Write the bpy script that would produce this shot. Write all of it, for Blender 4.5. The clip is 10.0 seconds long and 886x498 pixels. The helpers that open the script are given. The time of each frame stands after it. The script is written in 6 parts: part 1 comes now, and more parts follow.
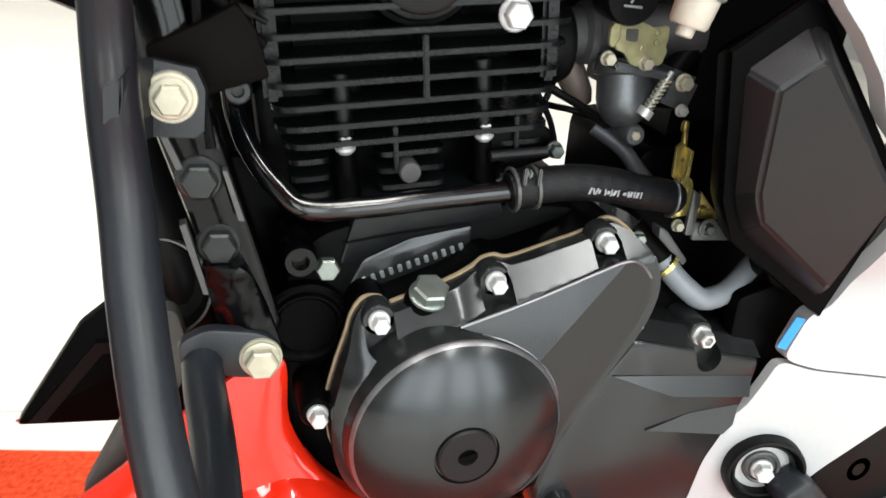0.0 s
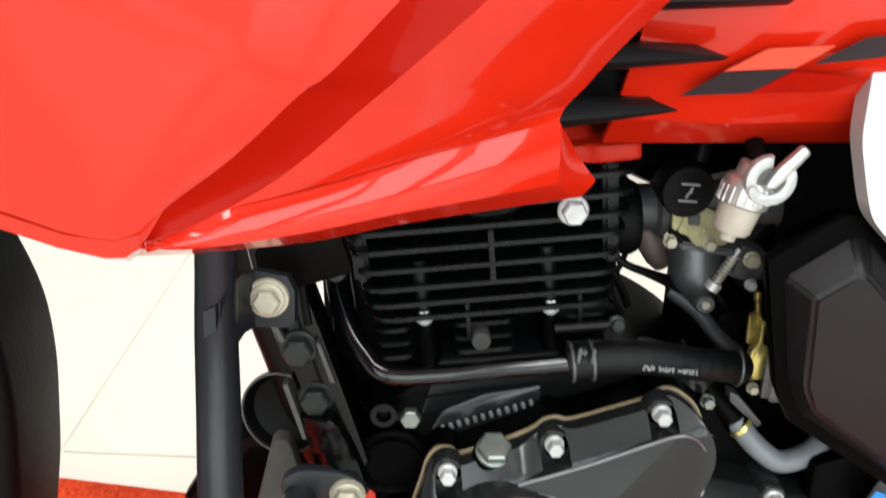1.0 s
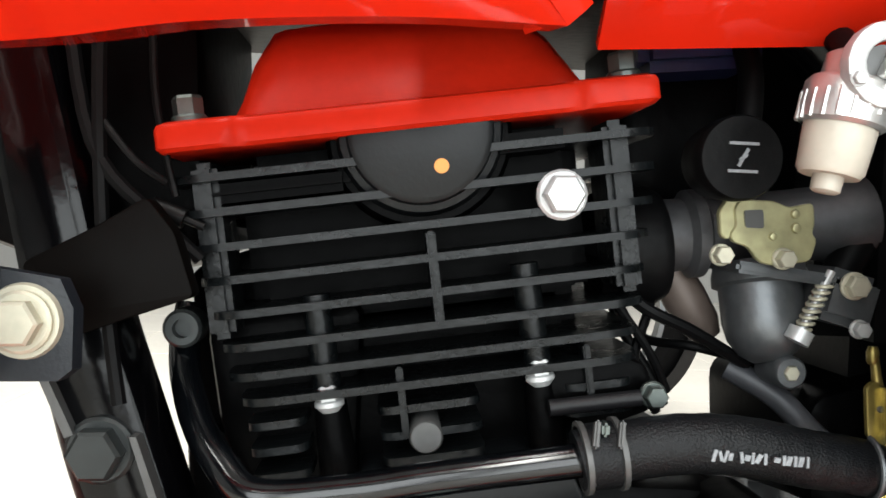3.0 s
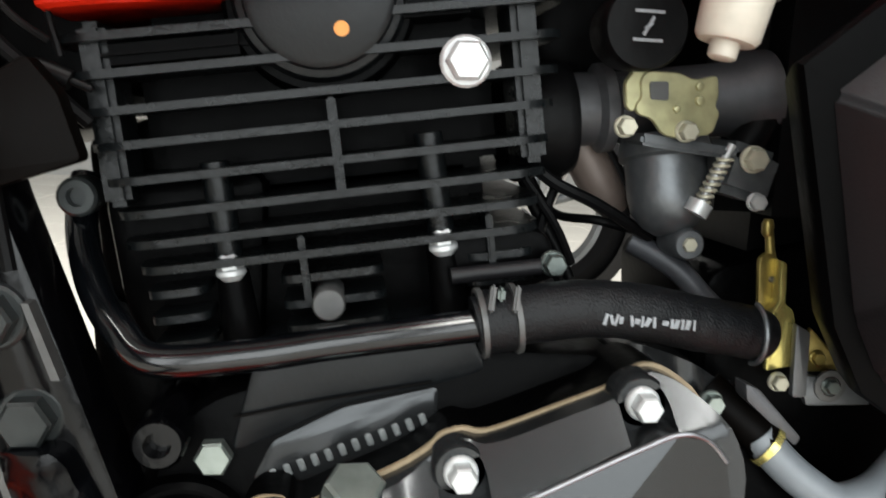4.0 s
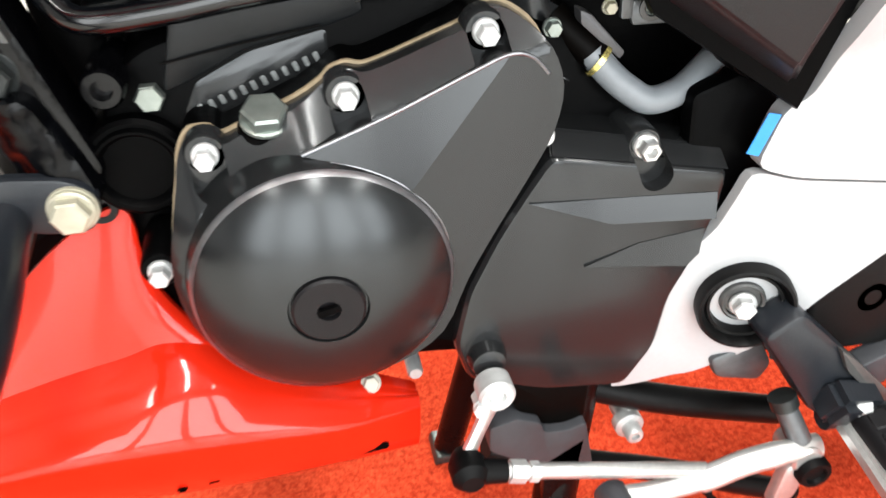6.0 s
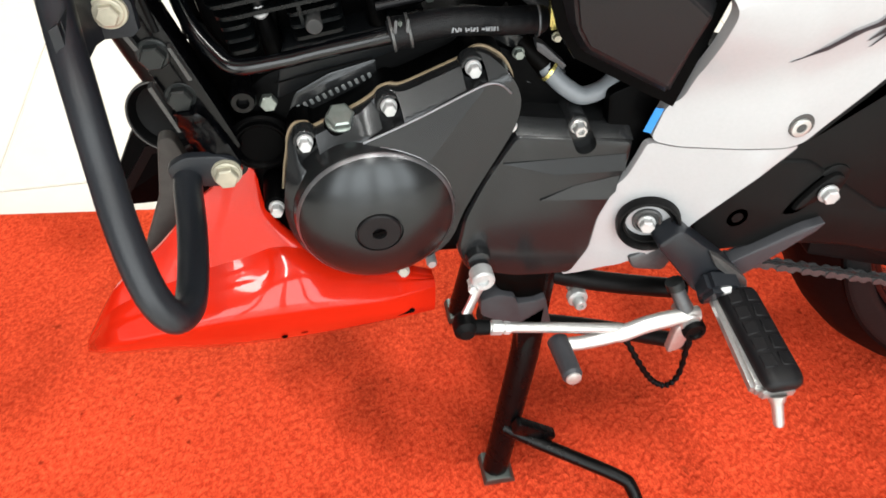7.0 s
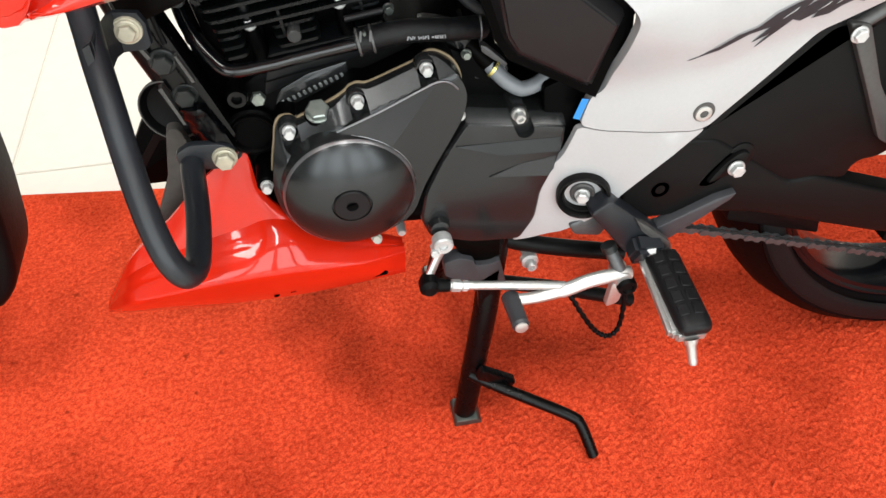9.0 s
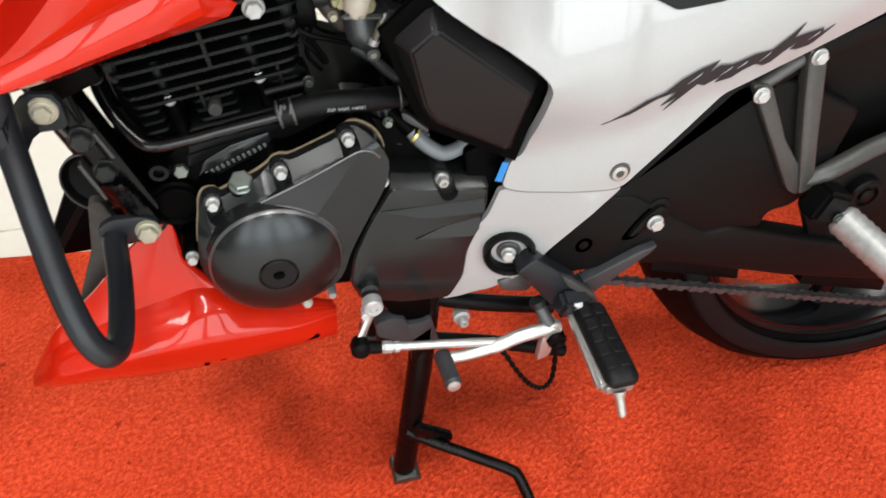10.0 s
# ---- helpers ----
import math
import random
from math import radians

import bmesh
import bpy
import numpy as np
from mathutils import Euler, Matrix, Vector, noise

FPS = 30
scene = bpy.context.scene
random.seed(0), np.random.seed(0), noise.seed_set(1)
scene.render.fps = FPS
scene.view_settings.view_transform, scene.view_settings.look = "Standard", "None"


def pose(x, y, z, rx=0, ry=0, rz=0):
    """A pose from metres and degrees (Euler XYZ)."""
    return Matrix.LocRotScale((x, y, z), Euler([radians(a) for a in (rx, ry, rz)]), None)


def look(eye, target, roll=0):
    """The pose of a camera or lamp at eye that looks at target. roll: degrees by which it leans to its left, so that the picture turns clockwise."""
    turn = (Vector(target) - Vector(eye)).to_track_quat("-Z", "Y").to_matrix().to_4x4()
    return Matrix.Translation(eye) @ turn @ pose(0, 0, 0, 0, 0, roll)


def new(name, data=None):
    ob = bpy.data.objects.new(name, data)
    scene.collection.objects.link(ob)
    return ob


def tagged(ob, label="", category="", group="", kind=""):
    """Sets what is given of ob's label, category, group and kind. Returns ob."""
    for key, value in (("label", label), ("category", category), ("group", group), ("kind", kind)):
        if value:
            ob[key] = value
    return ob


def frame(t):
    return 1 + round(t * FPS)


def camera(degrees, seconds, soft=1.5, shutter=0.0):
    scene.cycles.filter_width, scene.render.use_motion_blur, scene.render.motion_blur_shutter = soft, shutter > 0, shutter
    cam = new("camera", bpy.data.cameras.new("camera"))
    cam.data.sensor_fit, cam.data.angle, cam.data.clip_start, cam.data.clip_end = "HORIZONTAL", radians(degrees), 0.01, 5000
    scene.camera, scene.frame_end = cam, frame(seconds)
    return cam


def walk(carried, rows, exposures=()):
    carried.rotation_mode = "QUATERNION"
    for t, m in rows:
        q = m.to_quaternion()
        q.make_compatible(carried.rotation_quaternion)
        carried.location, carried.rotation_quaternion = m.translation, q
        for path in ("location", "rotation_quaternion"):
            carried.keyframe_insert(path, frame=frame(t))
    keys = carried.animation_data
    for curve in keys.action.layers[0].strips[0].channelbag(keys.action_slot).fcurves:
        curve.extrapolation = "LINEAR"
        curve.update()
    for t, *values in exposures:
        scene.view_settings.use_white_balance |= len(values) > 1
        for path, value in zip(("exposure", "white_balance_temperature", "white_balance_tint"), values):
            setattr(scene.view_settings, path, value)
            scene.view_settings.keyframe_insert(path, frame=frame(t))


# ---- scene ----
cam = camera(57.2, 10.0, 1.5, 0.3)
PATH = [
    (0, (-0.138, -0.313, 0.572), (0.472, 1.434, -0.187), 8.5),
    (0.2, (-0.123, -0.329, 0.616), (0.364, 1.407, -0.249), 7.8),
    (0.5, (-0.1, -0.348, 0.663), (0.214, 1.412, -0.234), 6.5),
    (1, (-0.088, -0.341, 0.662), (0.037, 1.509, -0.089), 4.7),
    (1.2, (-0.082, -0.306, 0.635), (0.001, 1.583, -0.019), 4.8),
    (1.5, (-0.076, -0.245, 0.577), (-0.030, 1.682, 0.042), 4.2),
    (1.7, (-0.047, -0.219, 0.527), (-0.197, 1.744, 0.172), 2.7),
    (2, (-0.06, -0.199, 0.512), (-0.081, 1.788, 0.293), 3.4),
    (2.2, (-0.059, -0.201, 0.517), (-0.044, 1.797, 0.429), 3.0),
    (3.3, (-0.047, -0.215, 0.525), (0.103, 1.779, 0.468), 2.6),
    (3.5, (-0.044, -0.214, 0.522), (0.121, 1.774, 0.387), 2.9),
    (4, (-0.037, -0.214, 0.517), (0.221, 1.745, 0.212), 3.0),
    (4.5, (-0.024, -0.216, 0.51), (0.321, 1.692, 0.019), 3.3),
    (5, (-0.012, -0.221, 0.501), (0.375, 1.645, -0.107), 3.0),
    (5.5, (-0.01, -0.238, 0.505), (0.401, 1.539, -0.314), 1.9),
    (6, (-0.023, -0.279, 0.536), (0.328, 1.355, -0.562), 0.9),
    (6.2, (-0.031, -0.307, 0.569), (0.287, 1.293, -0.589), 0.2),
    (7.3, (-0.042, -0.454, 0.722), (0.198, 0.951, -0.68), -0.1),
    (7.5, (-0.034, -0.473, 0.736), (0.194, 0.925, -0.676), -0.4),
    (8, (-0.025, -0.499, 0.759), (0.223, 0.903, -0.645), -0.2),
    (8.5, (-0.028, -0.501, 0.766), (0.245, 0.898, -0.637), 0.2),
    (9, (-0.028, -0.505, 0.761), (0.223, 0.898, -0.642), -0.7),
    (9.5, (-0.028, -0.507, 0.77), (0.247, 0.887, -0.637), -0.1),
    (9.7, (-0.022, -0.508, 0.771), (0.296, 0.908, -0.606), 0.1),
    (10, (-0.01, -0.501, 0.781), (0.379, 0.937, -0.553), 0.8),
]
walk(cam, [(t, look(eye, target, roll)) for t, eye, target, roll in PATH], ((0.0, 0.40, 6400, 6), (0.5, 0.02, 6400, 6), (1.0, -0.05, 6400, 6), (1.5, 0.05, 6400, 6), (1.8, 0.75, 6400, 6), (2.0, 0.85, 6400, 6), (2.2, 0.45, 6400, 6), (3.5, 0.45, 6400, 6), (4.0, 0.25, 6400, 6), (4.5, 0.4, 6400, 7), (5.0, 1.2, 6500, 8), (5.5, 1.0, 6500, 8), (6.2, 0.55, 6500, 8), (7.5, 0.0, 6500, 7), (9.0, -0.05, 6500, 7), (9.5, -0.05, 6500, 7), (10.0, -0.28, 6500, 7)))

from mathutils.geometry import delaunay_2d_cdt

YC = 0.1           # the motorcycle's centre plane; its left side faces -y, its front -x


# ---- world and lights ----
world = bpy.data.worlds.new("showroom_world")
scene.world = world
world.use_nodes = True
wbg = world.node_tree.nodes["Background"]
wbg.inputs["Color"].default_value = (1.0, 0.97, 0.93, 1)
wbg.inputs["Strength"].default_value = 0.25


def ceiling_lamp(x, y, sx, sy, power, z=2.95):
    data = bpy.data.lights.new("ceiling_lamp", "AREA")
    data.shape, data.size, data.size_y, data.energy, data.color = "RECTANGLE", sx, sy, power, (1.0, 0.97, 0.93)
    ob = new("ceiling_lamp", data)
    ob.location = (x, y, z)
    return ob


for lx, pw in ((-1.6, 38), (0.0, 60), (1.7, 38)):
    ceiling_lamp(lx, -1.35, 0.2, 2.6, pw)
    ceiling_lamp(lx, 2.3, 0.22, 2.5, 55)
# unseen shop front: front light added in the openings of the south wall
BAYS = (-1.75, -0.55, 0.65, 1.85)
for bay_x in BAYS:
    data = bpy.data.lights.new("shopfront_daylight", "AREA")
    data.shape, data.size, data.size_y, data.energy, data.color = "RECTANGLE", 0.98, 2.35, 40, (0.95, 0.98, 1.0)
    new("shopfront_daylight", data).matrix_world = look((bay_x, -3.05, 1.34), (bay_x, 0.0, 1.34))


# ---- materials ----
def material(name, color, rough=0.5, metal=0.0, vary=0.12, grain=180.0, bump=0.08, stain=9.0, coat=0.0, rvary=0.12, spread=0.0, spec=0.5, wave=0.0):
    """A painted, moulded or cast surface: fine grain, larger stains, uneven gloss and a little relief."""
    m = bpy.data.materials.new(name)
    m.use_nodes = True
    nt = m.node_tree
    b = nt.nodes["Principled BSDF"]
    tc = nt.nodes.new("ShaderNodeTexCoord")

    def noise_tex(scale, detail):
        n = nt.nodes.new("ShaderNodeTexNoise")
        n.inputs["Scale"].default_value, n.inputs["Detail"].default_value = scale, detail
        nt.links.new(tc.outputs["Object"], n.inputs["Vector"])
        return n

    fine, wide = noise_tex(grain, 4.0), noise_tex(stain, 5.0)
    mix = nt.nodes.new("ShaderNodeMath")
    mix.operation = "MULTIPLY_ADD"
    nt.links.new(fine.outputs["Fac"], mix.inputs[0])
    mix.inputs[1].default_value = 0.5
    half = nt.nodes.new("ShaderNodeMath")
    half.operation = "MULTIPLY"
    half.inputs[1].default_value = 0.5
    nt.links.new(wide.outputs["Fac"], half.inputs[0])
    nt.links.new(half.outputs[0], mix.inputs[2])
    ramp = nt.nodes.new("ShaderNodeValToRGB")
    ramp.color_ramp.elements[0].position, ramp.color_ramp.elements[1].position = 0.3, 0.7
    ramp.color_ramp.elements[0].color = (*[c * (1 - vary) for c in color], 1)
    ramp.color_ramp.elements[1].color = (*[min(1, c * (1 + vary)) for c in color], 1)
    nt.links.new(mix.outputs[0], ramp.inputs["Fac"])
    out = ramp.outputs["Color"]
    if spread:
        info = nt.nodes.new("ShaderNodeObjectInfo")
        hsv = nt.nodes.new("ShaderNodeHueSaturation")
        rng = nt.nodes.new("ShaderNodeMapRange")
        rng.inputs["To Min"].default_value, rng.inputs["To Max"].default_value = 1 - spread, 1 + spread
        nt.links.new(info.outputs["Random"], rng.inputs["Value"])
        nt.links.new(rng.outputs["Result"], hsv.inputs["Value"])
        nt.links.new(out, hsv.inputs["Color"])
        out = hsv.outputs["Color"]
    nt.links.new(out, b.inputs["Base Color"])
    rr = nt.nodes.new("ShaderNodeMapRange")
    rr.inputs["To Min"].default_value, rr.inputs["To Max"].default_value = max(0.02, rough - rvary), min(1, rough + rvary)
    nt.links.new(mix.outputs[0], rr.inputs["Value"])
    nt.links.new(rr.outputs["Result"], b.inputs["Roughness"])
    b.inputs["Metallic"].default_value = metal
    b.inputs["Specular IOR Level"].default_value = spec
    b.inputs["Coat Weight"].default_value = coat
    b.inputs["Coat Roughness"].default_value = 0.03
    if bump:
        bp = nt.nodes.new("ShaderNodeBump")
        bp.inputs["Strength"].default_value, bp.inputs["Distance"].default_value = bump, 0.001
        nt.links.new(fine.outputs["Fac"], bp.inputs["Height"])
        nt.links.new(bp.outputs["Normal"], b.inputs["Normal"])
        if wave:
            soft_tex = noise_tex(14.0, 0.5)
            bw = nt.nodes.new("ShaderNodeBump")
            bw.inputs["Strength"].default_value, bw.inputs["Distance"].default_value = wave, 0.012
            nt.links.new(soft_tex.outputs["Fac"], bw.inputs["Height"])
            nt.links.new(bw.outputs["Normal"], bp.inputs["Normal"])
    return m


RED = material("red_gloss_paint", (0.53, 0.0150, 0.0042), 0.2, vary=0.05, grain=60, bump=0.0, coat=0.65, rvary=0.05, spec=0.10)
# darker red for the tank decal, and for shade painted on the stripe facet
RED_DARK = material("dark_red_decal", (0.36, 0.006, 0.0018), 0.3, vary=0.05, grain=60, bump=0.0, coat=0.2, rvary=0.05, spec=0.1)
RED_PALE = material("pale_red_decal", (0.75, 0.10, 0.06), 0.3, vary=0.05, grain=60, bump=0.01, coat=0.5, rvary=0.05)
RED_MATT = material("red_painted_casting", (0.42, 0.014, 0.004), 0.36, spec=0.12, vary=0.12, grain=240, bump=0.08, rvary=0.1)
SILVER = material("silver_white_paint", (0.405, 0.410, 0.420), 0.32, 0.1, vary=0.04, grain=400, bump=0.015, coat=0.4, rvary=0.06)
COVER = material("graphite_cover_paint", (0.029, 0.0304, 0.0318), 0.21, 0.65, vary=0.14, grain=700, bump=0.008, rvary=0.04, wave=0.10, coat=0.05)
COVER_TURNED = material("turned_graphite_face", (0.038, 0.0403, 0.0421), 0.26, 0.8, vary=0.08, grain=700, bump=0.003, rvary=0.02, wave=0.12)
turned = COVER_TURNED.node_tree.nodes["Principled BSDF"]
turned.inputs["Anisotropic"].default_value = 0.6
turned.inputs["Anisotropic Rotation"].default_value = 0.25
ring_dir = COVER_TURNED.node_tree.nodes.new("ShaderNodeTangent")
ring_dir.direction_type, ring_dir.axis = "RADIAL", "Y"
COVER_TURNED.node_tree.links.new(ring_dir.outputs["Tangent"], turned.inputs["Tangent"])
# pale metal that paints the glint along the cover's edges
COVER_RIM = material("worn_machined_edge", (0.20, 0.20, 0.21), 0.32, 0.8, vary=0.25, grain=300)
# engine paint, also on the added sheets that stand for dark gaps
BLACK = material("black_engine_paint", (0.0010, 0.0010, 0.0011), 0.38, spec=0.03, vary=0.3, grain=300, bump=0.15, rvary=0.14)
FIN = material("black_fin_paint", (0.0034, 0.0042, 0.0046), 0.30, spec=0.20, vary=0.5, grain=260, bump=0.3, stain=40, rvary=0.2, spread=0.2)
GLOSS = material("black_gloss_tube", (0.0014, 0.0017, 0.0022), 0.15, spec=0.45, vary=0.4, grain=120, bump=0.06, stain=60, rvary=0.06)
ENAMEL = material("lumpy_black_enamel", (0.0010, 0.0011, 0.0016), 0.26, spec=0.16, vary=0.3, grain=90, bump=0.6, rvary=0.08, wave=0.5)
FRAME = material("black_frame_enamel", (0.0012, 0.0012, 0.0015), 0.15, spec=0.2, vary=0.3, grain=90, bump=0.25, rvary=0.1)
STAND = material("black_stand_enamel", (0.0016, 0.0016, 0.0018), 0.28, spec=0.16, vary=0.3, grain=120, bump=0.1, rvary=0.1)
POWDER = material("black_powder_coat", (0.0088, 0.0108, 0.0142), 0.38, spec=0.40, vary=0.2, grain=700, bump=0.12, stain=25, rvary=0.1)
CAP_BLACK = material("satin_black_cap", (0.0040, 0.0048, 0.0056), 0.36, spec=0.22, vary=0.2, grain=600, bump=0.08)
PLASTIC = material("grey_black_plastic", (0.0064, 0.0062, 0.0070), 0.42, spec=0.2, vary=0.12, grain=900, bump=0.08, rvary=0.08)
BOX_GREY = material("charcoal_grained_plastic", (0.0072, 0.0075, 0.0086), 0.36, spec=0.28, vary=0.16, grain=1100, bump=0.14, rvary=0.08)
UMBER = material("dark_umber_steel", (0.0014, 0.0010, 0.0008), 0.5, spec=0.05, vary=0.25, grain=200, bump=0.1)
SWING = material("satin_black_steel", (0.0040, 0.0040, 0.0041), 0.42, spec=0.11, vary=0.18, grain=300, bump=0.08)
RUBBER = material("black_rubber", (0.0022, 0.0022, 0.0024), 0.5, spec=0.1, vary=0.25, grain=260, bump=0.2)
HOSE = material("ribbed_hose_rubber", (0.0036, 0.004, 0.0048), 0.4, spec=0.2, vary=0.45, grain=1300, bump=0.5)
ZINC = material("zinc_plated_steel", (0.52, 0.53, 0.53), 0.44, 0.5, vary=0.25, grain=160, bump=0.1, spread=0.15)
ZINC_WARM = material("yellow_zinc_steel", (0.44, 0.42, 0.33), 0.46, 0.45, vary=0.25, grain=160, bump=0.1)
DARK_BOLT = material("greenish_dark_bolt", (0.10, 0.115, 0.108), 0.35, 0.8, vary=0.25, grain=160, bump=0.08)
CAP = material("greenish_steel_cap", (0.24, 0.27, 0.25), 0.33, 0.8, vary=0.25, grain=160, bump=0.06)
GOLD = material("gold_passivated_steel", (0.58, 0.50, 0.17), 0.25, 0.75, vary=0.25, grain=120, bump=0.05)
GOLD_DULL = material("dull_gold_passivation", (0.26, 0.20, 0.06), 0.32, 0.7, vary=0.35, grain=160, bump=0.08)
PALE_GOLD = material("pale_passivated_steel", (0.36, 0.34, 0.19), 0.38, 0.5, vary=0.3, grain=200, bump=0.06)
BLACK_BOLT = material("blackened_bolt_steel", (0.022, 0.025, 0.025), 0.36, 0.5, vary=0.3, grain=160, bump=0.08)
ALU = material("cast_aluminium", (0.115, 0.121, 0.127), 0.42, 0.7, vary=0.2, grain=300, bump=0.15)
ALU_DARK = material("dull_dark_casting", (0.09, 0.09, 0.095), 0.5, 0.6, vary=0.2, grain=300, bump=0.12)
ALU_BRIGHT = material("bright_aluminium", (0.55, 0.55, 0.54), 0.32, 0.75, vary=0.14, grain=300, bump=0.08)
BROWN = material("warm_grey_duct", (0.13, 0.10, 0.085), 0.5, 0.2, vary=0.2)
GREYHOSE = material("grey_rubber_hose", (0.16, 0.175, 0.19), 0.42, vary=0.12, grain=200, bump=0.06)
GASKET = material("tan_gasket", (0.26, 0.20, 0.125), 0.7, vary=0.3, grain=300)
FLAP = material("dusty_rubber_flap", (0.055, 0.051, 0.047), 0.6, spec=0.2, vary=0.25, grain=120, bump=0.1)
BLUE = material("blue_sticker", (0.02, 0.22, 0.62), 0.4, vary=0.05)
NAVY = material("navy_plug_cover", (0.008, 0.012, 0.06), 0.5, vary=0.15)
ORANGE = material("orange_paint_mark", (0.75, 0.30, 0.06), 0.5, vary=0.1)
CREAM = material("cream_plastic", (0.42, 0.385, 0.325), 0.45, vary=0.15)
PRINT = material("white_print", (0.22, 0.235, 0.25), 0.6, vary=0.4, grain=900)
STAMP = material("worn_bare_stamping", (0.17, 0.18, 0.18), 0.45, 0.4, vary=0.4, grain=900)
DECAL = material("charcoal_decal", (0.022, 0.022, 0.026), 0.4, vary=0.2, spec=0.3)
DECAL_GREY = material("grey_decal_edge", (0.24, 0.24, 0.25), 0.35, vary=0.2, coat=0.3)
BRACKET = material("slate_grey_steel", (0.040, 0.042, 0.048), 0.5, 0.2, vary=0.15, grain=260, bump=0.08)
CHAIN = material("oiled_chain_steel", (0.085, 0.088, 0.092), 0.36, 0.6, vary=0.4, grain=300)
HANG = material("dull_grey_alloy", (0.075, 0.075, 0.074), 0.42, 0.45, vary=0.2, grain=220, bump=0.1)
TYRE = material("tyre_rubber", (0.0016, 0.0016, 0.0018), 0.5, spec=0.06, vary=0.3, grain=140, bump=0.2)
BEAD = material("dull_sidewall_rubber", (0.0062, 0.0062, 0.0066), 0.5, spec=0.12, vary=0.3, grain=300, bump=0.2)
RIM = material("grey_black_rim", (0.0030, 0.0033, 0.0042), 0.22, spec=0.30, vary=0.2, grain=160, bump=0.05)
WALL = material("pale_wall_paint", (0.32, 0.32, 0.315), 0.6, vary=0.03)
WALL_FRONT = material("pale_shopfront_paint", (0.24, 0.24, 0.24), 0.5, vary=0.04)


def floor_material():
    m = material("white_floor_tile", (0.70, 0.665, 0.605), 0.16, vary=0.03, grain=40, bump=0.0, stain=2.0, rvary=0.06)
    return m


def carpet_material():
    m = bpy.data.materials.new("red_carpet_pile")
    m.use_nodes = True
    nt = m.node_tree
    b = nt.nodes["Principled BSDF"]
    tc = nt.nodes.new("ShaderNodeTexCoord")
    ns = []
    for scale, detail in ((520.0, 3.0), (190.0, 4.0), (5.0, 5.0), (2.3, 4.0), (70.0, 2.0)):
        n = nt.nodes.new("ShaderNodeTexNoise")
        n.inputs["Scale"].default_value, n.inputs["Detail"].default_value = scale, detail
        nt.links.new(tc.outputs["Object"], n.inputs["Vector"])
        ns.append(n)
    r1 = nt.nodes.new("ShaderNodeValToRGB")
    r1.color_ramp.elements[0].position, r1.color_ramp.elements[1].position = 0.40, 0.62
    r1.color_ramp.elements[0].color = (0.42, 0.032, 0.0120, 1)
    r1.color_ramp.elements[1].color = (0.74, 0.089, 0.034, 1)
    add = nt.nodes.new("ShaderNodeMix")
    add.inputs["Factor"].default_value = 0.5
    nt.links.new(ns[0].outputs["Fac"], add.inputs["A"])
    nt.links.new(ns[1].outputs["Fac"], add.inputs["B"])
    nt.links.new(add.outputs["Result"], r1.inputs["Fac"])
    r2 = nt.nodes.new("ShaderNodeValToRGB")
    r2.color_ramp.elements[0].position, r2.color_ramp.elements[1].position = 0.38, 0.54
    r2.color_ramp.elements[0].color = (0.70, 0.67, 0.65, 1)
    r2.color_ramp.elements[1].color = (1, 1, 1, 1)
    nt.links.new(ns[2].outputs["Fac"], r2.inputs["Fac"])
    mul = nt.nodes.new("ShaderNodeMix")
    mul.data_type, mul.blend_type = "RGBA", "MULTIPLY"
    mul.inputs[0].default_value = 1.0
    nt.links.new(r1.outputs["Color"], mul.inputs[6])
    nt.links.new(r2.outputs["Color"], mul.inputs[7])
    shown = mul.outputs[2]
    # broad grey scuffs and small dark specks trodden into the pile
    for n, lo, hi, dark in ((ns[3], 0.35, 0.46, (0.46, 0.50, 0.52, 1)), (ns[4], 0.26, 0.33, (0.55, 0.52, 0.52, 1))):
        r = nt.nodes.new("ShaderNodeValToRGB")
        r.color_ramp.elements[0].position, r.color_ramp.elements[1].position = lo, hi
        r.color_ramp.elements[0].color, r.color_ramp.elements[1].color = dark, (1, 1, 1, 1)
        nt.links.new(n.outputs["Fac"], r.inputs["Fac"])
        over = nt.nodes.new("ShaderNodeMix")
        over.data_type, over.blend_type = "RGBA", "MULTIPLY"
        over.inputs[0].default_value = 1.0
        nt.links.new(shown, over.inputs[6])
        nt.links.new(r.outputs["Color"], over.inputs[7])
        shown = over.outputs[2]
    nt.links.new(shown, b.inputs["Base Color"])
    b.inputs["Roughness"].default_value = 0.95
    b.inputs["Specular IOR Level"].default_value = 0.03
    bp = nt.nodes.new("ShaderNodeBump")
    bp.inputs["Strength"].default_value, bp.inputs["Distance"].default_value = 0.6, 0.003
    nt.links.new(add.outputs["Result"], bp.inputs["Height"])
    nt.links.new(bp.outputs["Normal"], b.inputs["Normal"])
    return m


# ---- mesh tools ----
def shade(me, angle=38):
    for p in me.polygons:
        p.use_smooth = True
    me.set_sharp_from_angle(angle=radians(angle))


def part(name, bm, mat, parent=None, label="", smooth=38):
    me = bpy.data.meshes.new(name)
    bmesh.ops.recalc_face_normals(bm, faces=bm.faces[:])
    bm.to_mesh(me)
    bm.free()
    me.materials.append(mat)
    if smooth:
        shade(me, smooth)
    ob = new(name, me)
    if parent:
        ob.parent = parent
    if label:
        ob["label"] = label
    return ob


def thing(name, label, category, at=(0, 0, 0), group="", kind=""):
    ob = new(name)
    ob.location = at
    ob.empty_display_size = 0.05
    return tagged(ob, label, category, group, kind)


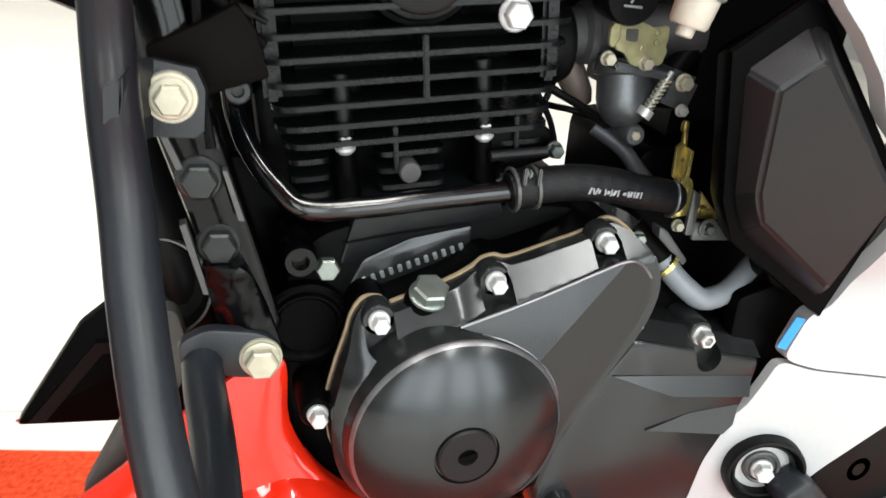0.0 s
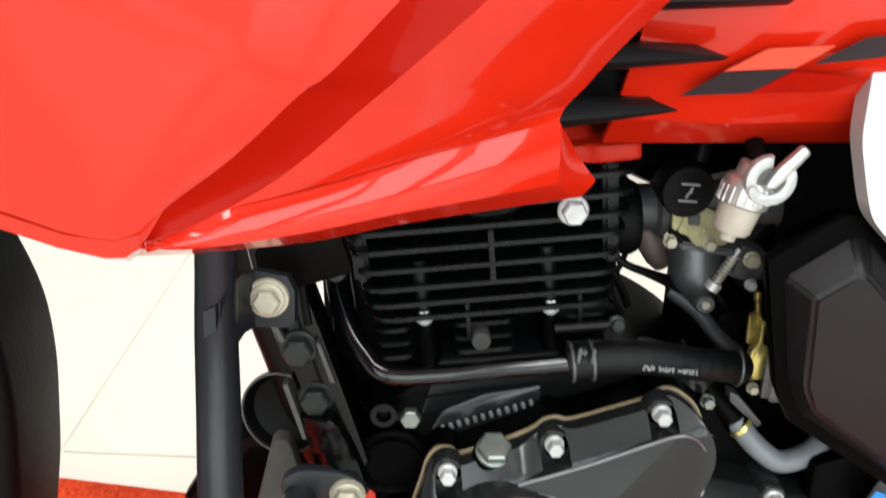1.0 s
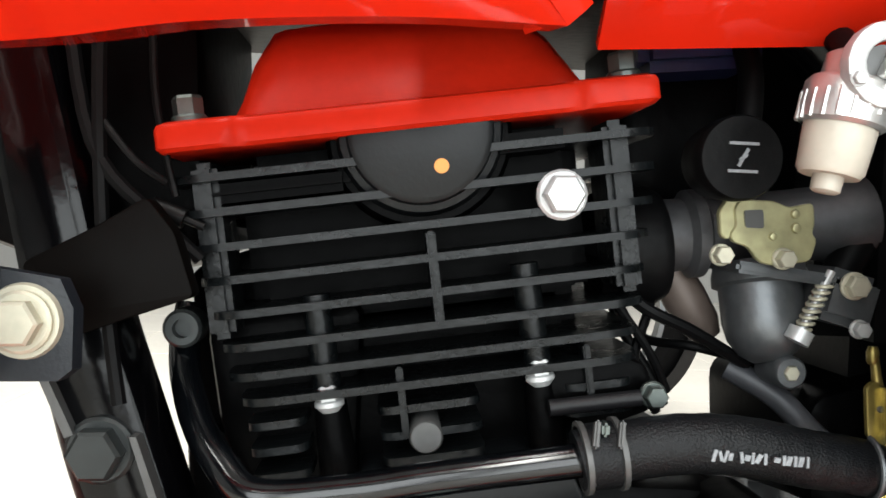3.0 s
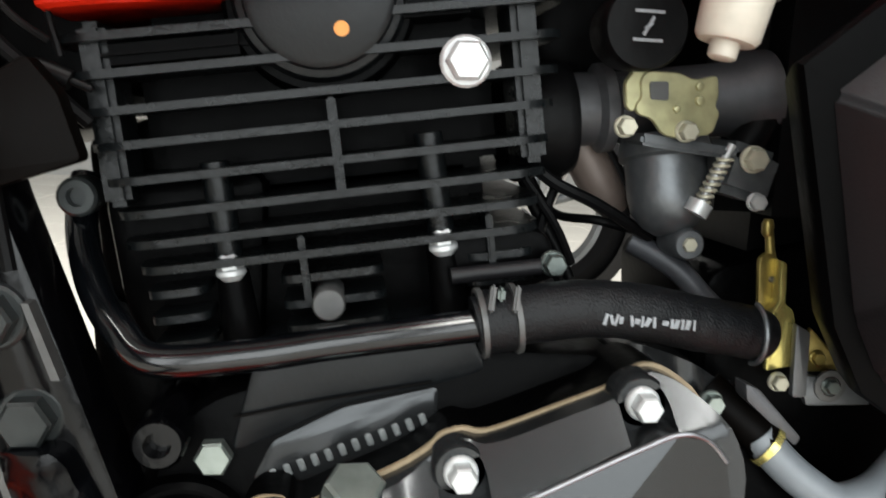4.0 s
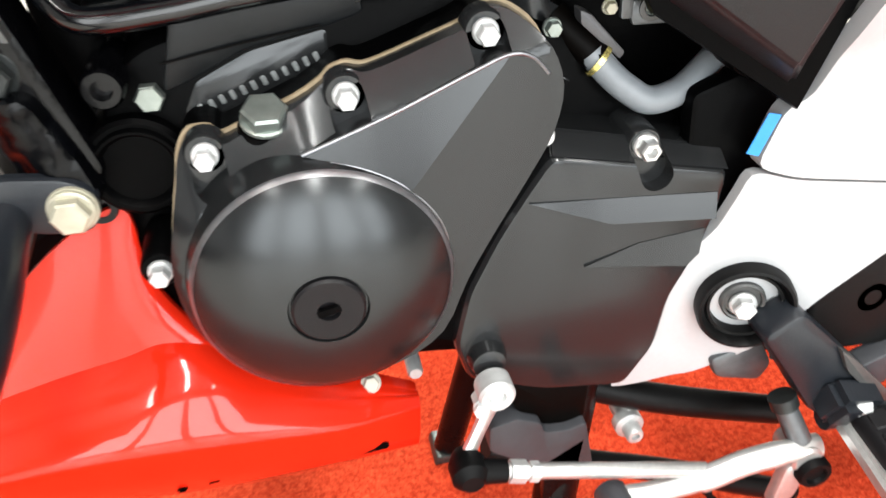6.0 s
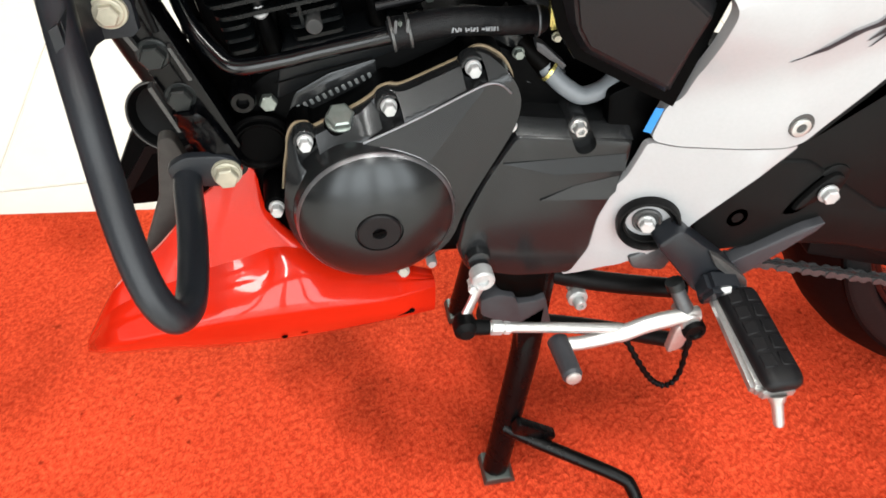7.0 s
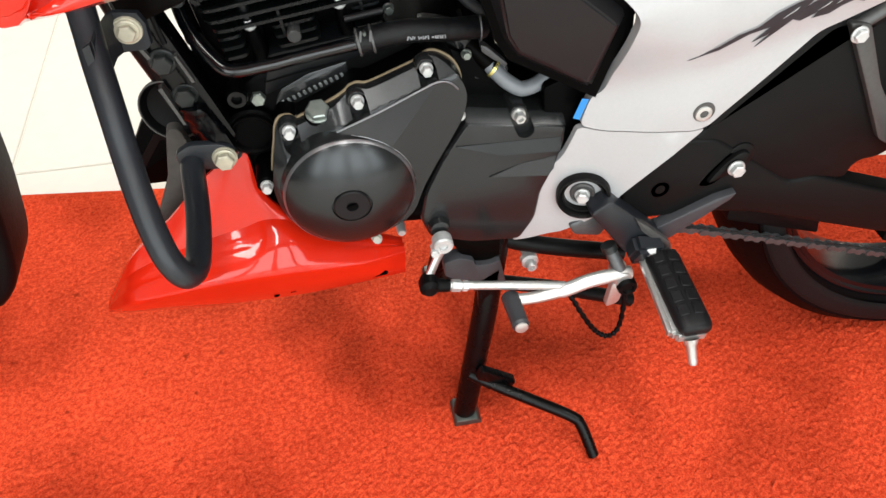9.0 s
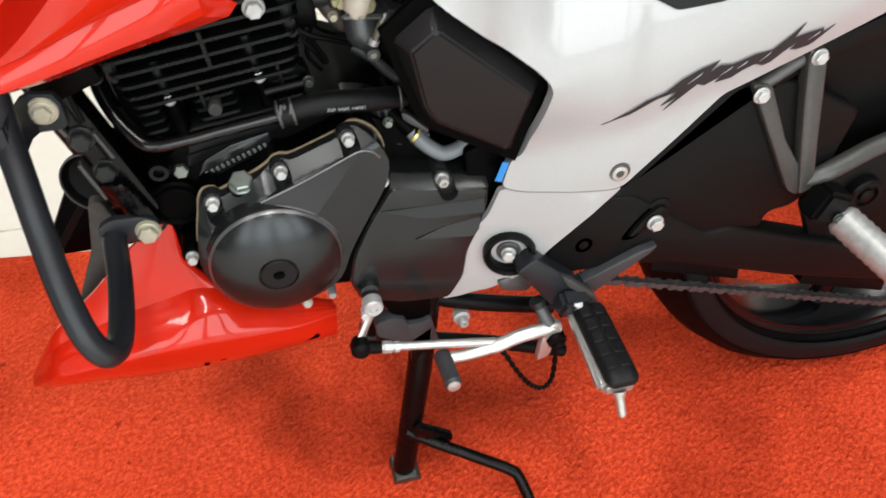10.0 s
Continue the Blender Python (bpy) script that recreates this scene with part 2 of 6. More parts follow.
def catmull(pts, n=8):
    pts = [Vector(p) for p in pts]
    out = []
    for i in range(len(pts) - 1):
        p0, p1, p2, p3 = pts[max(i - 1, 0)], pts[i], pts[i + 1], pts[min(i + 2, len(pts) - 1)]
        for k in range(n):
            t = k / n
            out.append(0.5 * ((2 * p1) + (p2 - p0) * t + (2 * p0 - 5 * p1 + 4 * p2 - p3) * t * t + (3 * p1 - p0 - 3 * p2 + p3) * t ** 3))
    return out + [pts[-1]]


def sweep(bm, pts, r, seg=14, flat=1.0, caps=True, ribs=0.0, rib_n=0):
    """A tube along a line of points; r a number or one per point."""
    n = len(pts)
    rs = r if isinstance(r, (list, tuple)) else [r] * n
    rings, up = [], None
    for i, p in enumerate(pts):
        d = (pts[min(i + 1, n - 1)] - pts[max(i - 1, 0)]).normalized()
        if up is None:
            up = d.orthogonal().normalized()
        up = (up - d * up.dot(d)).normalized()
        side = d.cross(up)
        ring = []
        for k in range(seg):
            a = 2 * math.pi * k / seg
            ring.append(bm.verts.new(p + rs[i] * (math.cos(a) * up + flat * math.sin(a) * side)))
        rings.append(ring)
    for a, b in zip(rings, rings[1:]):
        for k in range(seg):
            bm.faces.new((a[k], a[(k + 1) % seg], b[(k + 1) % seg], b[k]))
    if caps:
        bm.faces.new(rings[0][::-1])
        bm.faces.new(rings[-1])
    return bm


def tube(pts, r, n=8, seg=14, flat=1.0):
    return sweep(bmesh.new(), catmull(pts, n), r, seg, flat)


def rod(p, q, r, r2=None, seg=16, bm=None):
    bm = bm or bmesh.new()
    return sweep(bm, [Vector(p), Vector(q)], [r, r if r2 is None else r2], seg)


def lathe(centre, axis, profile, seg=40, bm=None):
    """Profile of (distance along axis, radius) turned round the axis."""
    bm = bm or bmesh.new()
    axis = Vector(axis).normalized()
    u = axis.orthogonal().normalized()
    v = axis.cross(u)
    c = Vector(centre)
    rings = []
    for h, r in profile:
        if r < 1e-6:
            rings.append([bm.verts.new(c + h * axis)])
        else:
            rings.append([bm.verts.new(c + h * axis + r * (math.cos(2 * math.pi * k / seg) * u + math.sin(2 * math.pi * k / seg) * v)) for k in range(seg)])
    for a, b in zip(rings, rings[1:]):
        if len(a) == 1 and len(b) == 1:
            continue
        for k in range(seg):
            if len(a) == 1:
                bm.faces.new((a[0], b[(k + 1) % seg], b[k]))
            elif len(b) == 1:
                bm.faces.new((a[k], a[(k + 1) % seg], b[0]))
            else:
                bm.faces.new((a[k], a[(k + 1) % seg], b[(k + 1) % seg], b[k]))
    return bm


def plate(outline, y0, y1, bevel=0.0, seg=2, bm=None, inset=0.0, back_bevel=False):
    """An (x, z) outline made solid from y1 (back) to y0 (front), its front edge rounded."""
    own = bmesh.new()
    front = [own.verts.new((x, y0, z)) for x, z in outline]
    back = [own.verts.new((x, y1, z)) for x, z in outline]
    n = len(outline)
    ff = own.faces.new(front)
    own.faces.new(back[::-1])
    for i in range(n):
        own.faces.new((front[i], back[i], back[(i + 1) % n], front[(i + 1) % n]))
    if inset:
        cx, cz = sum(p[0] for p in outline) / n, sum(p[1] for p in outline) / n
        for v in front:
            d = Vector((cx - v.co.x, 0, cz - v.co.z))
            v.co += d.normalized() * inset
    bmesh.ops.recalc_face_normals(own, faces=own.faces[:])
    if bevel:
        edges = [e for e in ff.edges]
        if back_bevel:
            edges += [e for e in own.edges if all(v in back for v in e.verts)]
        bmesh.ops.bevel(own, geom=edges, offset=bevel, segments=seg, profile=0.5, affect="EDGES", clamp_overlap=True)
    if bm is None:
        return own
    me = bpy.data.meshes.new("joined")
    own.to_mesh(me)
    own.free()
    bm.from_mesh(me)
    bpy.data.meshes.remove(me)
    return bm


def block(centre, size, bevel=0.0, turn=(0, 0, 0), bm=None, seg=2):
    own = bmesh.new()
    bmesh.ops.create_cube(own, size=1.0)
    bmesh.ops.scale(own, vec=size, verts=own.verts)
    if bevel:
        bmesh.ops.bevel(own, geom=own.edges[:], offset=bevel, segments=seg, affect="EDGES")
    bmesh.ops.transform(own, matrix=pose(*centre, *turn), verts=own.verts)
    if bm is None:
        return own
    me = bpy.data.meshes.new("joined")
    own.to_mesh(me)
    own.free()
    bm.from_mesh(me)
    bpy.data.meshes.remove(me)
    return bm


def smooth_outline(pts, n=4):
    """A closed, rounded outline through the points."""
    m = len(pts)
    out = []
    for i in range(m):
        p = [Vector(pts[(i + k) % m]) for k in (-1, 0, 1, 2)]
        for k in range(n):
            t = k / n
            q = 0.5 * ((2 * p[1]) + (p[2] - p[0]) * t + (2 * p[0] - 5 * p[1] + 4 * p[2] - p[3]) * t * t + (3 * p[1] - p[0] - 3 * p[2] + p[3]) * t ** 3)
            out.append((q.x, q.y))
    return out


def round_corners(pts, r, n=4):
    """A closed outline with its corners rounded to about r."""
    m, out = len(pts), []
    for i in range(m):
        a, b, c = (Vector(pts[(i + k) % m]) for k in (-1, 0, 1))
        d0, d1 = (a - b), (c - b)
        k0, k1 = min(r, d0.length * 0.45), min(r, d1.length * 0.45)
        p, q = b + d0.normalized() * k0, b + d1.normalized() * k1
        for k in range(n + 1):
            t = k / n
            s = (1 - t) ** 2 * p + 2 * t * (1 - t) * b + t * t * q
            out.append((s.x, s.y))
    return out


def sheet(outline, yfun, thick=0.003, longest=0.02, back=None):
    """A moulded panel: the outline filled with a fine even mesh, bent by yfun(x, z), with its thickness or a flat back."""
    n, ring = len(outline), []
    for i in range(n):
        p, q = Vector(outline[i]), Vector(outline[(i + 1) % n])
        k = max(1, int((q - p).length / longest))
        ring += [p.lerp(q, j / k) for j in range(k)]
    m = len(ring)

    def inside(x, z):
        hit = False
        for i in range(m):
            p, q = ring[i], ring[(i + 1) % m]
            if (p.y > z) != (q.y > z) and x < (q.x - p.x) * (z - p.y) / (q.y - p.y) + p.x:
                hit = not hit
        return hit

    x0, x1, z0, z1 = min(p.x for p in ring), max(p.x for p in ring), min(p.y for p in ring), max(p.y for p in ring)
    step = longest * 0.7
    pts = list(ring)
    for i in range(1, int((x1 - x0) / step) + 1):
        for j in range(1, int((z1 - z0) / step) + 1):
            x, z = x0 + (i + 0.5 * (j % 2)) * step, z0 + j * step
            if inside(x, z) and min((p - Vector((x, z))).length for p in ring) > step * 0.4:
                pts.append(Vector((x, z)))
    vs2, _, fs, _, _, _ = delaunay_2d_cdt(pts, [(i, (i + 1) % m) for i in range(m)], [], 1, 1e-6)
    own = bmesh.new()
    vs = [own.verts.new((p.x, yfun(p.x, p.y), p.y)) for p in vs2]
    for f in fs:
        own.faces.new([vs[i] for i in f])
    bmesh.ops.recalc_face_normals(own, faces=own.faces[:])
    if sum(f.normal.y for f in own.faces) > 0:
        bmesh.ops.reverse_faces(own, faces=own.faces[:])
    res = bmesh.ops.extrude_face_region(own, geom=own.faces[:])
    for g in res["geom"]:
        if isinstance(g, bmesh.types.BMVert):
            g.co.y = g.co.y + thick if back is None else back
    return own


def capsule(p, q, r, n=8):
    """The (x, z) outline of a slot with round ends from p to q."""
    a = math.atan2(q[1] - p[1], q[0] - p[0])
    ring = [(q[0] + r * math.cos(a - math.pi / 2 + math.pi * k / n), q[1] + r * math.sin(a - math.pi / 2 + math.pi * k / n)) for k in range(n + 1)]
    return ring + [(p[0] + r * math.cos(a + math.pi / 2 + math.pi * k / n), p[1] + r * math.sin(a + math.pi / 2 + math.pi * k / n)) for k in range(n + 1)]


def carve(ob, cutters, smooth=30):
    """Cuts the given solids out of a part's mesh."""
    made = []
    for bm in cutters:
        bmesh.ops.recalc_face_normals(bm, faces=bm.faces[:])
        me = bpy.data.meshes.new("cutter")
        bm.to_mesh(me)
        bm.free()
        tool = new("cutter", me)
        mod = ob.modifiers.new("cut", "BOOLEAN")
        mod.operation, mod.solver, mod.object = "DIFFERENCE", "EXACT", tool
        made.append(tool)
    bpy.context.view_layer.update()
    cut = bpy.data.meshes.new_from_object(ob.evaluated_get(bpy.context.evaluated_depsgraph_get()))
    ob.modifiers.clear()
    cut.name = ob.data.name
    ob.data = cut
    for tool in made:
        me = tool.data
        bpy.data.objects.remove(tool)
        bpy.data.meshes.remove(me)
    shade(cut, smooth)
    return ob


def hex_bolt(name, centre, axis, r_flange, r_hex, height, mat, parent, label="", socket=False, sink=0.002):
    """A flanged hexagon bolt; centre lies on the underside of its flange."""
    axis = Vector(axis).normalized()
    f = height * 0.28
    bm = lathe(centre, axis, [(-sink, r_flange * 0.6), (0, r_flange), (f * 0.7, r_flange), (f, r_flange * 0.9), (f, 0)], 20)
    u = axis.orthogonal().normalized()
    v = axis.cross(u)
    c = Vector(centre)
    rings = []
    for h, k in ((f * 0.9, 1.0), (height * 0.88, 1.0), (height, 0.86)):
        rings.append([bm.verts.new(c + h * axis + r_hex * k * (math.cos(math.pi * i / 3 + 0.3) * u + math.sin(math.pi * i / 3 + 0.3) * v)) for i in range(6)])
    if socket:
        for h, k in ((height, 0.55), (height * 0.55, 0.5)):
            rings.append([bm.verts.new(c + h * axis + r_hex * k * (math.cos(math.pi * i / 3 + 0.3) * u + math.sin(math.pi * i / 3 + 0.3) * v)) for i in range(6)])
    for a, b in zip(rings, rings[1:]):
        for i in range(6):
            bm.faces.new((a[i], a[(i + 1) % 6], b[(i + 1) % 6], b[i]))
    bm.faces.new(rings[-1])
    return part(name, bm, mat, parent, label, smooth=25)


OUT = (0, -1, 0)


# ---- the setting ----
def ground_quad(name, outline, z0, z1, mat, label, category):
    bm = bmesh.new()
    top = [bm.verts.new((x, y, z1)) for x, y in outline]
    low = [bm.verts.new((x, y, z0)) for x, y in outline]
    bm.faces.new(top)
    bm.faces.new(low[::-1])
    for i in range(len(outline)):
        j = (i + 1) % len(outline)
        bm.faces.new((top[i], low[i], low[j], top[j]))
    return tagged(part(name, bm, mat, smooth=0), label, category, kind="structure")


FLOOR_Z = -0.012
floor = ground_quad("floor", [(-3.5, -3.0), (4.5, -3.0), (4.5, 6.2), (-3.5, 6.2)], -0.15, FLOOR_Z - 0.003, material("floor_grout", (0.70, 0.665, 0.605), 0.5),
                    "glossy white tiled showroom floor", "floor")
TILE = floor_material()
tile_mesh = block((0, 0, 0), (0.597, 0.597, 0.012), 0.0015, seg=1)
tile_data = bpy.data.meshes.new("tile")
tile_mesh.to_mesh(tile_data)
tile_mesh.free()
tile_data.materials.append(TILE)
carpet = ground_quad("carpet", [(-3.48, 0.854), (-3.48, 0.128), (4.48, -0.851), (4.48, -0.128)], FLOOR_Z, 0.0, carpet_material(),
                     "worn red short-pile carpet with dark scuffs under the motorcycle", "carpet")
# the nap of the carpet where the motorcycle stands
rng = np.random.default_rng(4)
PITCH = 0.0036
gx, gy = np.meshgrid(np.arange(-0.62, 1.02, PITCH), np.arange(-0.42, 0.66, PITCH))
nx, ny = gx.shape[1], gx.shape[0]
px, py = gx + rng.uniform(-0.4, 0.4, gx.shape) * PITCH, gy + rng.uniform(-0.4, 0.4, gx.shape) * PITCH
on = (py < 0.846 - 0.1230 * (px + 3.48)) & (py > 0.136 - 0.1230 * (px + 3.48))
pz = np.where(on, rng.uniform(0.0, 1.0, gx.shape) ** 1.5 * 0.0020 - 0.0004, -0.004)
idx = np.arange(nx * ny).reshape(ny, nx)
quads = np.stack([idx[:-1, :-1], idx[:-1, 1:], idx[1:, 1:], idx[1:, :-1]], -1).reshape(-1, 4)
quads = quads[on.ravel()[quads].any(1)]
nap_mesh = bpy.data.meshes.new("nap")
nap_mesh.from_pydata(np.stack([px, py, pz], -1).reshape(-1, 3).tolist(), [], quads.tolist())
nap_mesh.materials.append(carpet.data.materials[0])
nap = new("nap", nap_mesh)
nap.parent = carpet
tagged(nap, kind="stuff")
for name, c, dims in (("wall_north", (0.5, 6.3, 1.4), (8.2, 0.2, 3.2)), ("wall_west", (-3.6, 1.6, 1.4), (0.2, 9.2, 3.2)), ("wall_east", (4.6, 1.6, 1.4), (0.2, 9.2, 3.2))):
    tagged(part(name, block(c, dims), WALL, smooth=0), "plain light grey showroom wall", "wall", kind="structure")
# unseen front wall, opened where the added lamps stand
bm = block((0.5, -3.1, -0.02), (8.2, 0.2, 0.26))
block((0.5, -3.1, 2.78), (8.2, 0.2, 0.46), bm=bm)
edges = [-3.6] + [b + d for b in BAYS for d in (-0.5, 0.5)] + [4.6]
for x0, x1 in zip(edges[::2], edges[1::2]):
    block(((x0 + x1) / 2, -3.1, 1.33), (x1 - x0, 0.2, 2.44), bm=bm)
tagged(part("wall_south", bm, WALL_FRONT, smooth=0), "unseen pale wall with four shop front openings for added light", "wall", kind="structure")
tagged(part("ceiling", block((0.5, 1.6, 3.08), (8.4, 9.4, 0.16)), WALL, smooth=0), "plain light grey showroom ceiling", "ceiling", kind="structure")


# ---- the motorcycle ----
bike = thing("motorcycle", "red and silver sports motorcycle with black engine on its centre stand", "motorcycle", (0, 0, 0))

# crankcase, behind the covers
CRANK = [(-0.098, 0.345), (-0.092, 0.412), (-0.078, 0.428), (-0.062, 0.434), (0.012, 0.447), (0.055, 0.446), (0.098, 0.425), (0.135, 0.398),
         (0.175, 0.372), (0.170, 0.275), (0.120, 0.255), (0.020, 0.262), (-0.030, 0.258), (-0.075, 0.290)]
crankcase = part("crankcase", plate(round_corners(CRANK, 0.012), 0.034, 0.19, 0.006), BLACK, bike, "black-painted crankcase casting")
# curved shoulder and stamped pad under the cylinder
part("shoulder", plate(round_corners([(-0.068, 0.412), (-0.060, 0.447), (0.004, 0.456), (0.012, 0.440), (-0.003, 0.4352), (-0.034, 0.4280), (-0.056, 0.4168)], 0.004), 0.0325, 0.06, 0.001), CAP_BLACK, crankcase)
part("base_gasket", tube([(-0.067, 0.0318, 0.4240), (-0.039, 0.0315, 0.4300), (-0.006, 0.0318, 0.4360)], 0.00045, 6, 8), UMBER, crankcase, "thin brown base gasket")
pad_dir = Vector((0.050, 0, 0.020)).normalized()
pad = part("number_pad", plate(round_corners([(-0.062, 0.402), (-0.056, 0.4155), (-0.034, 0.4270), (-0.003, 0.4345), (-0.003, 0.4200), (-0.054, 0.394)], 0.003), 0.0335, 0.06, 0.002), COVER, crankcase)
for i in range(12):
    p = Vector((-0.0545, 0.0330, 0.4045)) + pad_dir * (0.00455 * i)
    part("stamped_bar", block(p, (0.0023, 0.0010, 0.0043), 0.0005, (0, -22, 0), seg=1), STAMP, pad)
for bx, bz, by, r in ((-0.073, 0.411, 0.034, 0.0072), (0.102, 0.422, 0.072, 0.0055), (0.112, 0.405, 0.05, 0.005)):
    hex_bolt("bolt", (bx, by + 0.003, bz), OUT, r, r * 0.82, 0.008, CAP, crankcase, "dull greenish steel bolt")
    part("boss", lathe((bx, by + 0.004, bz), (0, 1, 0), [(0, 0), (0, r * 1.3), (0.03, r * 1.5)], 18), BLACK, crankcase)
# starter motor and round housings ahead of the crankcase
part("starter_housing", lathe((-0.0815, 0.024, 0.3835), (0, 1, 0), [(0.003, 0), (0.003, 0.0140), (0.001, 0.0150), (0.0, 0.0160), (0.0, 0.0172), (0.0025, 0.0180), (0.0025, 0.0195), (0.004, 0.0212), (0.10, 0.0216)], 48), BLACK, crankcase)
for bx, by, bz, r in ((-0.0875, 0.026, 0.4195, 0.0082), (-0.100, 0.034, 0.366, 0.008)):
    part("collar", lathe((bx, by, bz), OUT, [(-0.03, r), (0.004, r), (0.006, r * 0.85), (0.006, r * 0.5), (0.001, r * 0.45), (0.001, 0)], 20), FRAME, crankcase)

# magneto cover
MAG = [(-0.0655, 0.386), (-0.0640, 0.395), (-0.061, 0.402), (-0.057, 0.4055), (-0.050, 0.4055), (-0.0465, 0.4025), (-0.040, 0.4050), (-0.018, 0.4150), (-0.008, 0.4215), (-0.004, 0.4255), (0.001, 0.4275), (0.0065, 0.4265), (0.014, 0.4285),
       (0.029, 0.4345), (0.046, 0.4415), (0.050, 0.4455), (0.056, 0.4480), (0.064, 0.4455), (0.074, 0.4370), (0.080, 0.422), (0.078, 0.404), (0.070, 0.386),
       (0.058, 0.363), (0.046, 0.338), (0.036, 0.312), (0.0160, 0.2970), (-0.0135, 0.2900), (-0.0425, 0.2975), (-0.0640, 0.3185), (-0.0715, 0.3475), (-0.0690, 0.370)]
DC = (-0.0135, 0.3475)


def mag_y(x, z):
    """The cover's face runs outwards from its bolted edge to the ridge, and falls off round the drum."""
    u = (0.4260 + 0.40 * x - z) / (0.0176 + 0.0094 * min(1, max(0, (-x - 0.01) / 0.05)))
    y = 0.0070 - 0.0160 * min(1, max(0, u))
    if x < 0.0:
        y = max(y, -0.009 + 0.9 * max(0, math.hypot(x - DC[0], z - DC[1]) - 0.0535))
    return min(y, 0.0085)


MAG_BOLTS = ((-0.053, 0.399), (-0.077, 0.350), (0.0, 0.419), (0.052, 0.440))
mag = part("magneto_cover", sheet(smooth_outline(MAG, 3), mag_y, 0.003, 0.005, back=0.0130), COVER, bike, "satin graphite magneto cover with a round domed face", smooth=32)
carve(mag, [plate(capsule((bx, bz), (bx + 0.0015, bz - 0.0095), 0.0070), -0.05, 0.0030) for bx, bz in MAG_BOLTS if bx != -0.077], 32)
part("gasket", plate(smooth_outline([(x + 0.0008 * (1 if x > 0 else -1), z + 0.0010) for x, z in MAG], 3), 0.0130, 0.0148), GASKET, mag, "thin tan gasket edge")
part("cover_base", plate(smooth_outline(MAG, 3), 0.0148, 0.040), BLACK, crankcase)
part("drum", lathe((DC[0], 0, DC[1]), OUT, [(-0.010, 0.0575), (0.004, 0.0545), (0.0145, 0.0520), (0.0170, 0.0511), (0.0186, 0.0498), (0.0204, 0.0478), (0.0240, 0.0425), (0.0280, 0.0335), (0.0305, 0.0245),
                                            (0.0314, 0.0192), (0.0317, 0.0156), (0.0300, 0.0150), (0.0300, 0)], 96), COVER_TURNED, mag, smooth=50)
# highlight on the drum's edge, drawn as a pale band
part("rim_line", lathe((DC[0], 0, DC[1]), OUT, [(0.0160, 0.0516), (0.0173, 0.0512), (0.0187, 0.0499)], 96), COVER_RIM, mag, "pale rim line that paints the edge's glint")
plug = part("plug", lathe((DC[0], -0.0315, DC[1]), OUT, [(-0.003, 0.0144), (0.0004, 0.0142), (0.0014, 0.0132), (0.0014, 0.0045), (-0.001, 0.0040), (-0.001, 0)], 40), PLASTIC, mag, "black inspection plug")
part("slot", block((DC[0], -0.0326, DC[1]), (0.0100, 0.0012, 0.0036), 0.0004, (0, -15, 0)), BLACK, plug)


# raised wedge running up to the rear bolt
def round_drum(deg, r=0.0520):
    return DC[0] + r * math.cos(radians(deg)), DC[1] + r * math.sin(radians(deg))


# (x, z, proud of the bolt plane)
UPPER = [(-0.018, 0.4015, 0.0098), (0.014, 0.4148, 0.0100), (0.046, 0.4300, 0.0100), (0.0585, 0.4352, 0.0102), (*round_drum(48), 0.0156), (*round_drum(64), 0.0148), (*round_drum(78), 0.0136)]
RIGHT = [(*round_drum(48), 0.0156), (0.0585, 0.4352, 0.0102), (0.0670, 0.4335, 0.0098), (0.0735, 0.4270, 0.0098), (0.0755, 0.4160, 0.0098), (0.0720, 0.4035, 0.0100), (0.0595, 0.3745, 0.0105), (0.0485, 0.3560, 0.0105),
         (0.0420, 0.3380, 0.0100), (*round_drum(-10), 0.0130), (*round_drum(10), 0.0146), (*round_drum(30), 0.0154)]
bm = bmesh.new()
for face in (UPPER, RIGHT):
    n = len(face)
    top = [bm.verts.new((x, -d, z)) for x, z, d in face]
    low = [bm.verts.new((x, 0.010, z)) for x, z, d in face]
    bm.faces.new(top)
    for i in range(n):
        bm.faces.new((top[i], low[i], low[(i + 1) % n], top[(i + 1) % n]))
bmesh.ops.remove_doubles(bm, verts=bm.verts[:], dist=0.0002)
part("wedge", bm, COVER, mag, smooth=13)
part("ridge", tube([(-0.018, -0.0094, 0.4016), (0.014, -0.0096, 0.4149), (0.046, -0.0096, 0.4301), (0.0585, -0.0098, 0.4353), (0.0670, -0.0094, 0.4336), (0.0735, -0.0094, 0.4271)], 0.0008, 8, 8), COVER_RIM, mag, "pale line that paints the ridge's glint")
part("ridge", tube([(x, -d + 0.0004, z) for (x, z), d in ((round_drum(84), 0.0128), (round_drum(72), 0.0142), (round_drum(56), 0.0152), (round_drum(40), 0.0154), (round_drum(24), 0.0151), (round_drum(4), 0.0140))], 0.0006, 5, 8), COVER_RIM, mag, "pale line that paints the ridge's glint")
for bx, bz in MAG_BOLTS:
    part("boss", lathe((bx, 0.0030, bz), (0, 1, 0), [(0, 0), (0, 0.0072), (0.0012, 0.0080), (0.030 if bx == -0.077 else 0.009, 0.0084)], 24), BLACK if bx == -0.077 else COVER, mag)
    hex_bolt("bolt", (bx, 0.0030, bz), OUT, 0.0051, 0.0042, 0.0076, ZINC, mag, "bright zinc flange bolt")
for bx, by, bz in ((0.0765, -0.004, 0.3985), (0.0530, -0.004, 0.3590), (0.030, 0.03, 0.254)):
    part("dowel", lathe((bx, by + 0.006, bz), OUT, [(-0.02, 0.0042), (0.005, 0.0042), (0.007, 0.0032), (0.007, 0)], 16), ZINC, mag, "bright bolt end")
fill_axis = Vector((0.03, -0.40, 0.92))
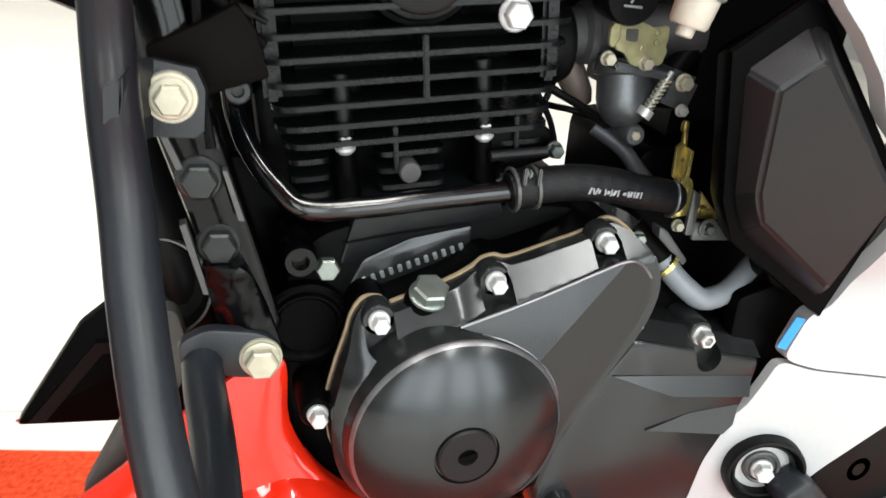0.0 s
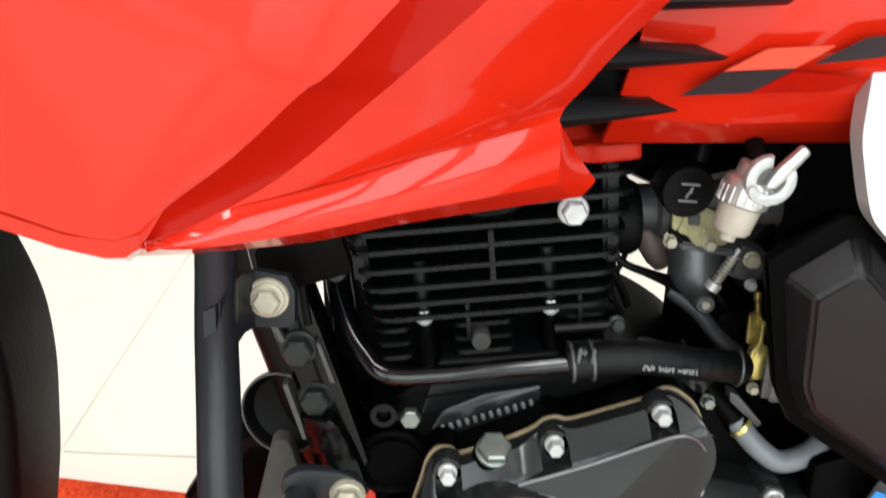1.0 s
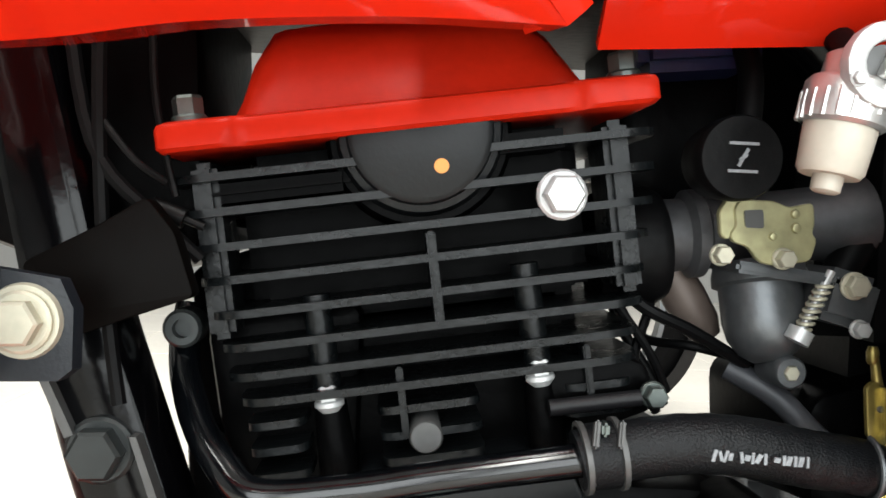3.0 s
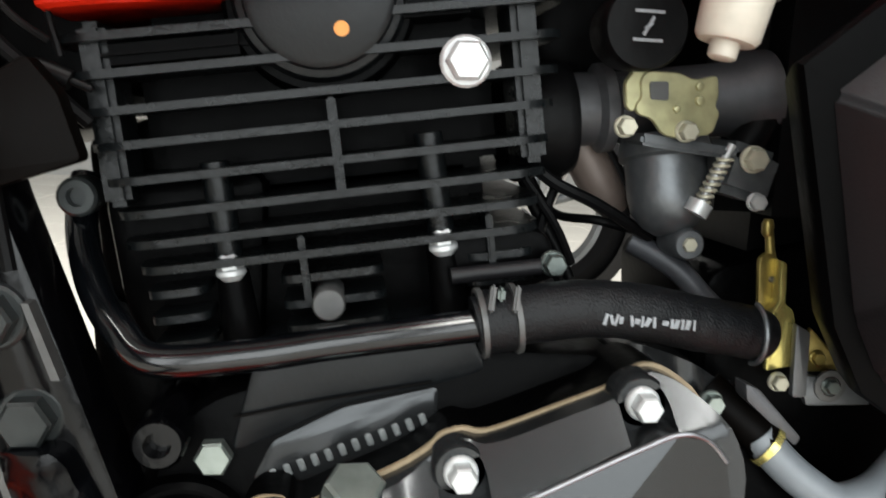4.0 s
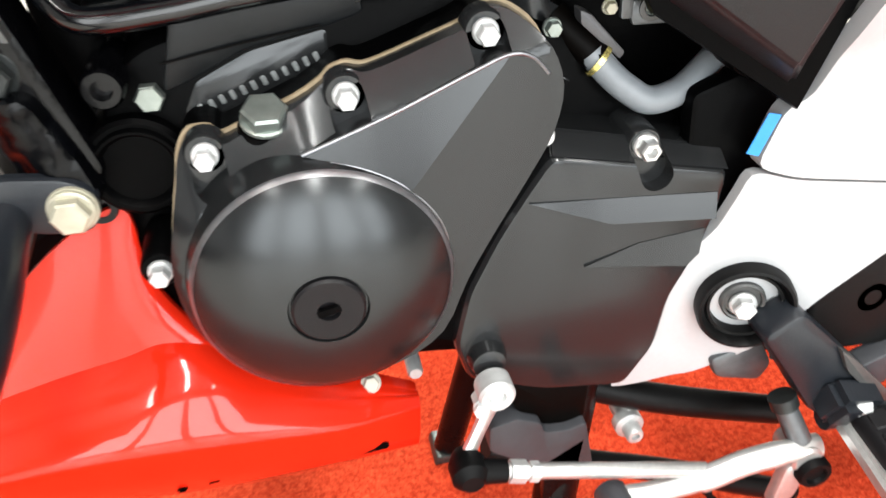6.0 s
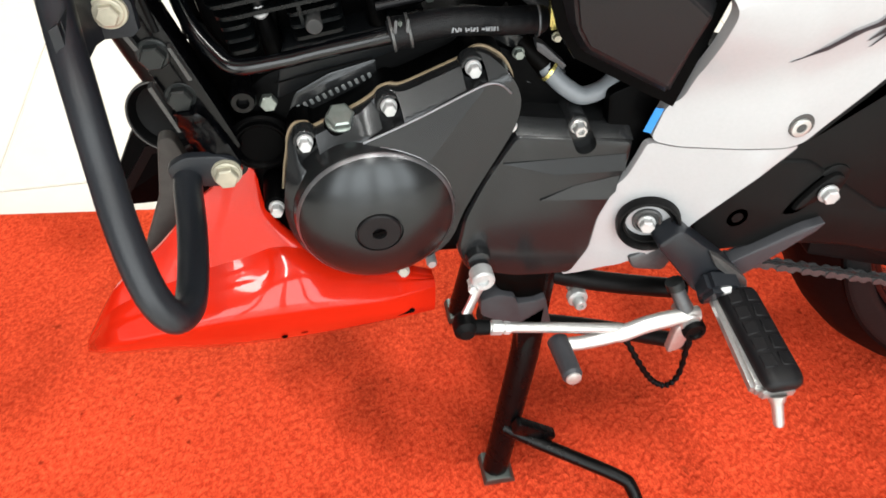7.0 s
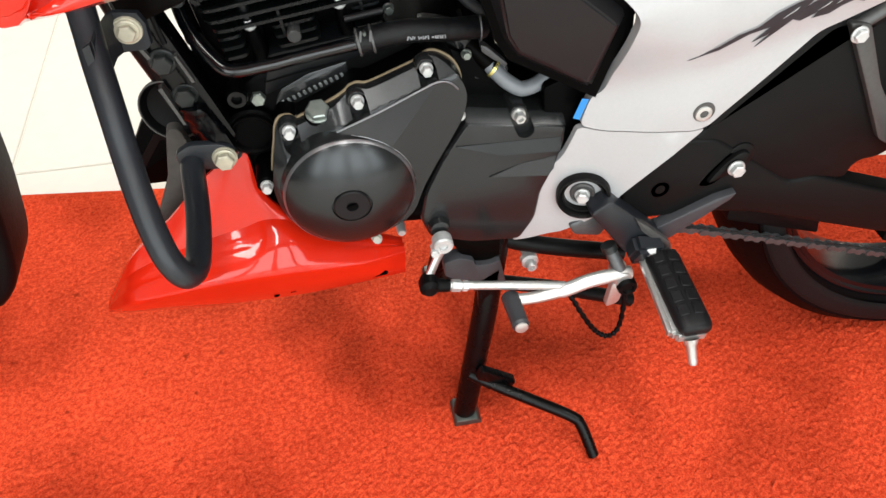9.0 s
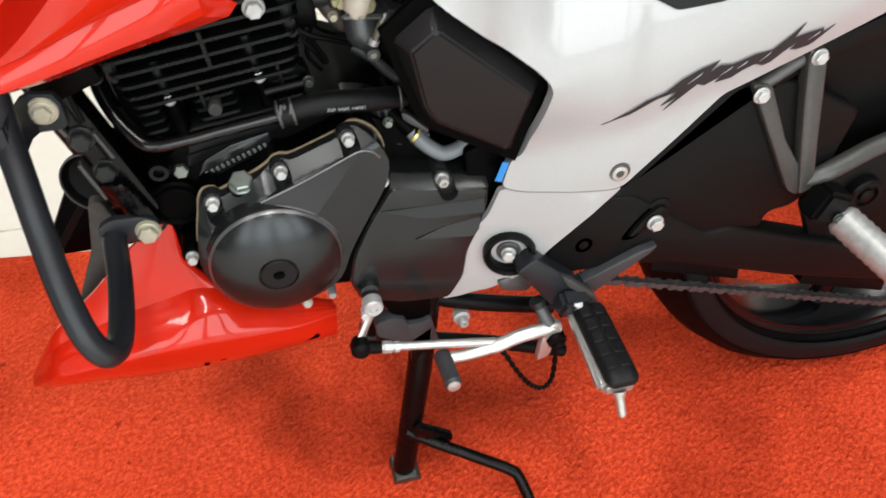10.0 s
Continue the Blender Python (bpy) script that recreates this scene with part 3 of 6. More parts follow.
filler = part("filler_neck", lathe((-0.031, 0.012, 0.398), fill_axis, [(-0.01, 0.0102), (0.009, 0.0098), (0.011, 0.0090), (0.011, 0)], 24), BLACK, mag)
hex_bolt("filler_cap", (-0.0300, 0.0070, 0.4092), fill_axis, 0.0094, 0.0088, 0.0070, CAP, filler, "greenish steel oil filler cap")

# sprocket cover
SPR = [(0.0830, 0.3862), (0.1660, 0.3722), (0.1655, 0.3540), (0.1600, 0.3290), (0.1500, 0.3040), (0.1470, 0.2740), (0.1340, 0.2500), (0.0900, 0.2540), (0.0520, 0.2670),
       (0.0440, 0.2900), (0.0490, 0.3200), (0.0605, 0.3470), (0.0725, 0.3690)]
spr = part("sprocket_cover", plate(round_corners(SPR, 0.006), 0.0040, 0.036, 0.0045, 3), COVER, bike, "satin graphite sprocket cover with two raised flashes")


def flash(pts, depth):
    """A raised flash whose face leans back, so that it looks upwards; (x, z, proud)."""
    bm = bmesh.new()
    top = [bm.verts.new((x, 0.0037 - d * depth, z)) for x, z, d in pts]
    low = [bm.verts.new((x, 0.010, z)) for x, z, d in pts]
    bm.faces.new(top)
    for i in range(len(pts)):
        j = (i + 1) % len(pts)
        bm.faces.new((top[i], low[i], low[j], top[j]))
    return part("flash", bm, COVER, spr, smooth=20)


# the slit's shade, laid in as a black strip over the side wall
part("gap_seal", plate([(0.0730, 0.3985), (0.0600, 0.3735), (0.0495, 0.3560), (0.0410, 0.3380), (0.0350, 0.3100), (0.0340, 0.2900), (0.0520, 0.2850), (0.0525, 0.3250), (0.0630, 0.3510), (0.0740, 0.3700), (0.0850, 0.3900), (0.0850, 0.3985)], 0.0130, 0.035), BLACK, spr, "black strip painting the shade between the covers")
flash([(0.0745, 0.3645, 0.2), (0.118, 0.3630, 0.0), (0.1615, 0.3615, 0.0), (0.1615, 0.3498, 1.0), (0.112, 0.3520, 0.9)], 0.0036)
flash([(0.1030, 0.3290, 0.3), (0.128, 0.3385, 0.0), (0.1590, 0.3430, 0.0), (0.1575, 0.3310, 0.8), (0.152, 0.3252, 1.0)], 0.0032)
# sloping upper edge with the slotted bolt seat
bm = bmesh.new()
edge = [(0.0825, 0.0042, 0.3850), (0.1650, 0.0042, 0.3718), (0.1645, 0.0140, 0.3790), (0.0835, 0.0140, 0.3940)]
top = [bm.verts.new(p) for p in edge]
low = [bm.verts.new((x, 0.034, z)) for x, y, z in edge]
bm.faces.new(top)
for i in range(4):
    bm.faces.new((top[i], low[i], low[(i + 1) % 4], top[(i + 1) % 4]))
bm.faces.new(low[::-1])
bmesh.ops.recalc_face_normals(bm, faces=bm.faces[:])
bmesh.ops.bevel(bm, geom=[e for e in bm.edges if all(v in top for v in e.verts)], offset=0.0008, segments=2, affect="EDGES")
ledge = part("ledge", bm, COVER, spr, smooth=20)
for ob in (ledge, spr):
    carve(ob, [plate(capsule((0.1265, 0.3840), (0.1315, 0.3720), 0.0074), -0.05, 0.0125)], 24)
part("bolt_seat", lathe((0.1265, 0.0110, 0.3840), (0, 1, 0), [(0, 0), (0, 0.0070), (0.001, 0.0078), (0.03, 0.0084)], 24), COVER, spr)
hex_bolt("bolt", (0.1265, 0.0110, 0.3840), OUT, 0.0058, 0.0048, 0.0085, ALU_BRIGHT, spr, "bright socket bolt", socket=True)
part("boss", lathe((0.0595, 0.006, 0.2830), OUT, [(-0.01, 0.0105), (0.004, 0.0095), (0.009, 0.0080), (0.011, 0)], 20), COVER, spr)
part("drain", plate(round_corners([(0.070, 0.262), (0.150, 0.258), (0.150, 0.205), (0.078, 0.205)], 0.008), 0.05, 0.16, 0.006), BLACK, crankcase)
part("lower_bracket", plate(round_corners([(0.0640, 0.2310), (0.0790, 0.2350), (0.0920, 0.2300), (0.0940, 0.2225), (0.1080, 0.2220), (0.1170, 0.2260), (0.1270, 0.1810), (0.0990, 0.1920), (0.0650, 0.2140)], 0.003), 0.006, 0.020, 0.0015), BRACKET, bike, "slate grey pressed steel bracket")
part("stand_mount", plate(round_corners([(0.0690, 0.2600), (0.1180, 0.2560), (0.1180, 0.2240), (0.1060, 0.2180), (0.0940, 0.2230), (0.0790, 0.2360)], 0.003), 0.012, 0.060, 0.002), UMBER, bike, "dark cast stand mount")

# cylinder: its fins slope up to the rear
CU, SU, OX, OZ = math.cos(radians(8.7)), math.sin(radians(8.7)), -0.045, 0.500


def eng(u, v):
    return OX + u * CU - v * SU, OZ + u * SU + v * CU


def eng_block(u0, u1, v0, v1, y0, y1, bevel):
    c = eng((u0 + u1) / 2, (v0 + v1) / 2)
    return block((c[0], (y0 + y1) / 2, c[1]), (u1 - u0, y1 - y0, v1 - v0), bevel, (0, -8.7, 0))


def fin_bm(u0, u1, v, y0=0.030, y1=0.150, th=0.0024, r=0.012):
    """One cooling fin: a thin plate with rounded corners and a rounded lip."""
    pts = round_corners([(u0, y0), (u1, y0), (u1, y1), (u0, y1)], r, 3)
    bm = bmesh.new()
    lo, hi = [], []
    for u, y in pts:
        x, z = eng(u, v - th / 2)
        lo.append(bm.verts.new((x, y, z)))
        x, z = eng(u, v + th / 2)
        hi.append(bm.verts.new((x, y, z)))
    bm.faces.new(lo[::-1])
    bm.faces.new(hi)
    for i in range(len(pts)):
        j = (i + 1) % len(pts)
        bm.faces.new((lo[i], lo[j], hi[j], hi[i]))
    return bm


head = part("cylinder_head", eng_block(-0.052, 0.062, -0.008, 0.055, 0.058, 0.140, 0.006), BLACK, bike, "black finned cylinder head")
# black fillers added behind the pipe, so that its gaps read as shade
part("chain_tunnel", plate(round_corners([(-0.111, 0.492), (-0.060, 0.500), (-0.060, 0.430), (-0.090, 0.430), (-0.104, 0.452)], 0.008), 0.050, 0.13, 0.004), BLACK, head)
part("mount_web", plate(round_corners([(-0.121, 0.506), (-0.090, 0.518), (-0.084, 0.440), (-0.110, 0.436), (-0.1165, 0.462)], 0.005), 0.072, 0.082, 0.002), BLACK, head, "black sheet added to darken the gap by the pipe")
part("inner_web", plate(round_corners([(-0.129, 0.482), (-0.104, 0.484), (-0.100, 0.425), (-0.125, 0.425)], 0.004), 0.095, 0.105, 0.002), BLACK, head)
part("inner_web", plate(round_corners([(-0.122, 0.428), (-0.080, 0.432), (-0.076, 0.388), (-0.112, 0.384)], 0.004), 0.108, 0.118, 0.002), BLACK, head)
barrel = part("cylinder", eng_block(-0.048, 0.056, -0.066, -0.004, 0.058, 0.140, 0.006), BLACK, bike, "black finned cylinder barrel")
for v, u0, u1 in ((0.045, -0.069, 0.082), (0.0345, -0.0685, 0.081), (0.024, -0.066, 0.0794), (0.014, -0.0635, 0.077), (0.0035, -0.061, 0.0745), (-0.0065, -0.0594, 0.0728)):
    part("fin", fin_bm(u0, u1, v), FIN, head)
for v, u0, u1 in ((-0.0155, -0.0585, 0.070), (-0.0235, -0.0555, 0.069)):
    part("fin", fin_bm(u0, u1, v), FIN, barrel)
for v in (-0.0315, -0.0395, -0.0475):
    for u0, u1 in ((-0.054, -0.036), (-0.014, 0.018), (0.044, 0.066)):
        part("fin", fin_bm(u0, u1, v, 0.034, 0.140, r=0.005), FIN, barrel)
# upright ribs that tie the fins
for u, v0, v1 in ((0.008, -0.006, 0.022),):
    part("rib", eng_block(u - 0.0014, u + 0.0014, v0, v1, 0.029, 0.05, 0.0006), FIN, head)
for u, v0, v1 in ((-0.006, -0.040, -0.018), (0.052, -0.038, -0.018)):
    part("rib", eng_block(u - 0.0011, u + 0.0011, v0, v1, 0.032, 0.05, 0.0005), FIN, barrel)
for u in (-0.058, 0.069):
    part("post", eng_block(u - 0.004, u + 0.004, -0.004, 0.050, 0.036, 0.060, 0.002), FIN, head)
# studs with bright nuts
for (x0, z0), (x1, z1) in (((-0.0745, 0.502), (-0.0695, 0.472)), ((-0.0105, 0.514), (-0.0045, 0.482))):
    stud = part("stud_column", rod((x0, 0.038, z0), (x1, 0.038, z1), 0.0044), FIN, head)
    d = Vector((x1 - x0, 0, z1 - z0)).normalized()
    part("seat", rod((x1 + d.x * 0.004, 0.040, z1 + d.z * 0.004), (x1 + d.x * 0.03, 0.040, z1 + d.z * 0.03), 0.0050, 0.0064), BLACK, barrel)
    hex_bolt("nut", (x1 + d.x * 0.004, 0.037, z1 + d.z * 0.004), -d, 0.0046, 0.0042, 0.0065, ZINC, stud, "bright zinc cap nut")
part("blanking_plug", lathe((-0.039, 0.031, 0.4605), OUT, [(-0.02, 0.0052), (0.0, 0.0052), (0.0008, 0.0046), (0.0008, 0)], 22), HANG, barrel, "round dull blanking plug")
# round side cap of the cam chain and big head bolt


def under_flange(bm):
    """Cuts a turned part off where the valve cover's flange sits on it."""
    x, z = eng(0, 0.0532)
    bmesh.ops.bisect_plane(bm, geom=bm.verts[:] + bm.edges[:] + bm.faces[:], plane_co=(x, 0, z), plane_no=(-SU, 0, CU), clear_outer=True)
    return bm


cap = part("side_cap", under_flange(lathe((-0.0445, 0.0385, 0.5530), OUT, [(-0.02, 0.0262), (0.002, 0.0258), (0.0055, 0.0245), (0.0062, 0.0225), (0.0085, 0.0218), (0.0095, 0.0200), (0.0095, 0)], 48)), CAP_BLACK, head, "round satin black side cap")
part("paint_mark", lathe((-0.0378, 0.0292, 0.5425), OUT, [(0, 0.0024), (0.0004, 0.0022), (0.0006, 0)], 14), ORANGE, cap, "orange paint dot")
part("cap_shroud", under_flange(lathe((-0.0445, 0.046, 0.5525), OUT, [(-0.02, 0.030), (0.006, 0.0290), (0.008, 0.0275), (0.008, 0.0250), (0.0, 0.0250)], 48)), BLACK, head)
hex_bolt("head_bolt", (-0.001, 0.031, 0.5355), OUT, 0.0078, 0.0064, 0.0075, ZINC, head, "large bright flange bolt")
for u, v in ((-0.035, 0.040), (0.034, 0.046)):
    part("cast_bar", eng_block(u - 0.021, u + 0.021, v - 0.003, v + 0.003, 0.033, 0.06, 0.0025), BLACK, head)
# red valve cover
VC = round_corners([(-0.0690, 0.0265), (-0.0660, 0.0245), (-0.0480, 0.0245), (-0.0440, 0.0275), (0.0560, 0.0275), (0.0600, 0.0245), (0.0790, 0.0245), (0.0815, 0.0265), (0.0815, 0.165), (-0.0690, 0.165)], 0.006, 3)
bm = bmesh.new()
rings = []
for v, off in ((0.0528, 0.0012), (0.0540, 0.0), (0.0596, 0.0), (0.0610, 0.0006), (0.0618, 0.0022)):
    ring = []
    for u, y in VC:
        cu, cy = 0.007, 0.094
        x, z = eng(u + (off if u < cu else -off), v)
        ring.append(bm.verts.new((x, y + (off if y < cy else -off), z)))
    rings.append(ring)
for p, q in zip(rings, rings[1:]):
    for k in range(len(p)):
        bm.faces.new((p[k], p[(k + 1) % len(p)], q[(k + 1) % len(p)], q[k]))
bm.faces.new(rings[0][::-1])
bm.faces.new(rings[-1])
vc = part("valve_cover", bm, RED_MATT, bike, "red painted valve cover")
bm = bmesh.new()
rings = []
for v, u0, u1, y0, y1 in ((0.061, -0.050, 0.064, 0.036, 0.155), (0.068, -0.046, 0.060, 0.038, 0.150), (0.080, -0.042, 0.054, 0.044, 0.145), (0.092, -0.036, 0.044, 0.055, 0.135), (0.096, -0.028, 0.034, 0.070, 0.120)):
    ring = []
    for u, y in round_corners([(u0, y0), (u1, y0), (u1, y1), (u0, y1)], 0.012, 3):
        x, z = eng(u, v)
        ring.append(bm.verts.new((x, y, z)))
    rings.append(ring)
for a, b in zip(rings, rings[1:]):
    for k in range(len(a)):
        bm.faces.new((a[k], a[(k + 1) % len(a)], b[(k + 1) % len(a)], b[k]))
bm.faces.new(rings[-1])
part("dome", bm, RED_MATT, vc, smooth=60)
for u in (-0.059, 0.072):
    x, z = eng(u, 0.0615)
    hex_bolt("bolt", (x, 0.032, z), (-SU, 0, CU), 0.0052, 0.0045, 0.008, DARK_BOLT, vc, "dull steel bolt")

# breather pipe, clamp and hose under the fins
pipe = part("breather_pipe", tube([(-0.1180, 0.062, 0.4940), (-0.1180, 0.056, 0.4845), (-0.1150, 0.047, 0.4735), (-0.1080, 0.035, 0.4615), (-0.0985, 0.024, 0.4525),
                                   (-0.0870, 0.0165, 0.4465), (-0.060, 0.015, 0.4490), (-0.036, 0.015, 0.4530), (0.010, 0.015, 0.4598)], 0.0050, 8, 16), GLOSS, bike, "gloss black bent metal breather pipe")
part("mount_eye", lathe((-0.1165, 0.050, 0.4890), OUT, [(-0.006, 0.0062), (0.004, 0.0062), (0.005, 0.0052), (0.005, 0.003), (0.001, 0.003), (0.001, 0)], 20), BLACK_BOLT, pipe)
hose_line = catmull([(0.004, 0.015, 0.4590), (0.016, 0.015, 0.4620), (0.036, 0.014, 0.4650), (0.055, 0.015, 0.4640), (0.072, 0.018, 0.4605), (0.088, 0.023, 0.4575), (0.0995, 0.028, 0.4545)], 16)
hose_r = [0.0086 + 0.00012 * math.sin(i * 0.9) * (0.4 + 0.6 * math.sin(i * 0.13) ** 2) for i in range(len(hose_line))]
hose = part("breather_hose", sweep(bmesh.new(), hose_line, hose_r, 24), HOSE, bike, "thick black rubber breather hose with white print")
part("end_clip", sweep(bmesh.new(), [Vector((0.0962, 0.0262 + 0.0098 * math.cos(a), 0.4556 + 0.0098 * math.sin(a))) for a in [math.pi * (0.55 + 0.06 * k) for k in range(16)]], 0.0009, 8), ALU, hose, "thin wire hose clip")
for px, w, h, turn in ((0.0400, 0.0010, 0.0036, 8), (0.0418, 0.0009, 0.0030, -20), (0.0432, 0.0008, 0.0036, 12), (0.0446, 0.0012, 0.0022, 0), (0.0478, 0.0009, 0.0034, -14), (0.0494, 0.0016, 0.0016, 10),
                       (0.0510, 0.0008, 0.0034, -4), (0.0526, 0.0014, 0.0028, 22), (0.0546, 0.0009, 0.0034, -8), (0.0580, 0.0018, 0.0014, 6), (0.0600, 0.0010, 0.0030, -10), (0.0614, 0.0014, 0.0028, 8), (0.0632, 0.0009, 0.0032, -6), (0.0648, 0.0014, 0.0030, 4), (0.0668, 0.0007, 0.0034, -8)):
    part("print_bar", block((px, 0.0054, 0.4638 - 0.05 * (px - 0.045)), (w, 0.0005, h), 0, (14, turn, 0)), PRINT, hose, "worn white print")
cl_axis = (0.98, 0, 0.16)
clamp = part("hose_clamp", lathe((0.0105, 0.015, 0.4606), cl_axis, [(-0.0056, 0.0088), (-0.0056, 0.0094), (0.0056, 0.0096), (0.0056, 0.0088)], 28), HOSE, hose, "spring steel hose clamp")
for dx in (-0.0050, 0.0050):
    part("clamp_wire", lathe((0.0105 + dx, 0.015, 0.4606 + dx * 0.16), cl_axis, [(-0.0010, 0.0092), (-0.0008, 0.0106), (0.0008, 0.0104), (0.0010, 0.0092)], 28), HANG, clamp)
for ex in (0.0065, 0.0135):
    part("clamp_ear", block((ex, 0.0055, 0.4690), (0.0016, 0.0030, 0.0080), 0.0006, (-25, 10, 0)), HANG, clamp)
part("clamp_ear", block((0.0095, 0.0085, 0.4700), (0.0022, 0.005, 0.004), 0.0008), DARK_BOLT, clamp)
part("cross_pipe", rod((-0.002, 0.030, 0.4705), (0.026, 0.030, 0.4745), 0.0026), PLASTIC, barrel, "dull dark pipe stub")
part("pipe_bracket", plate(round_corners([(-0.004, 0.472), (0.001, 0.484), (0.018, 0.487), (0.030, 0.484), (0.034, 0.470), (0.014, 0.462)], 0.004), 0.036, 0.052, 0.002), BLACK, barrel)
hex_bolt("bolt", (0.030, 0.031, 0.4755), OUT, 0.0042, 0.0036, 0.006, DARK_BOLT, barrel)

# carburettor group
carb = part("carburettor", lathe((0.077, 0.060, 0.5000), (0.06, -0.25, -1.0), [(-0.016, 0.0150), (-0.012, 0.0160), (-0.009, 0.0160), (-0.008, 0.0140), (0.004, 0.0140), (0.010, 0.0128), (0.015, 0.0095), (0.018, 0.005), (0.018, 0)], 28), ALU, bike, "cast aluminium carburettor with gold linkage")
part("bowl_flange", block((0.078, 0.060, 0.5135), (0.036, 0.034, 0.004), 0.0012, (0, 6, 0)), ALU, carb)
part("drain_lug", lathe((0.082, 0.052, 0.4805), OUT, [(-0.01, 0.0060), (0.004, 0.0056), (0.005, 0.0048), (0.005, 0.0026), (0.002, 0.0026), (0.002, 0)], 20), ALU, carb)
hex_bolt("drain_screw", (0.082, 0.050, 0.4805), OUT, 0.0030, 0.0027, 0.004, ZINC_WARM, carb, "brass drain screw")
part("throat", lathe((0.052, 0.075, 0.5250), (1, 0, 0.12), [(-0.012, 0.0135), (0.0, 0.0130), (0.002, 0.0160), (0.006, 0.0160), (0.008, 0.0125), (0.05, 0.0135), (0.058, 0.0170), (0.066, 0.0170)], 28), ALU_DARK, carb)
part("inlet_rubber", lathe((0.034, 0.070, 0.5200), (1, 0, 0.12), [(-0.016, 0.019), (-0.012, 0.021), (-0.004, 0.0195), (0.004, 0.021), (0.008, 0.019)], 26), RUBBER, carb)
part("intake_duct", lathe((0.058, 0.085, 0.502), (0.55, -0.05, -0.83), [(-0.020, 0.0075), (0.0, 0.0082), (0.012, 0.0074), (0.018, 0.005)], 24), BROWN, carb, "warm grey plastic duct")
choke = part("choke_cap", lathe((0.0530, 0.040, 0.5490), OUT, [(-0.006, 0.0122), (0.006, 0.0132), (0.0115, 0.0132), (0.0130, 0.0125), (0.0130, 0)], 40), RUBBER, carb, "round black cap with white choke sign")
for dz in (0.0042, -0.0042):
    part("sign_bar", block((0.0532, 0.0268, 0.5490 + dz), (0.0092, 0.0005, 0.0009)), PRINT, choke)
part("sign_bar", block((0.0532, 0.0268, 0.5490), (0.0010, 0.0005, 0.0062), 0, (0, 28, 0)), PRINT, choke)
part("sign_bar", block((0.0532, 0.0267, 0.5490), (0.0030, 0.0005, 0.0010), 0, (0, -40, 0)), PRINT, choke)
LINK = [(0.0570, 0.5340), (0.0590, 0.5370), (0.0700, 0.5370), (0.0750, 0.5350), (0.0830, 0.5370), (0.0840, 0.5300), (0.0830, 0.5270), (0.0850, 0.5250), (0.0830, 0.5180), (0.0710, 0.5160), (0.0660, 0.5170), (0.0620, 0.5220), (0.0570, 0.5230), (0.0560, 0.5260), (0.0580, 0.5285)]
link = part("linkage_plate", plate(round_corners(LINK, 0.002), 0.0405, 0.0425, 0.0004, 1), PALE_GOLD, carb, "pale gold throttle linkage plate")
part("window", plate(round_corners([(0.0600, 0.5335), (0.0662, 0.5340), (0.0668, 0.5280), (0.0608, 0.5280)], 0.001), 0.0398, 0.0410), HANG, link, "dark window in the plate")
for lx, lz, r in ((0.0770, 0.5330, 0.0016), (0.0775, 0.5285, 0.0018), (0.0700, 0.5255, 0.0014)):
    part("rivet", lathe((lx, 0.0405, lz), OUT, [(0, r), (0.0010, r * 0.8), (0.0014, 0)], 14), PALE_GOLD, link)
for lx, lz in ((0.0735, 0.5185), (0.0530, 0.5190)):
    hex_bolt("screw", (lx, 0.0405, lz), OUT, 0.0036, 0.0031, 0.005, ZINC_WARM, link, "yellow zinc screw")
part("throttle_arm", plate(round_corners([(0.0600, 0.5325), (0.0600, 0.5400), (0.0560, 0.5385), (0.0525, 0.5330), (0.0535, 0.5250), (0.0560, 0.5235)], 0.0016), 0.0415, 0.0440, 0.0004, 1), PALE_GOLD, link)
# idle screw with its spring
spring_pts = [Vector((0.0905, 0.044, 0.5115)).lerp(Vector((0.0830, 0.044, 0.4950)), i / 96) + 0.0026 * Vector((math.cos(i * 2 * math.pi / 12), math.sin(i * 2 * math.pi / 12), 0.2 * math.cos(i * 2 * math.pi / 12))) for i in range(97)]
part("spring", sweep(bmesh.new(), spring_pts, 0.00065, 6), ZINC_WARM, carb, "small steel coil spring")
part("idle_screw", rod((0.0920, 0.044, 0.5150), (0.0820, 0.044, 0.4930), 0.0014), ZINC, carb)
part("idle_knob", rod((0.0832, 0.044, 0.4955), (0.0812, 0.044, 0.4915), 0.0042), ZINC, carb)
part("lever_block", block((0.0990, 0.055, 0.5060), (0.020, 0.024, 0.018), 0.003, (0, 14, 0)), ALU, carb)
hex_bolt("screw", (0.0985, 0.042, 0.5105), OUT, 0.0046, 0.0038, 0.005, ZINC_WARM, carb)
hex_bolt("screw", (0.1010, 0.042, 0.4965), OUT, 0.0032, 0.0028, 0.004, ZINC, carb)
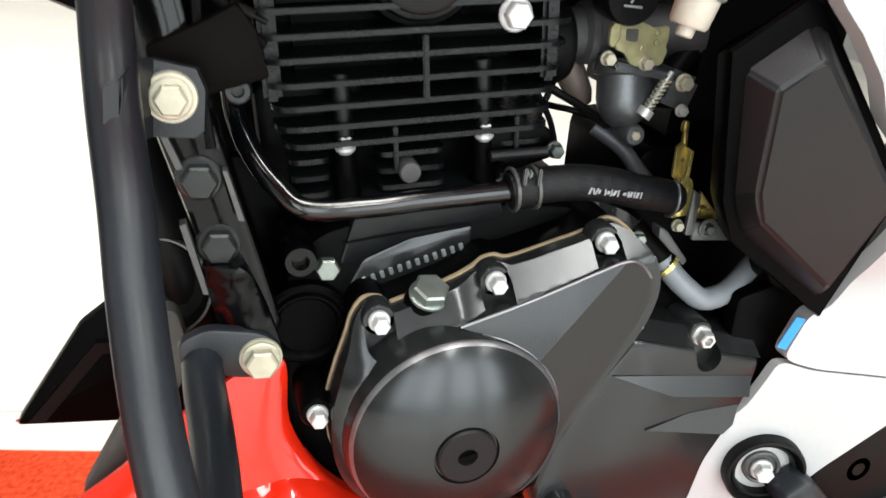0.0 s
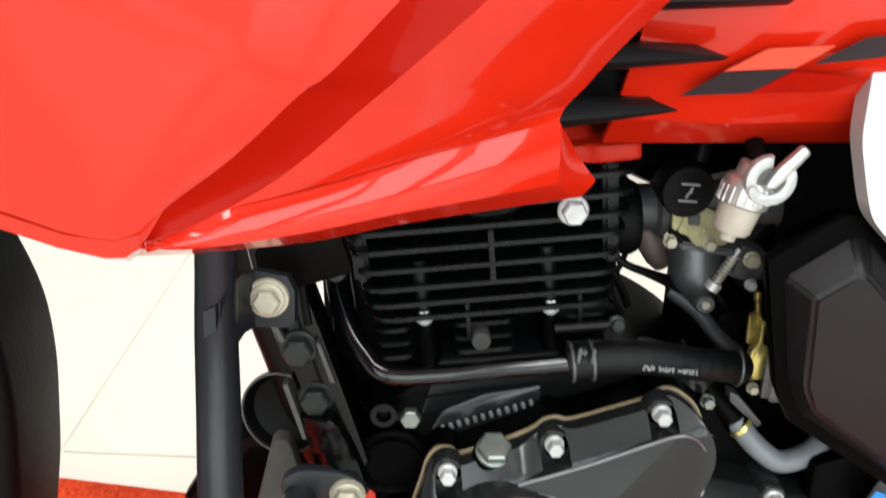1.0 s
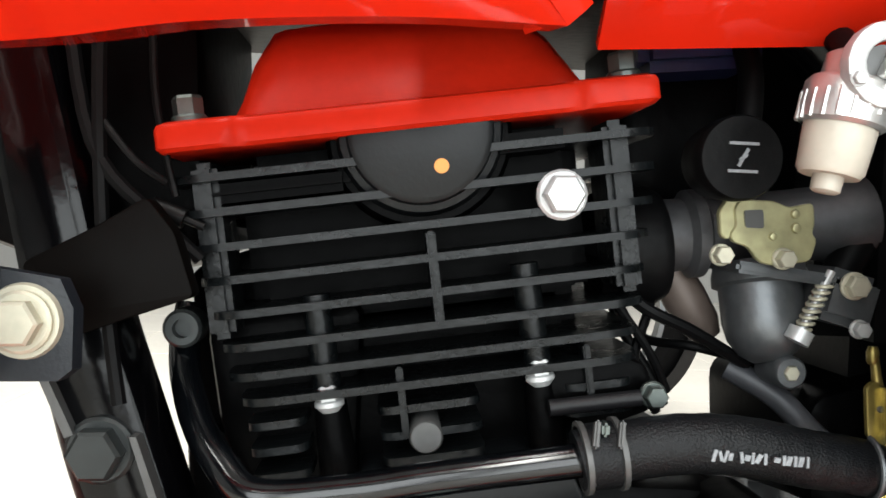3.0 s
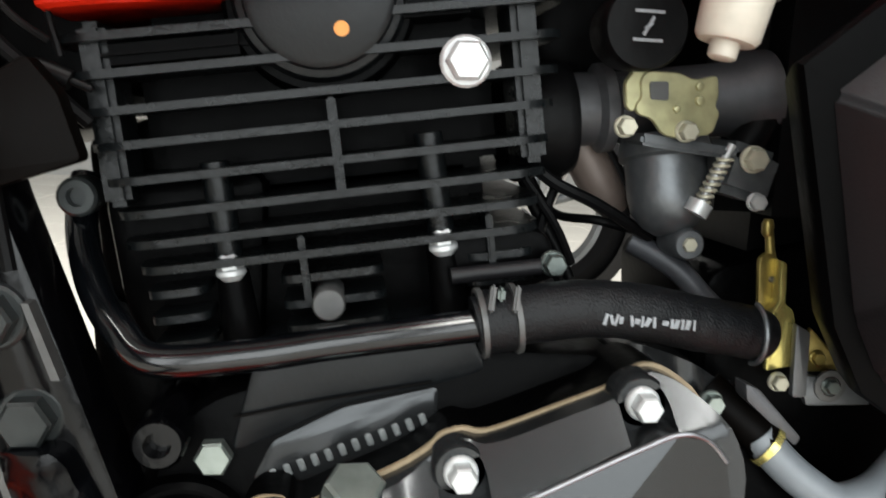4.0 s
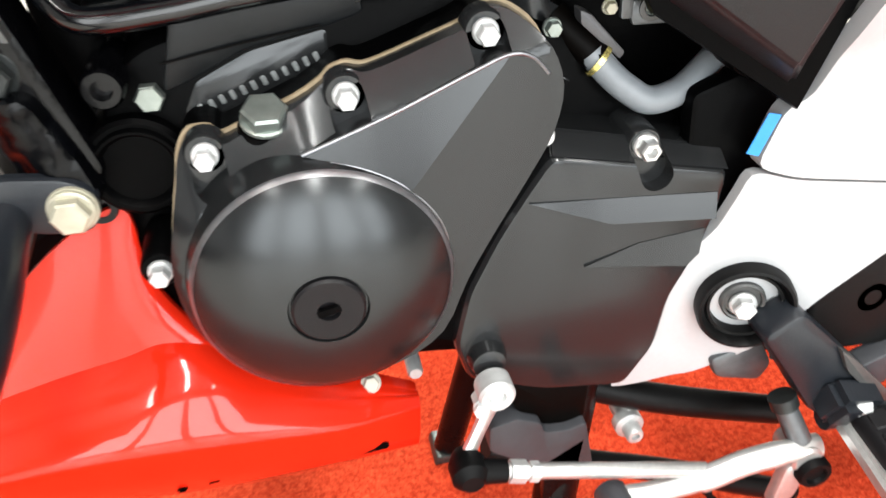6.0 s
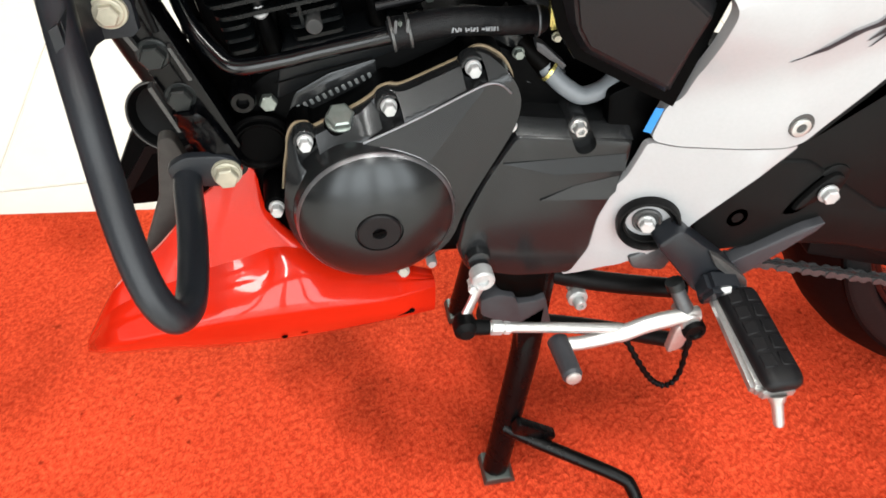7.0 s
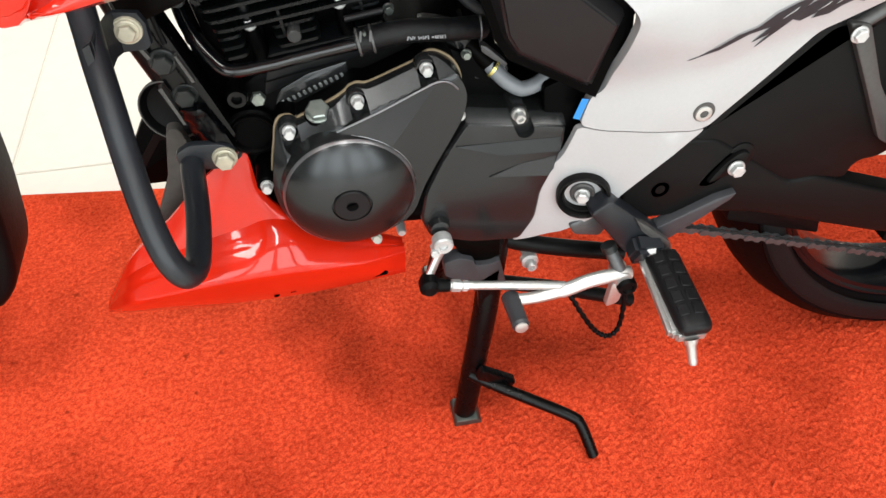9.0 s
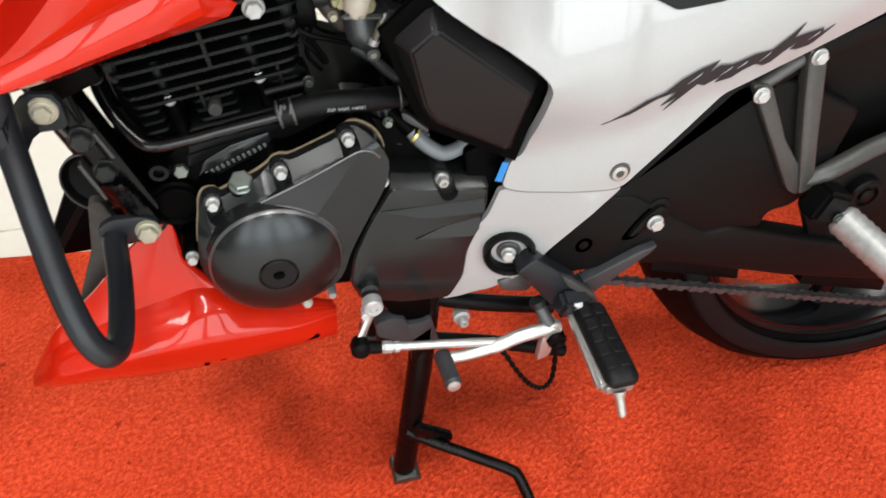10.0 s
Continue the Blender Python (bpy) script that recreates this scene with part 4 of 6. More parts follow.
for i, (pts, r, m, lab) in enumerate((
        ([(0.070, 0.070, 0.478), (0.084, 0.062, 0.470), (0.096, 0.058, 0.458), (0.112, 0.060, 0.446)], 0.0044, BRACKET, "dark grey rubber drain hose"),
        ([(0.036, 0.100, 0.500), (0.046, 0.095, 0.485), (0.060, 0.080, 0.484), (0.078, 0.080, 0.480), (0.100, 0.078, 0.474)], 0.0018, RUBBER, ""),
        ([(0.028, 0.085, 0.506), (0.034, 0.082, 0.490), (0.044, 0.080, 0.474), (0.050, 0.078, 0.462)], 0.0020, RUBBER, ""),
        ([(0.080, 0.060, 0.480), (0.094, 0.064, 0.462), (0.104, 0.066, 0.440), (0.110, 0.060, 0.425)], 0.0020, RUBBER, ""),
        ([(0.062, 0.060, 0.600), (0.0640, 0.050, 0.580), (0.0620, 0.045, 0.560)], 0.0042, RUBBER, ""),
        ([(0.100, 0.065, 0.500), (0.112, 0.066, 0.522), (0.128, 0.070, 0.545), (0.140, 0.075, 0.575)], 0.0065, RUBBER, "thick black rubber hose"))):
    part("hose", tube(pts, r, 8, 12), m, carb, lab)
# fuel tap
LEAN = Vector((0.19, 0, 0.98)).normalized()
TAP = Vector((0.0622, -0.004, 0.5375))   # the foot of its nozzle
tap = part("fuel_tap", lathe(TAP + LEAN * 0.0185, LEAN, [(-0.001, 0.0098), (0.0, 0.0110), (0.0035, 0.0114), (0.0100, 0.0112), (0.0115, 0.0100), (0.0122, 0.0080), (0.0180, 0.0076), (0.0190, 0.0060), (0.0190, 0)], 28), ALU_BRIGHT, bike, "bright aluminium fuel tap with a lever")
part("tap_bowl", lathe(TAP + LEAN * 0.0046, LEAN, [(0.0, 0.0), (0.0, 0.0076), (0.0015, 0.0086), (0.0125, 0.0093), (0.0140, 0.0094)], 28), CREAM, tap, "translucent cream fuel bowl")
part("bowl_nut", lathe(TAP + LEAN * 0.0052, -LEAN, [(-0.001, 0.0041), (0.0046, 0.0038), (0.0052, 0.0030), (0.0052, 0)], 16), CREAM, tap)
for k in range(20):
    a = 2 * math.pi * k / 20
    out = Vector((math.cos(a), math.sin(a), 0)) * 0.0113
    part("knurl", rod(TAP + LEAN * 0.0200 + out, TAP + LEAN * 0.0275 + out, 0.0006, seg=6), ALU_BRIGHT, tap)
part("tap_neck", tube([TAP + LEAN * 0.035, (0.0700, 0.006, 0.5800), (0.0740, 0.026, 0.5920), (0.0760, 0.040, 0.6050)], 0.0040, 6, 12), RUBBER, tap)
arc = [radians(a) for a in range(95, 396, 20)]
CLIP = [(0.0710 + 0.0112 * math.cos(a), 0.5695 + 0.0112 * math.sin(a)) for a in arc] + [(0.0710 + 0.0062 * math.cos(a), 0.5695 + 0.0062 * math.sin(a)) for a in arc[::-1]]
part("tap_plate", plate(CLIP, -0.0165, -0.0125, 0.0007), ZINC, tap, "bright C-shaped tap plate")
part("tap_hub", lathe((0.0710, -0.0120, 0.5695), OUT, [(-0.012, 0.0060), (0.001, 0.0056), (0.0015, 0)], 24), HANG, tap)
part("tap_lever", plate(round_corners([(0.0685, 0.5665), (0.0735, 0.5660), (0.0855, 0.5830), (0.0815, 0.5860), (0.0725, 0.5750)], 0.002), -0.0170, -0.0135, 0.0010), ALU_BRIGHT, tap, "bright fuel tap lever")
hex_bolt("screw", (0.0625, -0.0165, 0.5655), OUT, 0.0022, 0.0018, 0.002, ZINC, tap)
part("spark_cover", block((0.052, 0.075, 0.590), (0.044, 0.03, 0.016), 0.004, (0, -6, 0)), NAVY, bike, "navy blue plastic connector")

for pts, r in (([(0.020, 0.062, 0.512), (0.034, 0.056, 0.500), (0.052, 0.058, 0.492), (0.075, 0.066, 0.480)], 0.0022), ([(0.026, 0.060, 0.500), (0.038, 0.060, 0.484), (0.046, 0.064, 0.470)], 0.0016), ([(0.036, 0.070, 0.530), (0.040, 0.066, 0.505), (0.034, 0.064, 0.480), (0.044, 0.068, 0.462)], 0.0018)):
    part("cable", tube(pts, r, 8, 8), RUBBER, carb, "thin black cable")

# gold bracket and grey hose behind the covers
gb = part("cable_bracket", plate(round_corners([(0.1060, 0.4770), (0.1090, 0.4795), (0.1140, 0.4765), (0.1150, 0.4640), (0.1120, 0.4585), (0.1075, 0.4605)], 0.0015), 0.0440, 0.0458, 0.0005), GOLD_DULL, bike, "gold passivated steel cable bracket")
part("bracket_fold", plate(round_corners([(0.1110, 0.4775), (0.1130, 0.4765), (0.1142, 0.4630), (0.1115, 0.4570), (0.1112, 0.4420), (0.1095, 0.4425), (0.1093, 0.4580), (0.1120, 0.4635)], 0.0008), 0.0385, 0.0440, 0.0005), GOLD, gb, "bright folded edge")
part("lower_plate", plate(round_corners([(0.1118, 0.4575), (0.1150, 0.4625), (0.1190, 0.4600), (0.1210, 0.4540), (0.1215, 0.4400), (0.1115, 0.4380)], 0.001), 0.0415, 0.0435, 0.0005), GOLD, gb)
part("adjuster", rod((0.1090, 0.046, 0.4890), (0.1112, 0.046, 0.4770), 0.0013, 0.0018), GOLD_DULL, gb)
part("adjuster_tip", lathe((0.1088, 0.046, 0.4905), (0, 0, -1), [(0, 0), (0, 0.0014), (0.002, 0.0021), (0.005, 0.0019), (0.006, 0.0012)], 14), GOLD_DULL, gb)
part("rivet", lathe((0.1112, 0.0440, 0.4700), OUT, [(0, 0.0012), (0.0006, 0.0008), (0.0006, 0)], 12), HANG, gb)
part("strip", plate(round_corners([(0.1185, 0.4560), (0.1240, 0.4530), (0.1252, 0.4300), (0.1200, 0.4300)], 0.0012), 0.0375, 0.0400, 0.0008), ALU, gb, "grey metal strip")
part("corner_plate", plate(round_corners([(0.1285, 0.4530), (0.1440, 0.4385), (0.1440, 0.4370), (0.1275, 0.4370)], 0.001), 0.0450, 0.0468, 0.0005), GOLD_DULL, gb)
part("foot_plate", plate(round_corners([(0.1255, 0.4375), (0.1500, 0.4335), (0.1505, 0.4270), (0.1265, 0.4265), (0.1248, 0.4310)], 0.0012), 0.0390, 0.0412, 0.0006), ALU, gb)
part("spring_washer", lathe((0.1340, 0.0390, 0.4340), OUT, [(0, 0.0058), (0.0010, 0.0058), (0.0012, 0.0050), (0.0012, 0.0036), (0, 0.0034)], 22), HANG, gb)
hex_bolt("bolt", (0.1340, 0.0385, 0.4340), OUT, 0.0032, 0.0026, 0.003, DARK_BOLT, gb)
hex_bolt("screw", (0.1320, 0.0448, 0.4420), OUT, 0.0030, 0.0024, 0.0025, GOLD_DULL, gb)
hex_bolt("bolt", (0.1150, 0.0400, 0.4350), OUT, 0.0034, 0.0028, 0.004, ZINC_WARM, gb)
# dark cast housing that carries the hose spigot
cast = part("rear_housing", sheet(smooth_outline([(0.056, 0.4470), (0.078, 0.4435), (0.097, 0.4330), (0.116, 0.4170), (0.123, 0.4080), (0.104, 0.4040), (0.080, 0.4150), (0.060, 0.4320)], 4), lambda x, z: 0.040 - 0.25 * max(0, 0.440 - z - 0.4 * (x - 0.06)) + 0.0015 * math.sin(x * 260 + z * 120), 0.003, 0.006, back=0.07), COVER, crankcase, smooth=40)
hex_bolt("bolt", (0.0880, 0.0330, 0.4300), OUT, 0.0042, 0.0035, 0.005, CAP, cast)
part("web", plate(round_corners([(0.099, 0.4370), (0.104, 0.4350), (0.121, 0.4180), (0.119, 0.4150), (0.100, 0.4310)], 0.0012), 0.0310, 0.0390, 0.001), ALU_DARK, cast)
part("vent_hose", tube([(0.107, 0.034, 0.4180), (0.114, 0.030, 0.4100), (0.122, 0.026, 0.4035), (0.132, 0.024, 0.3985), (0.146, 0.026, 0.4010), (0.158, 0.030, 0.4090), (0.176, 0.040, 0.4210)], 0.0062, 8, 18), GREYHOSE, bike, "grey rubber vent hose")
part("hose_spigot", rod((0.092, 0.046, 0.4300), (0.1105, 0.033, 0.4150), 0.0076, 0.0070), UMBER, bike, "dull metal hose spigot")
part("hose_clip", lathe((0.1100, 0.0325, 0.4145), (0.8, -0.35, -0.6), [(-0.0012, 0.0068), (-0.0012, 0.0076), (0.0012, 0.0076), (0.0012, 0.0068)], 20), GOLD, bike, "gold hose clip")
# black backing added to stand for the shade behind the covers
part("dark_backing", plate(round_corners([(0.095, 0.470), (0.23, 0.50), (0.24, 0.36), (0.165, 0.350), (0.10, 0.400)], 0.01), 0.060, 0.15, 0.004), BLACK, bike, "black backing sheet added to darken the gap behind the covers")
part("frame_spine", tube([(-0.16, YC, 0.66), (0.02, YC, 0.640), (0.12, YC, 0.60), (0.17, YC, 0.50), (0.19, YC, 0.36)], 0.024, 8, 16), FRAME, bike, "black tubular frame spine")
# two black blocks added so that the gaps round the head read dark
part("steering_gusset", plate(round_corners([(-0.27, 0.66), (-0.12, 0.66), (-0.112, 0.512), (-0.142, 0.500), (-0.20, 0.520), (-0.26, 0.560)], 0.01), 0.055, 0.15, 0.006), BLACK, bike, "black block added to darken the gap ahead of the head")
part("inner_frame", plate(round_corners([(0.030, 0.64), (0.112, 0.64), (0.112, 0.545), (0.060, 0.530), (0.034, 0.540)], 0.008), 0.092, 0.15, 0.006), BLACK, bike, "black block added to darken the gap behind the head")
part("airbox", block((0.160, 0.115, 0.535), (0.115, 0.11, 0.12), 0.015), RUBBER, bike, "black moulded airbox")

# side cover box
# its face leans out towards the top: (x, y, z) of the raised part's foot and of its face
FOOT = [(0.0830, -0.0285, 0.5290), (0.1075, -0.0300, 0.5500), (0.1150, -0.0295, 0.5495), (0.1925, -0.0180, 0.4785), (0.1760, -0.0130, 0.4150), (0.1140, -0.0165, 0.4530), (0.1035, -0.0185, 0.4700)]
FACE = [(0.0926, -0.0355, 0.5240), (0.1070, -0.0390, 0.5380), (0.1120, -0.0385, 0.5375), (0.1825, -0.0285, 0.4760), (0.1690, -0.0195, 0.4260), (0.1125, -0.0255, 0.4620), (0.1040, -0.0275, 0.4765)]
mid_x, mid_z = 0.140, 0.485
bm = bmesh.new()
loops = []
for dy, grow in ((0.0200, 1.08), (0.0110, 1.15), (0.0070, 1.165), (0.0050, 1.150), (0.0050, 1.0)):
    loops.append([bm.verts.new((mid_x + (x - mid_x) * grow, y + dy, mid_z + (z - mid_z) * grow)) for x, y, z in FOOT])
for p, q in zip(loops, loops[1:]):
    for i in range(7):
        bm.faces.new((p[i], p[(i + 1) % 7], q[(i + 1) % 7], q[i]))
bm.faces.new(loops[-1])
bm.faces.new(loops[0][::-1])
bmesh.ops.recalc_face_normals(bm, faces=bm.faces[:])
side = part("side_cover", bm, BLACK, bike, "dark grey plastic box-shaped side cover with a black rim", smooth=30)
bm = bmesh.new()
outer = [bm.verts.new((x, y + 0.0048, z)) for x, y, z in FOOT]
inner = [bm.verts.new(p) for p in FACE]
bmesh.ops.triangle_fill(bm, edges=[bm.edges.new((inner[i], inner[(i + 1) % 7])) for i in range(7)], use_beauty=True)
bmesh.ops.dissolve_limit(bm, angle_limit=0.12, verts=bm.verts[:], edges=[e for e in bm.edges if not e.is_boundary])
for i in range(7):
    j = (i + 1) % 7
    bm.faces.new((outer[i], outer[j], inner[j], inner[i]))
bmesh.ops.recalc_face_normals(bm, faces=bm.faces[:])
bmesh.ops.bevel(bm, geom=[e for e in bm.edges if not e.is_boundary and e.calc_face_angle(0) > 0.2], offset=0.0020, segments=3, affect="EDGES")
# black sheets added behind the panel's edge to paint its gap as shade
part("inner_shield", plate(round_corners([(0.146, 0.404), (0.186, 0.420), (0.200, 0.372), (0.180, 0.330), (0.152, 0.338)], 0.004), 0.013, 0.022, 0.002), BLACK, side, "black sheet added to darken the panel gap")
part("seal", plate(round_corners([(0.100, 0.530), (0.128, 0.548), (0.206, 0.488), (0.212, 0.462), (0.186, 0.404), (0.160, 0.414)], 0.006), 0.010, 0.026, 0.002), BLACK, side, "black sheet added to darken the gap round the side cover")
raised = part("raised_face", bm, BOX_GREY, side, smooth=60)
raised.modifiers.new("even_shading", "WEIGHTED_NORMAL").keep_sharp = True


# silver frame panel
def crease_z(x):
    return 0.406 + 0.32 * (x - 0.188)


def panel_y(x, z):
    """The panel flares outwards to the rear; above the crease it leans out, then rolls back to the tank."""
    u = z - crease_z(x)
    y = max(-0.024, min(0.0025, 0.0015 - 0.30 * (x - 0.165)))
    if u > 0:
        y -= 0.008 * math.sin(min(1.0, u / 0.050) * math.pi / 2)
        y -= 0.018 * min(1, max(0, (u - 0.02) / 0.05)) * min(1, max(0, (0.27 - x) / 0.09))
        y -= 0.026 * min(1, max(0, (0.20 - x) / 0.08)) * min(1, max(0, (z - 0.47) / 0.06))
        y += (2.2 if x > 0.20 else 0.5 + 1.7 * max(0, (x - 0.14) / 0.06)) * max(0, u - 0.045) ** 2
    else:
        y += 0.10 * max(0, -u - 0.03) ** 1.2
    if x > 0.36:
        y += 0.15 * (x - 0.36) ** 1.5
    return y


PANEL = [(0.094, 0.625), (0.094, 0.594), (0.100, 0.574), (0.104, 0.563), (0.1135, 0.5545), (0.139, 0.533), (0.162, 0.513), (0.184, 0.4955), (0.1955, 0.4835), (0.1990, 0.4750), (0.1965, 0.4580), (0.1925, 0.4315), (0.1880, 0.4080), (0.1800, 0.4020), (0.1742, 0.3745), (0.192, 0.3708), (0.227, 0.3715), (0.266, 0.3725),
         (0.2745, 0.3755), (0.283, 0.386), (0.317, 0.423), (0.343, 0.452), (0.470, 0.504), (0.60, 0.545), (0.60, 0.66), (0.30, 0.66), (0.14, 0.64)]
panel = part("frame_panel", sheet(round_corners(PANEL, 0.006, 3), panel_y, 0.010, 0.016), SILVER, bike, "pearl silver plastic frame panel with a charcoal decal", smooth=30)
LOWER = [(0.1738, 0.3728), (0.1710, 0.3610), (0.1650, 0.3400), (0.1510, 0.3230), (0.1450, 0.2990), (0.1490, 0.2830), (0.1390, 0.2640), (0.1270, 0.2440), (0.1480, 0.2440), (0.1720, 0.2490), (0.1950, 0.2660), (0.2080, 0.2790),
         (0.2190, 0.3010), (0.2500, 0.3460), (0.2735, 0.3720), (0.2660, 0.3708), (0.2270, 0.3698), (0.1920, 0.3690)]
part("lower_panel", sheet(round_corners(LOWER, 0.007, 3), lambda x, z: panel_y(x, z) + 0.0012, 0.006, 0.016), SILVER, panel, smooth=30)
screw_y = panel_y(0.2665, 0.3905)
screw = part("panel_screw", lathe((0.2665, screw_y, 0.3905), OUT, [(-0.001, 0.0090), (0.0010, 0.0088), (0.0010, 0)], 26), HANG, panel, "socket screw in a dark recess")
part("screw_head", lathe((0.2662, screw_y - 0.0008, 0.3892), OUT, [(0, 0.0070), (0.0012, 0.0066), (0.0014, 0.0058), (0.0014, 0.0036), (0.0006, 0.0034)], 26), ALU_BRIGHT, screw, "bright socket screw")
part("sticker", sheet([(0.1735, 0.4005), (0.1785, 0.4000), (0.1735, 0.3805), (0.1685, 0.3815)], lambda x, z: panel_y(x, z) - 0.0006, 0.0004, 0.01), BLUE, panel, "small blue sticker")
part("window_recess", sheet(round_corners([(0.262, 0.541), (0.285, 0.529), (0.322, 0.533), (0.350, 0.560), (0.345, 0.590), (0.262, 0.590)], 0.004), lambda x, z: panel_y(x, z) - 0.0008, 0.0006, 0.01), PLASTIC, panel, "dark inset in the panel")
# decal: a sweep of sharp slanted strokes that thins out forwards
STROKES = (
    [(0.242, 0.441), (0.261, 0.452), (0.274, 0.460), (0.288, 0.465), (0.299, 0.475), (0.312, 0.482), (0.326, 0.487), (0.318, 0.473), (0.311, 0.466), (0.292, 0.447), (0.300, 0.4585), (0.288, 0.452), (0.298, 0.464), (0.282, 0.460), (0.262, 0.449)],
    [(0.311, 0.469), (0.325, 0.481), (0.329, 0.483), (0.339, 0.482), (0.356, 0.488), (0.371, 0.490), (0.362, 0.480), (0.350, 0.475), (0.342, 0.469), (0.330, 0.467), (0.332, 0.472), (0.320, 0.466)],
    [(0.359, 0.479), (0.373, 0.492), (0.391, 0.509), (0.386, 0.4975), (0.396, 0.500), (0.410, 0.502), (0.412, 0.498), (0.404, 0.488), (0.393, 0.486), (0.388, 0.487), (0.391, 0.4935), (0.381, 0.486), (0.373, 0.478), (0.367, 0.476)],
    [(0.409, 0.497), (0.420, 0.503), (0.413, 0.496), (0.406, 0.489)])


def swollen(pts, d):
    """The outline moved outwards by d."""
    n = len(pts)
    area = sum(pts[i][0] * pts[(i + 1) % n][1] - pts[(i + 1) % n][0] * pts[i][1] for i in range(n))
    sign = 1 if area > 0 else -1
    out = []
    for i in range(n):
        a, b, c = (Vector(pts[(i + k) % n]) for k in (-1, 0, 1))
        e0, e1 = (b - a).normalized(), (c - b).normalized()
        nrm = sign * (Vector((e0.y, -e0.x)) + Vector((e1.y, -e1.x)))
        out.append(tuple(b + nrm.normalized() * d) if nrm.length > 0.05 else tuple(b))
    return out


for st in STROKES:
    part("decal_edge", sheet(swollen(st, 0.0011), lambda x, z: panel_y(x, z) - 0.0008, 0.0005, 0.012), DECAL_GREY, panel, "thin grey decal outline")
    part("decal_stroke", sheet(st, lambda x, z: panel_y(x, z) - 0.0013, 0.0005, 0.012), DECAL, panel, "charcoal decal stroke")
for (x0, z0), (x1, z1) in (((0.331, 0.4735), (0.338, 0.4780)), ((0.344, 0.4775), (0.350, 0.4810)), ((0.362, 0.4810), (0.368, 0.4860)), ((0.400, 0.4935), (0.407, 0.4975)), ((0.303, 0.469), (0.313, 0.4765))):
    part("decal_gap", sheet([(x0, z0), (x1, z1), (x1 + 0.0012, z1 + 0.0022), (x0 + 0.0016, z0 + 0.0012)], lambda x, z: panel_y(x, z) - 0.0018, 0.0005, 0.012), SILVER, panel, "silver gap in the decal")

# pivot, foot peg and its arm
FLARE = (-0.287, -0.958, 0)
piv = part("pivot_ring", lathe((0.1858, -0.002, 0.3005), FLARE, [(-0.02, 0.0236), (0.0040, 0.0236), (0.0062, 0.0226), (0.0066, 0.0212), (0.0050, 0.0200), (0.0008, 0.0192), (0.0004, 0.0186), (0.0020, 0.0180), (0.0020, 0.0166), (-0.0050, 0.0160), (-0.0060, 0)], 44), SWING, bike, "black rubber ring round the swingarm pivot")
part("washer", lathe((0.1850, -0.002, 0.3012), FLARE, [(-0.0060, 0.0112), (-0.0002, 0.0108), (0.0006, 0.0098), (0.0002, 0.0088), (-0.0015, 0.0084), (-0.0015, 0)], 32), HANG, piv)
hex_bolt("pivot_bolt", (0.1850, -0.0015, 0.3005), FLARE, 0.0066, 0.0056, 0.0075, ZINC, piv, "bright pivot bolt")
arm = part("peg_arm", plate(round_corners([(0.186, 0.294), (0.204, 0.307), (0.240, 0.274), (0.265, 0.250), (0.268, 0.234), (0.246, 0.228), (0.226, 0.240), (0.206, 0.268)], 0.006), -0.022, -0.004, 0.003), POWDER, bike, "black forged foot peg arm")
part("arm_rib", plate(round_corners([(0.228, 0.2840), (0.240, 0.2745), (0.266, 0.2500), (0.270, 0.2360), (0.262, 0.2440), (0.236, 0.2690)], 0.003), -0.0255, -0.018, 0.0015), HANG, arm, "paler raised edge")
part("strut", plate(round_corners([(0.256, 0.257), (0.308, 0.283), (0.327, 0.288), (0.322, 0.280), (0.271, 0.241)], 0.003), -0.012, 0.000, 0.003), BRACKET, arm, "dull grey rear strut")
part("yoke", block((0.2415, -0.026, 0.2490), (0.030, 0.020, 0.022), 0.004, (20, 12, 4)), POWDER, arm, "black forged yoke round the peg's hinge")
pegbase = Vector((0.2480, -0.026, 0.2375))
pegdir = Vector((0.003, -0.109, -0.0145)).normalized()
peg = part("foot_peg", block(pegbase + pegdir * 0.044 + Vector((-0.001, 0, 0.0005)), (0.025, 0.086, 0.011), 0.003, (7.5, 0, -1.5)), ALU_BRIGHT, bike, "silver foot peg with a black ribbed rubber pad")


def pad_bm():
    """The pad's domed section, pulled along the peg and closed with a rounded end."""
    bm = bmesh.new()
    side = Vector((1, 0, 0))
    up = side.cross(pegdir) * -1
    up = up if up.z > 0 else -up
    rings = []
    for d, k in ((0.004, 0.80), (0.006, 0.94), (0.010, 1.0), (0.078, 1.0), (0.085, 0.96), (0.0885, 0.84), (0.0900, 0.62)):
        o = pegbase + pegdir * d + side * 0.0065 + up * 0.0030
        rings.append([bm.verts.new(o + side * (0.0155 * k * a) + up * (0.0125 * k * b)) for a, b in ((-0.86, 0.0), (-1.0, 0.25), (-0.97, 0.60), (-0.78, 0.88), (-0.4, 0.98), (0, 1.0), (0.4, 0.98), (0.78, 0.88), (0.97, 0.60), (1.0, 0.25), (0.86, 0.0))])
    for p, q in zip(rings, rings[1:]):
        for i in range(11):
            j = (i + 1) % 11
            bm.faces.new((p[i], p[j], q[j], q[i]))
    bm.faces.new(rings[0][::-1])
    bm.faces.new(rings[-1])
    bmesh.ops.recalc_face_normals(bm, faces=bm.faces[:])
    return bm


part("rubber_pad", pad_bm(), PLASTIC, peg, smooth=50)
for i in range(5):
    for dx in (-0.0066, 0.0066):
        part("tread_block", block(pegbase + pegdir * (0.0155 + 0.0142 * i) + Vector((0.0065 + dx, 0, 0.0156 - abs(dx) * 0.08)), (0.0100, 0.0112, 0.0018), 0.0007, (7.5, 10 if dx > 0 else -10, -1.5), seg=1), PLASTIC, peg)
tip0 = pegbase + pegdir * 0.0885
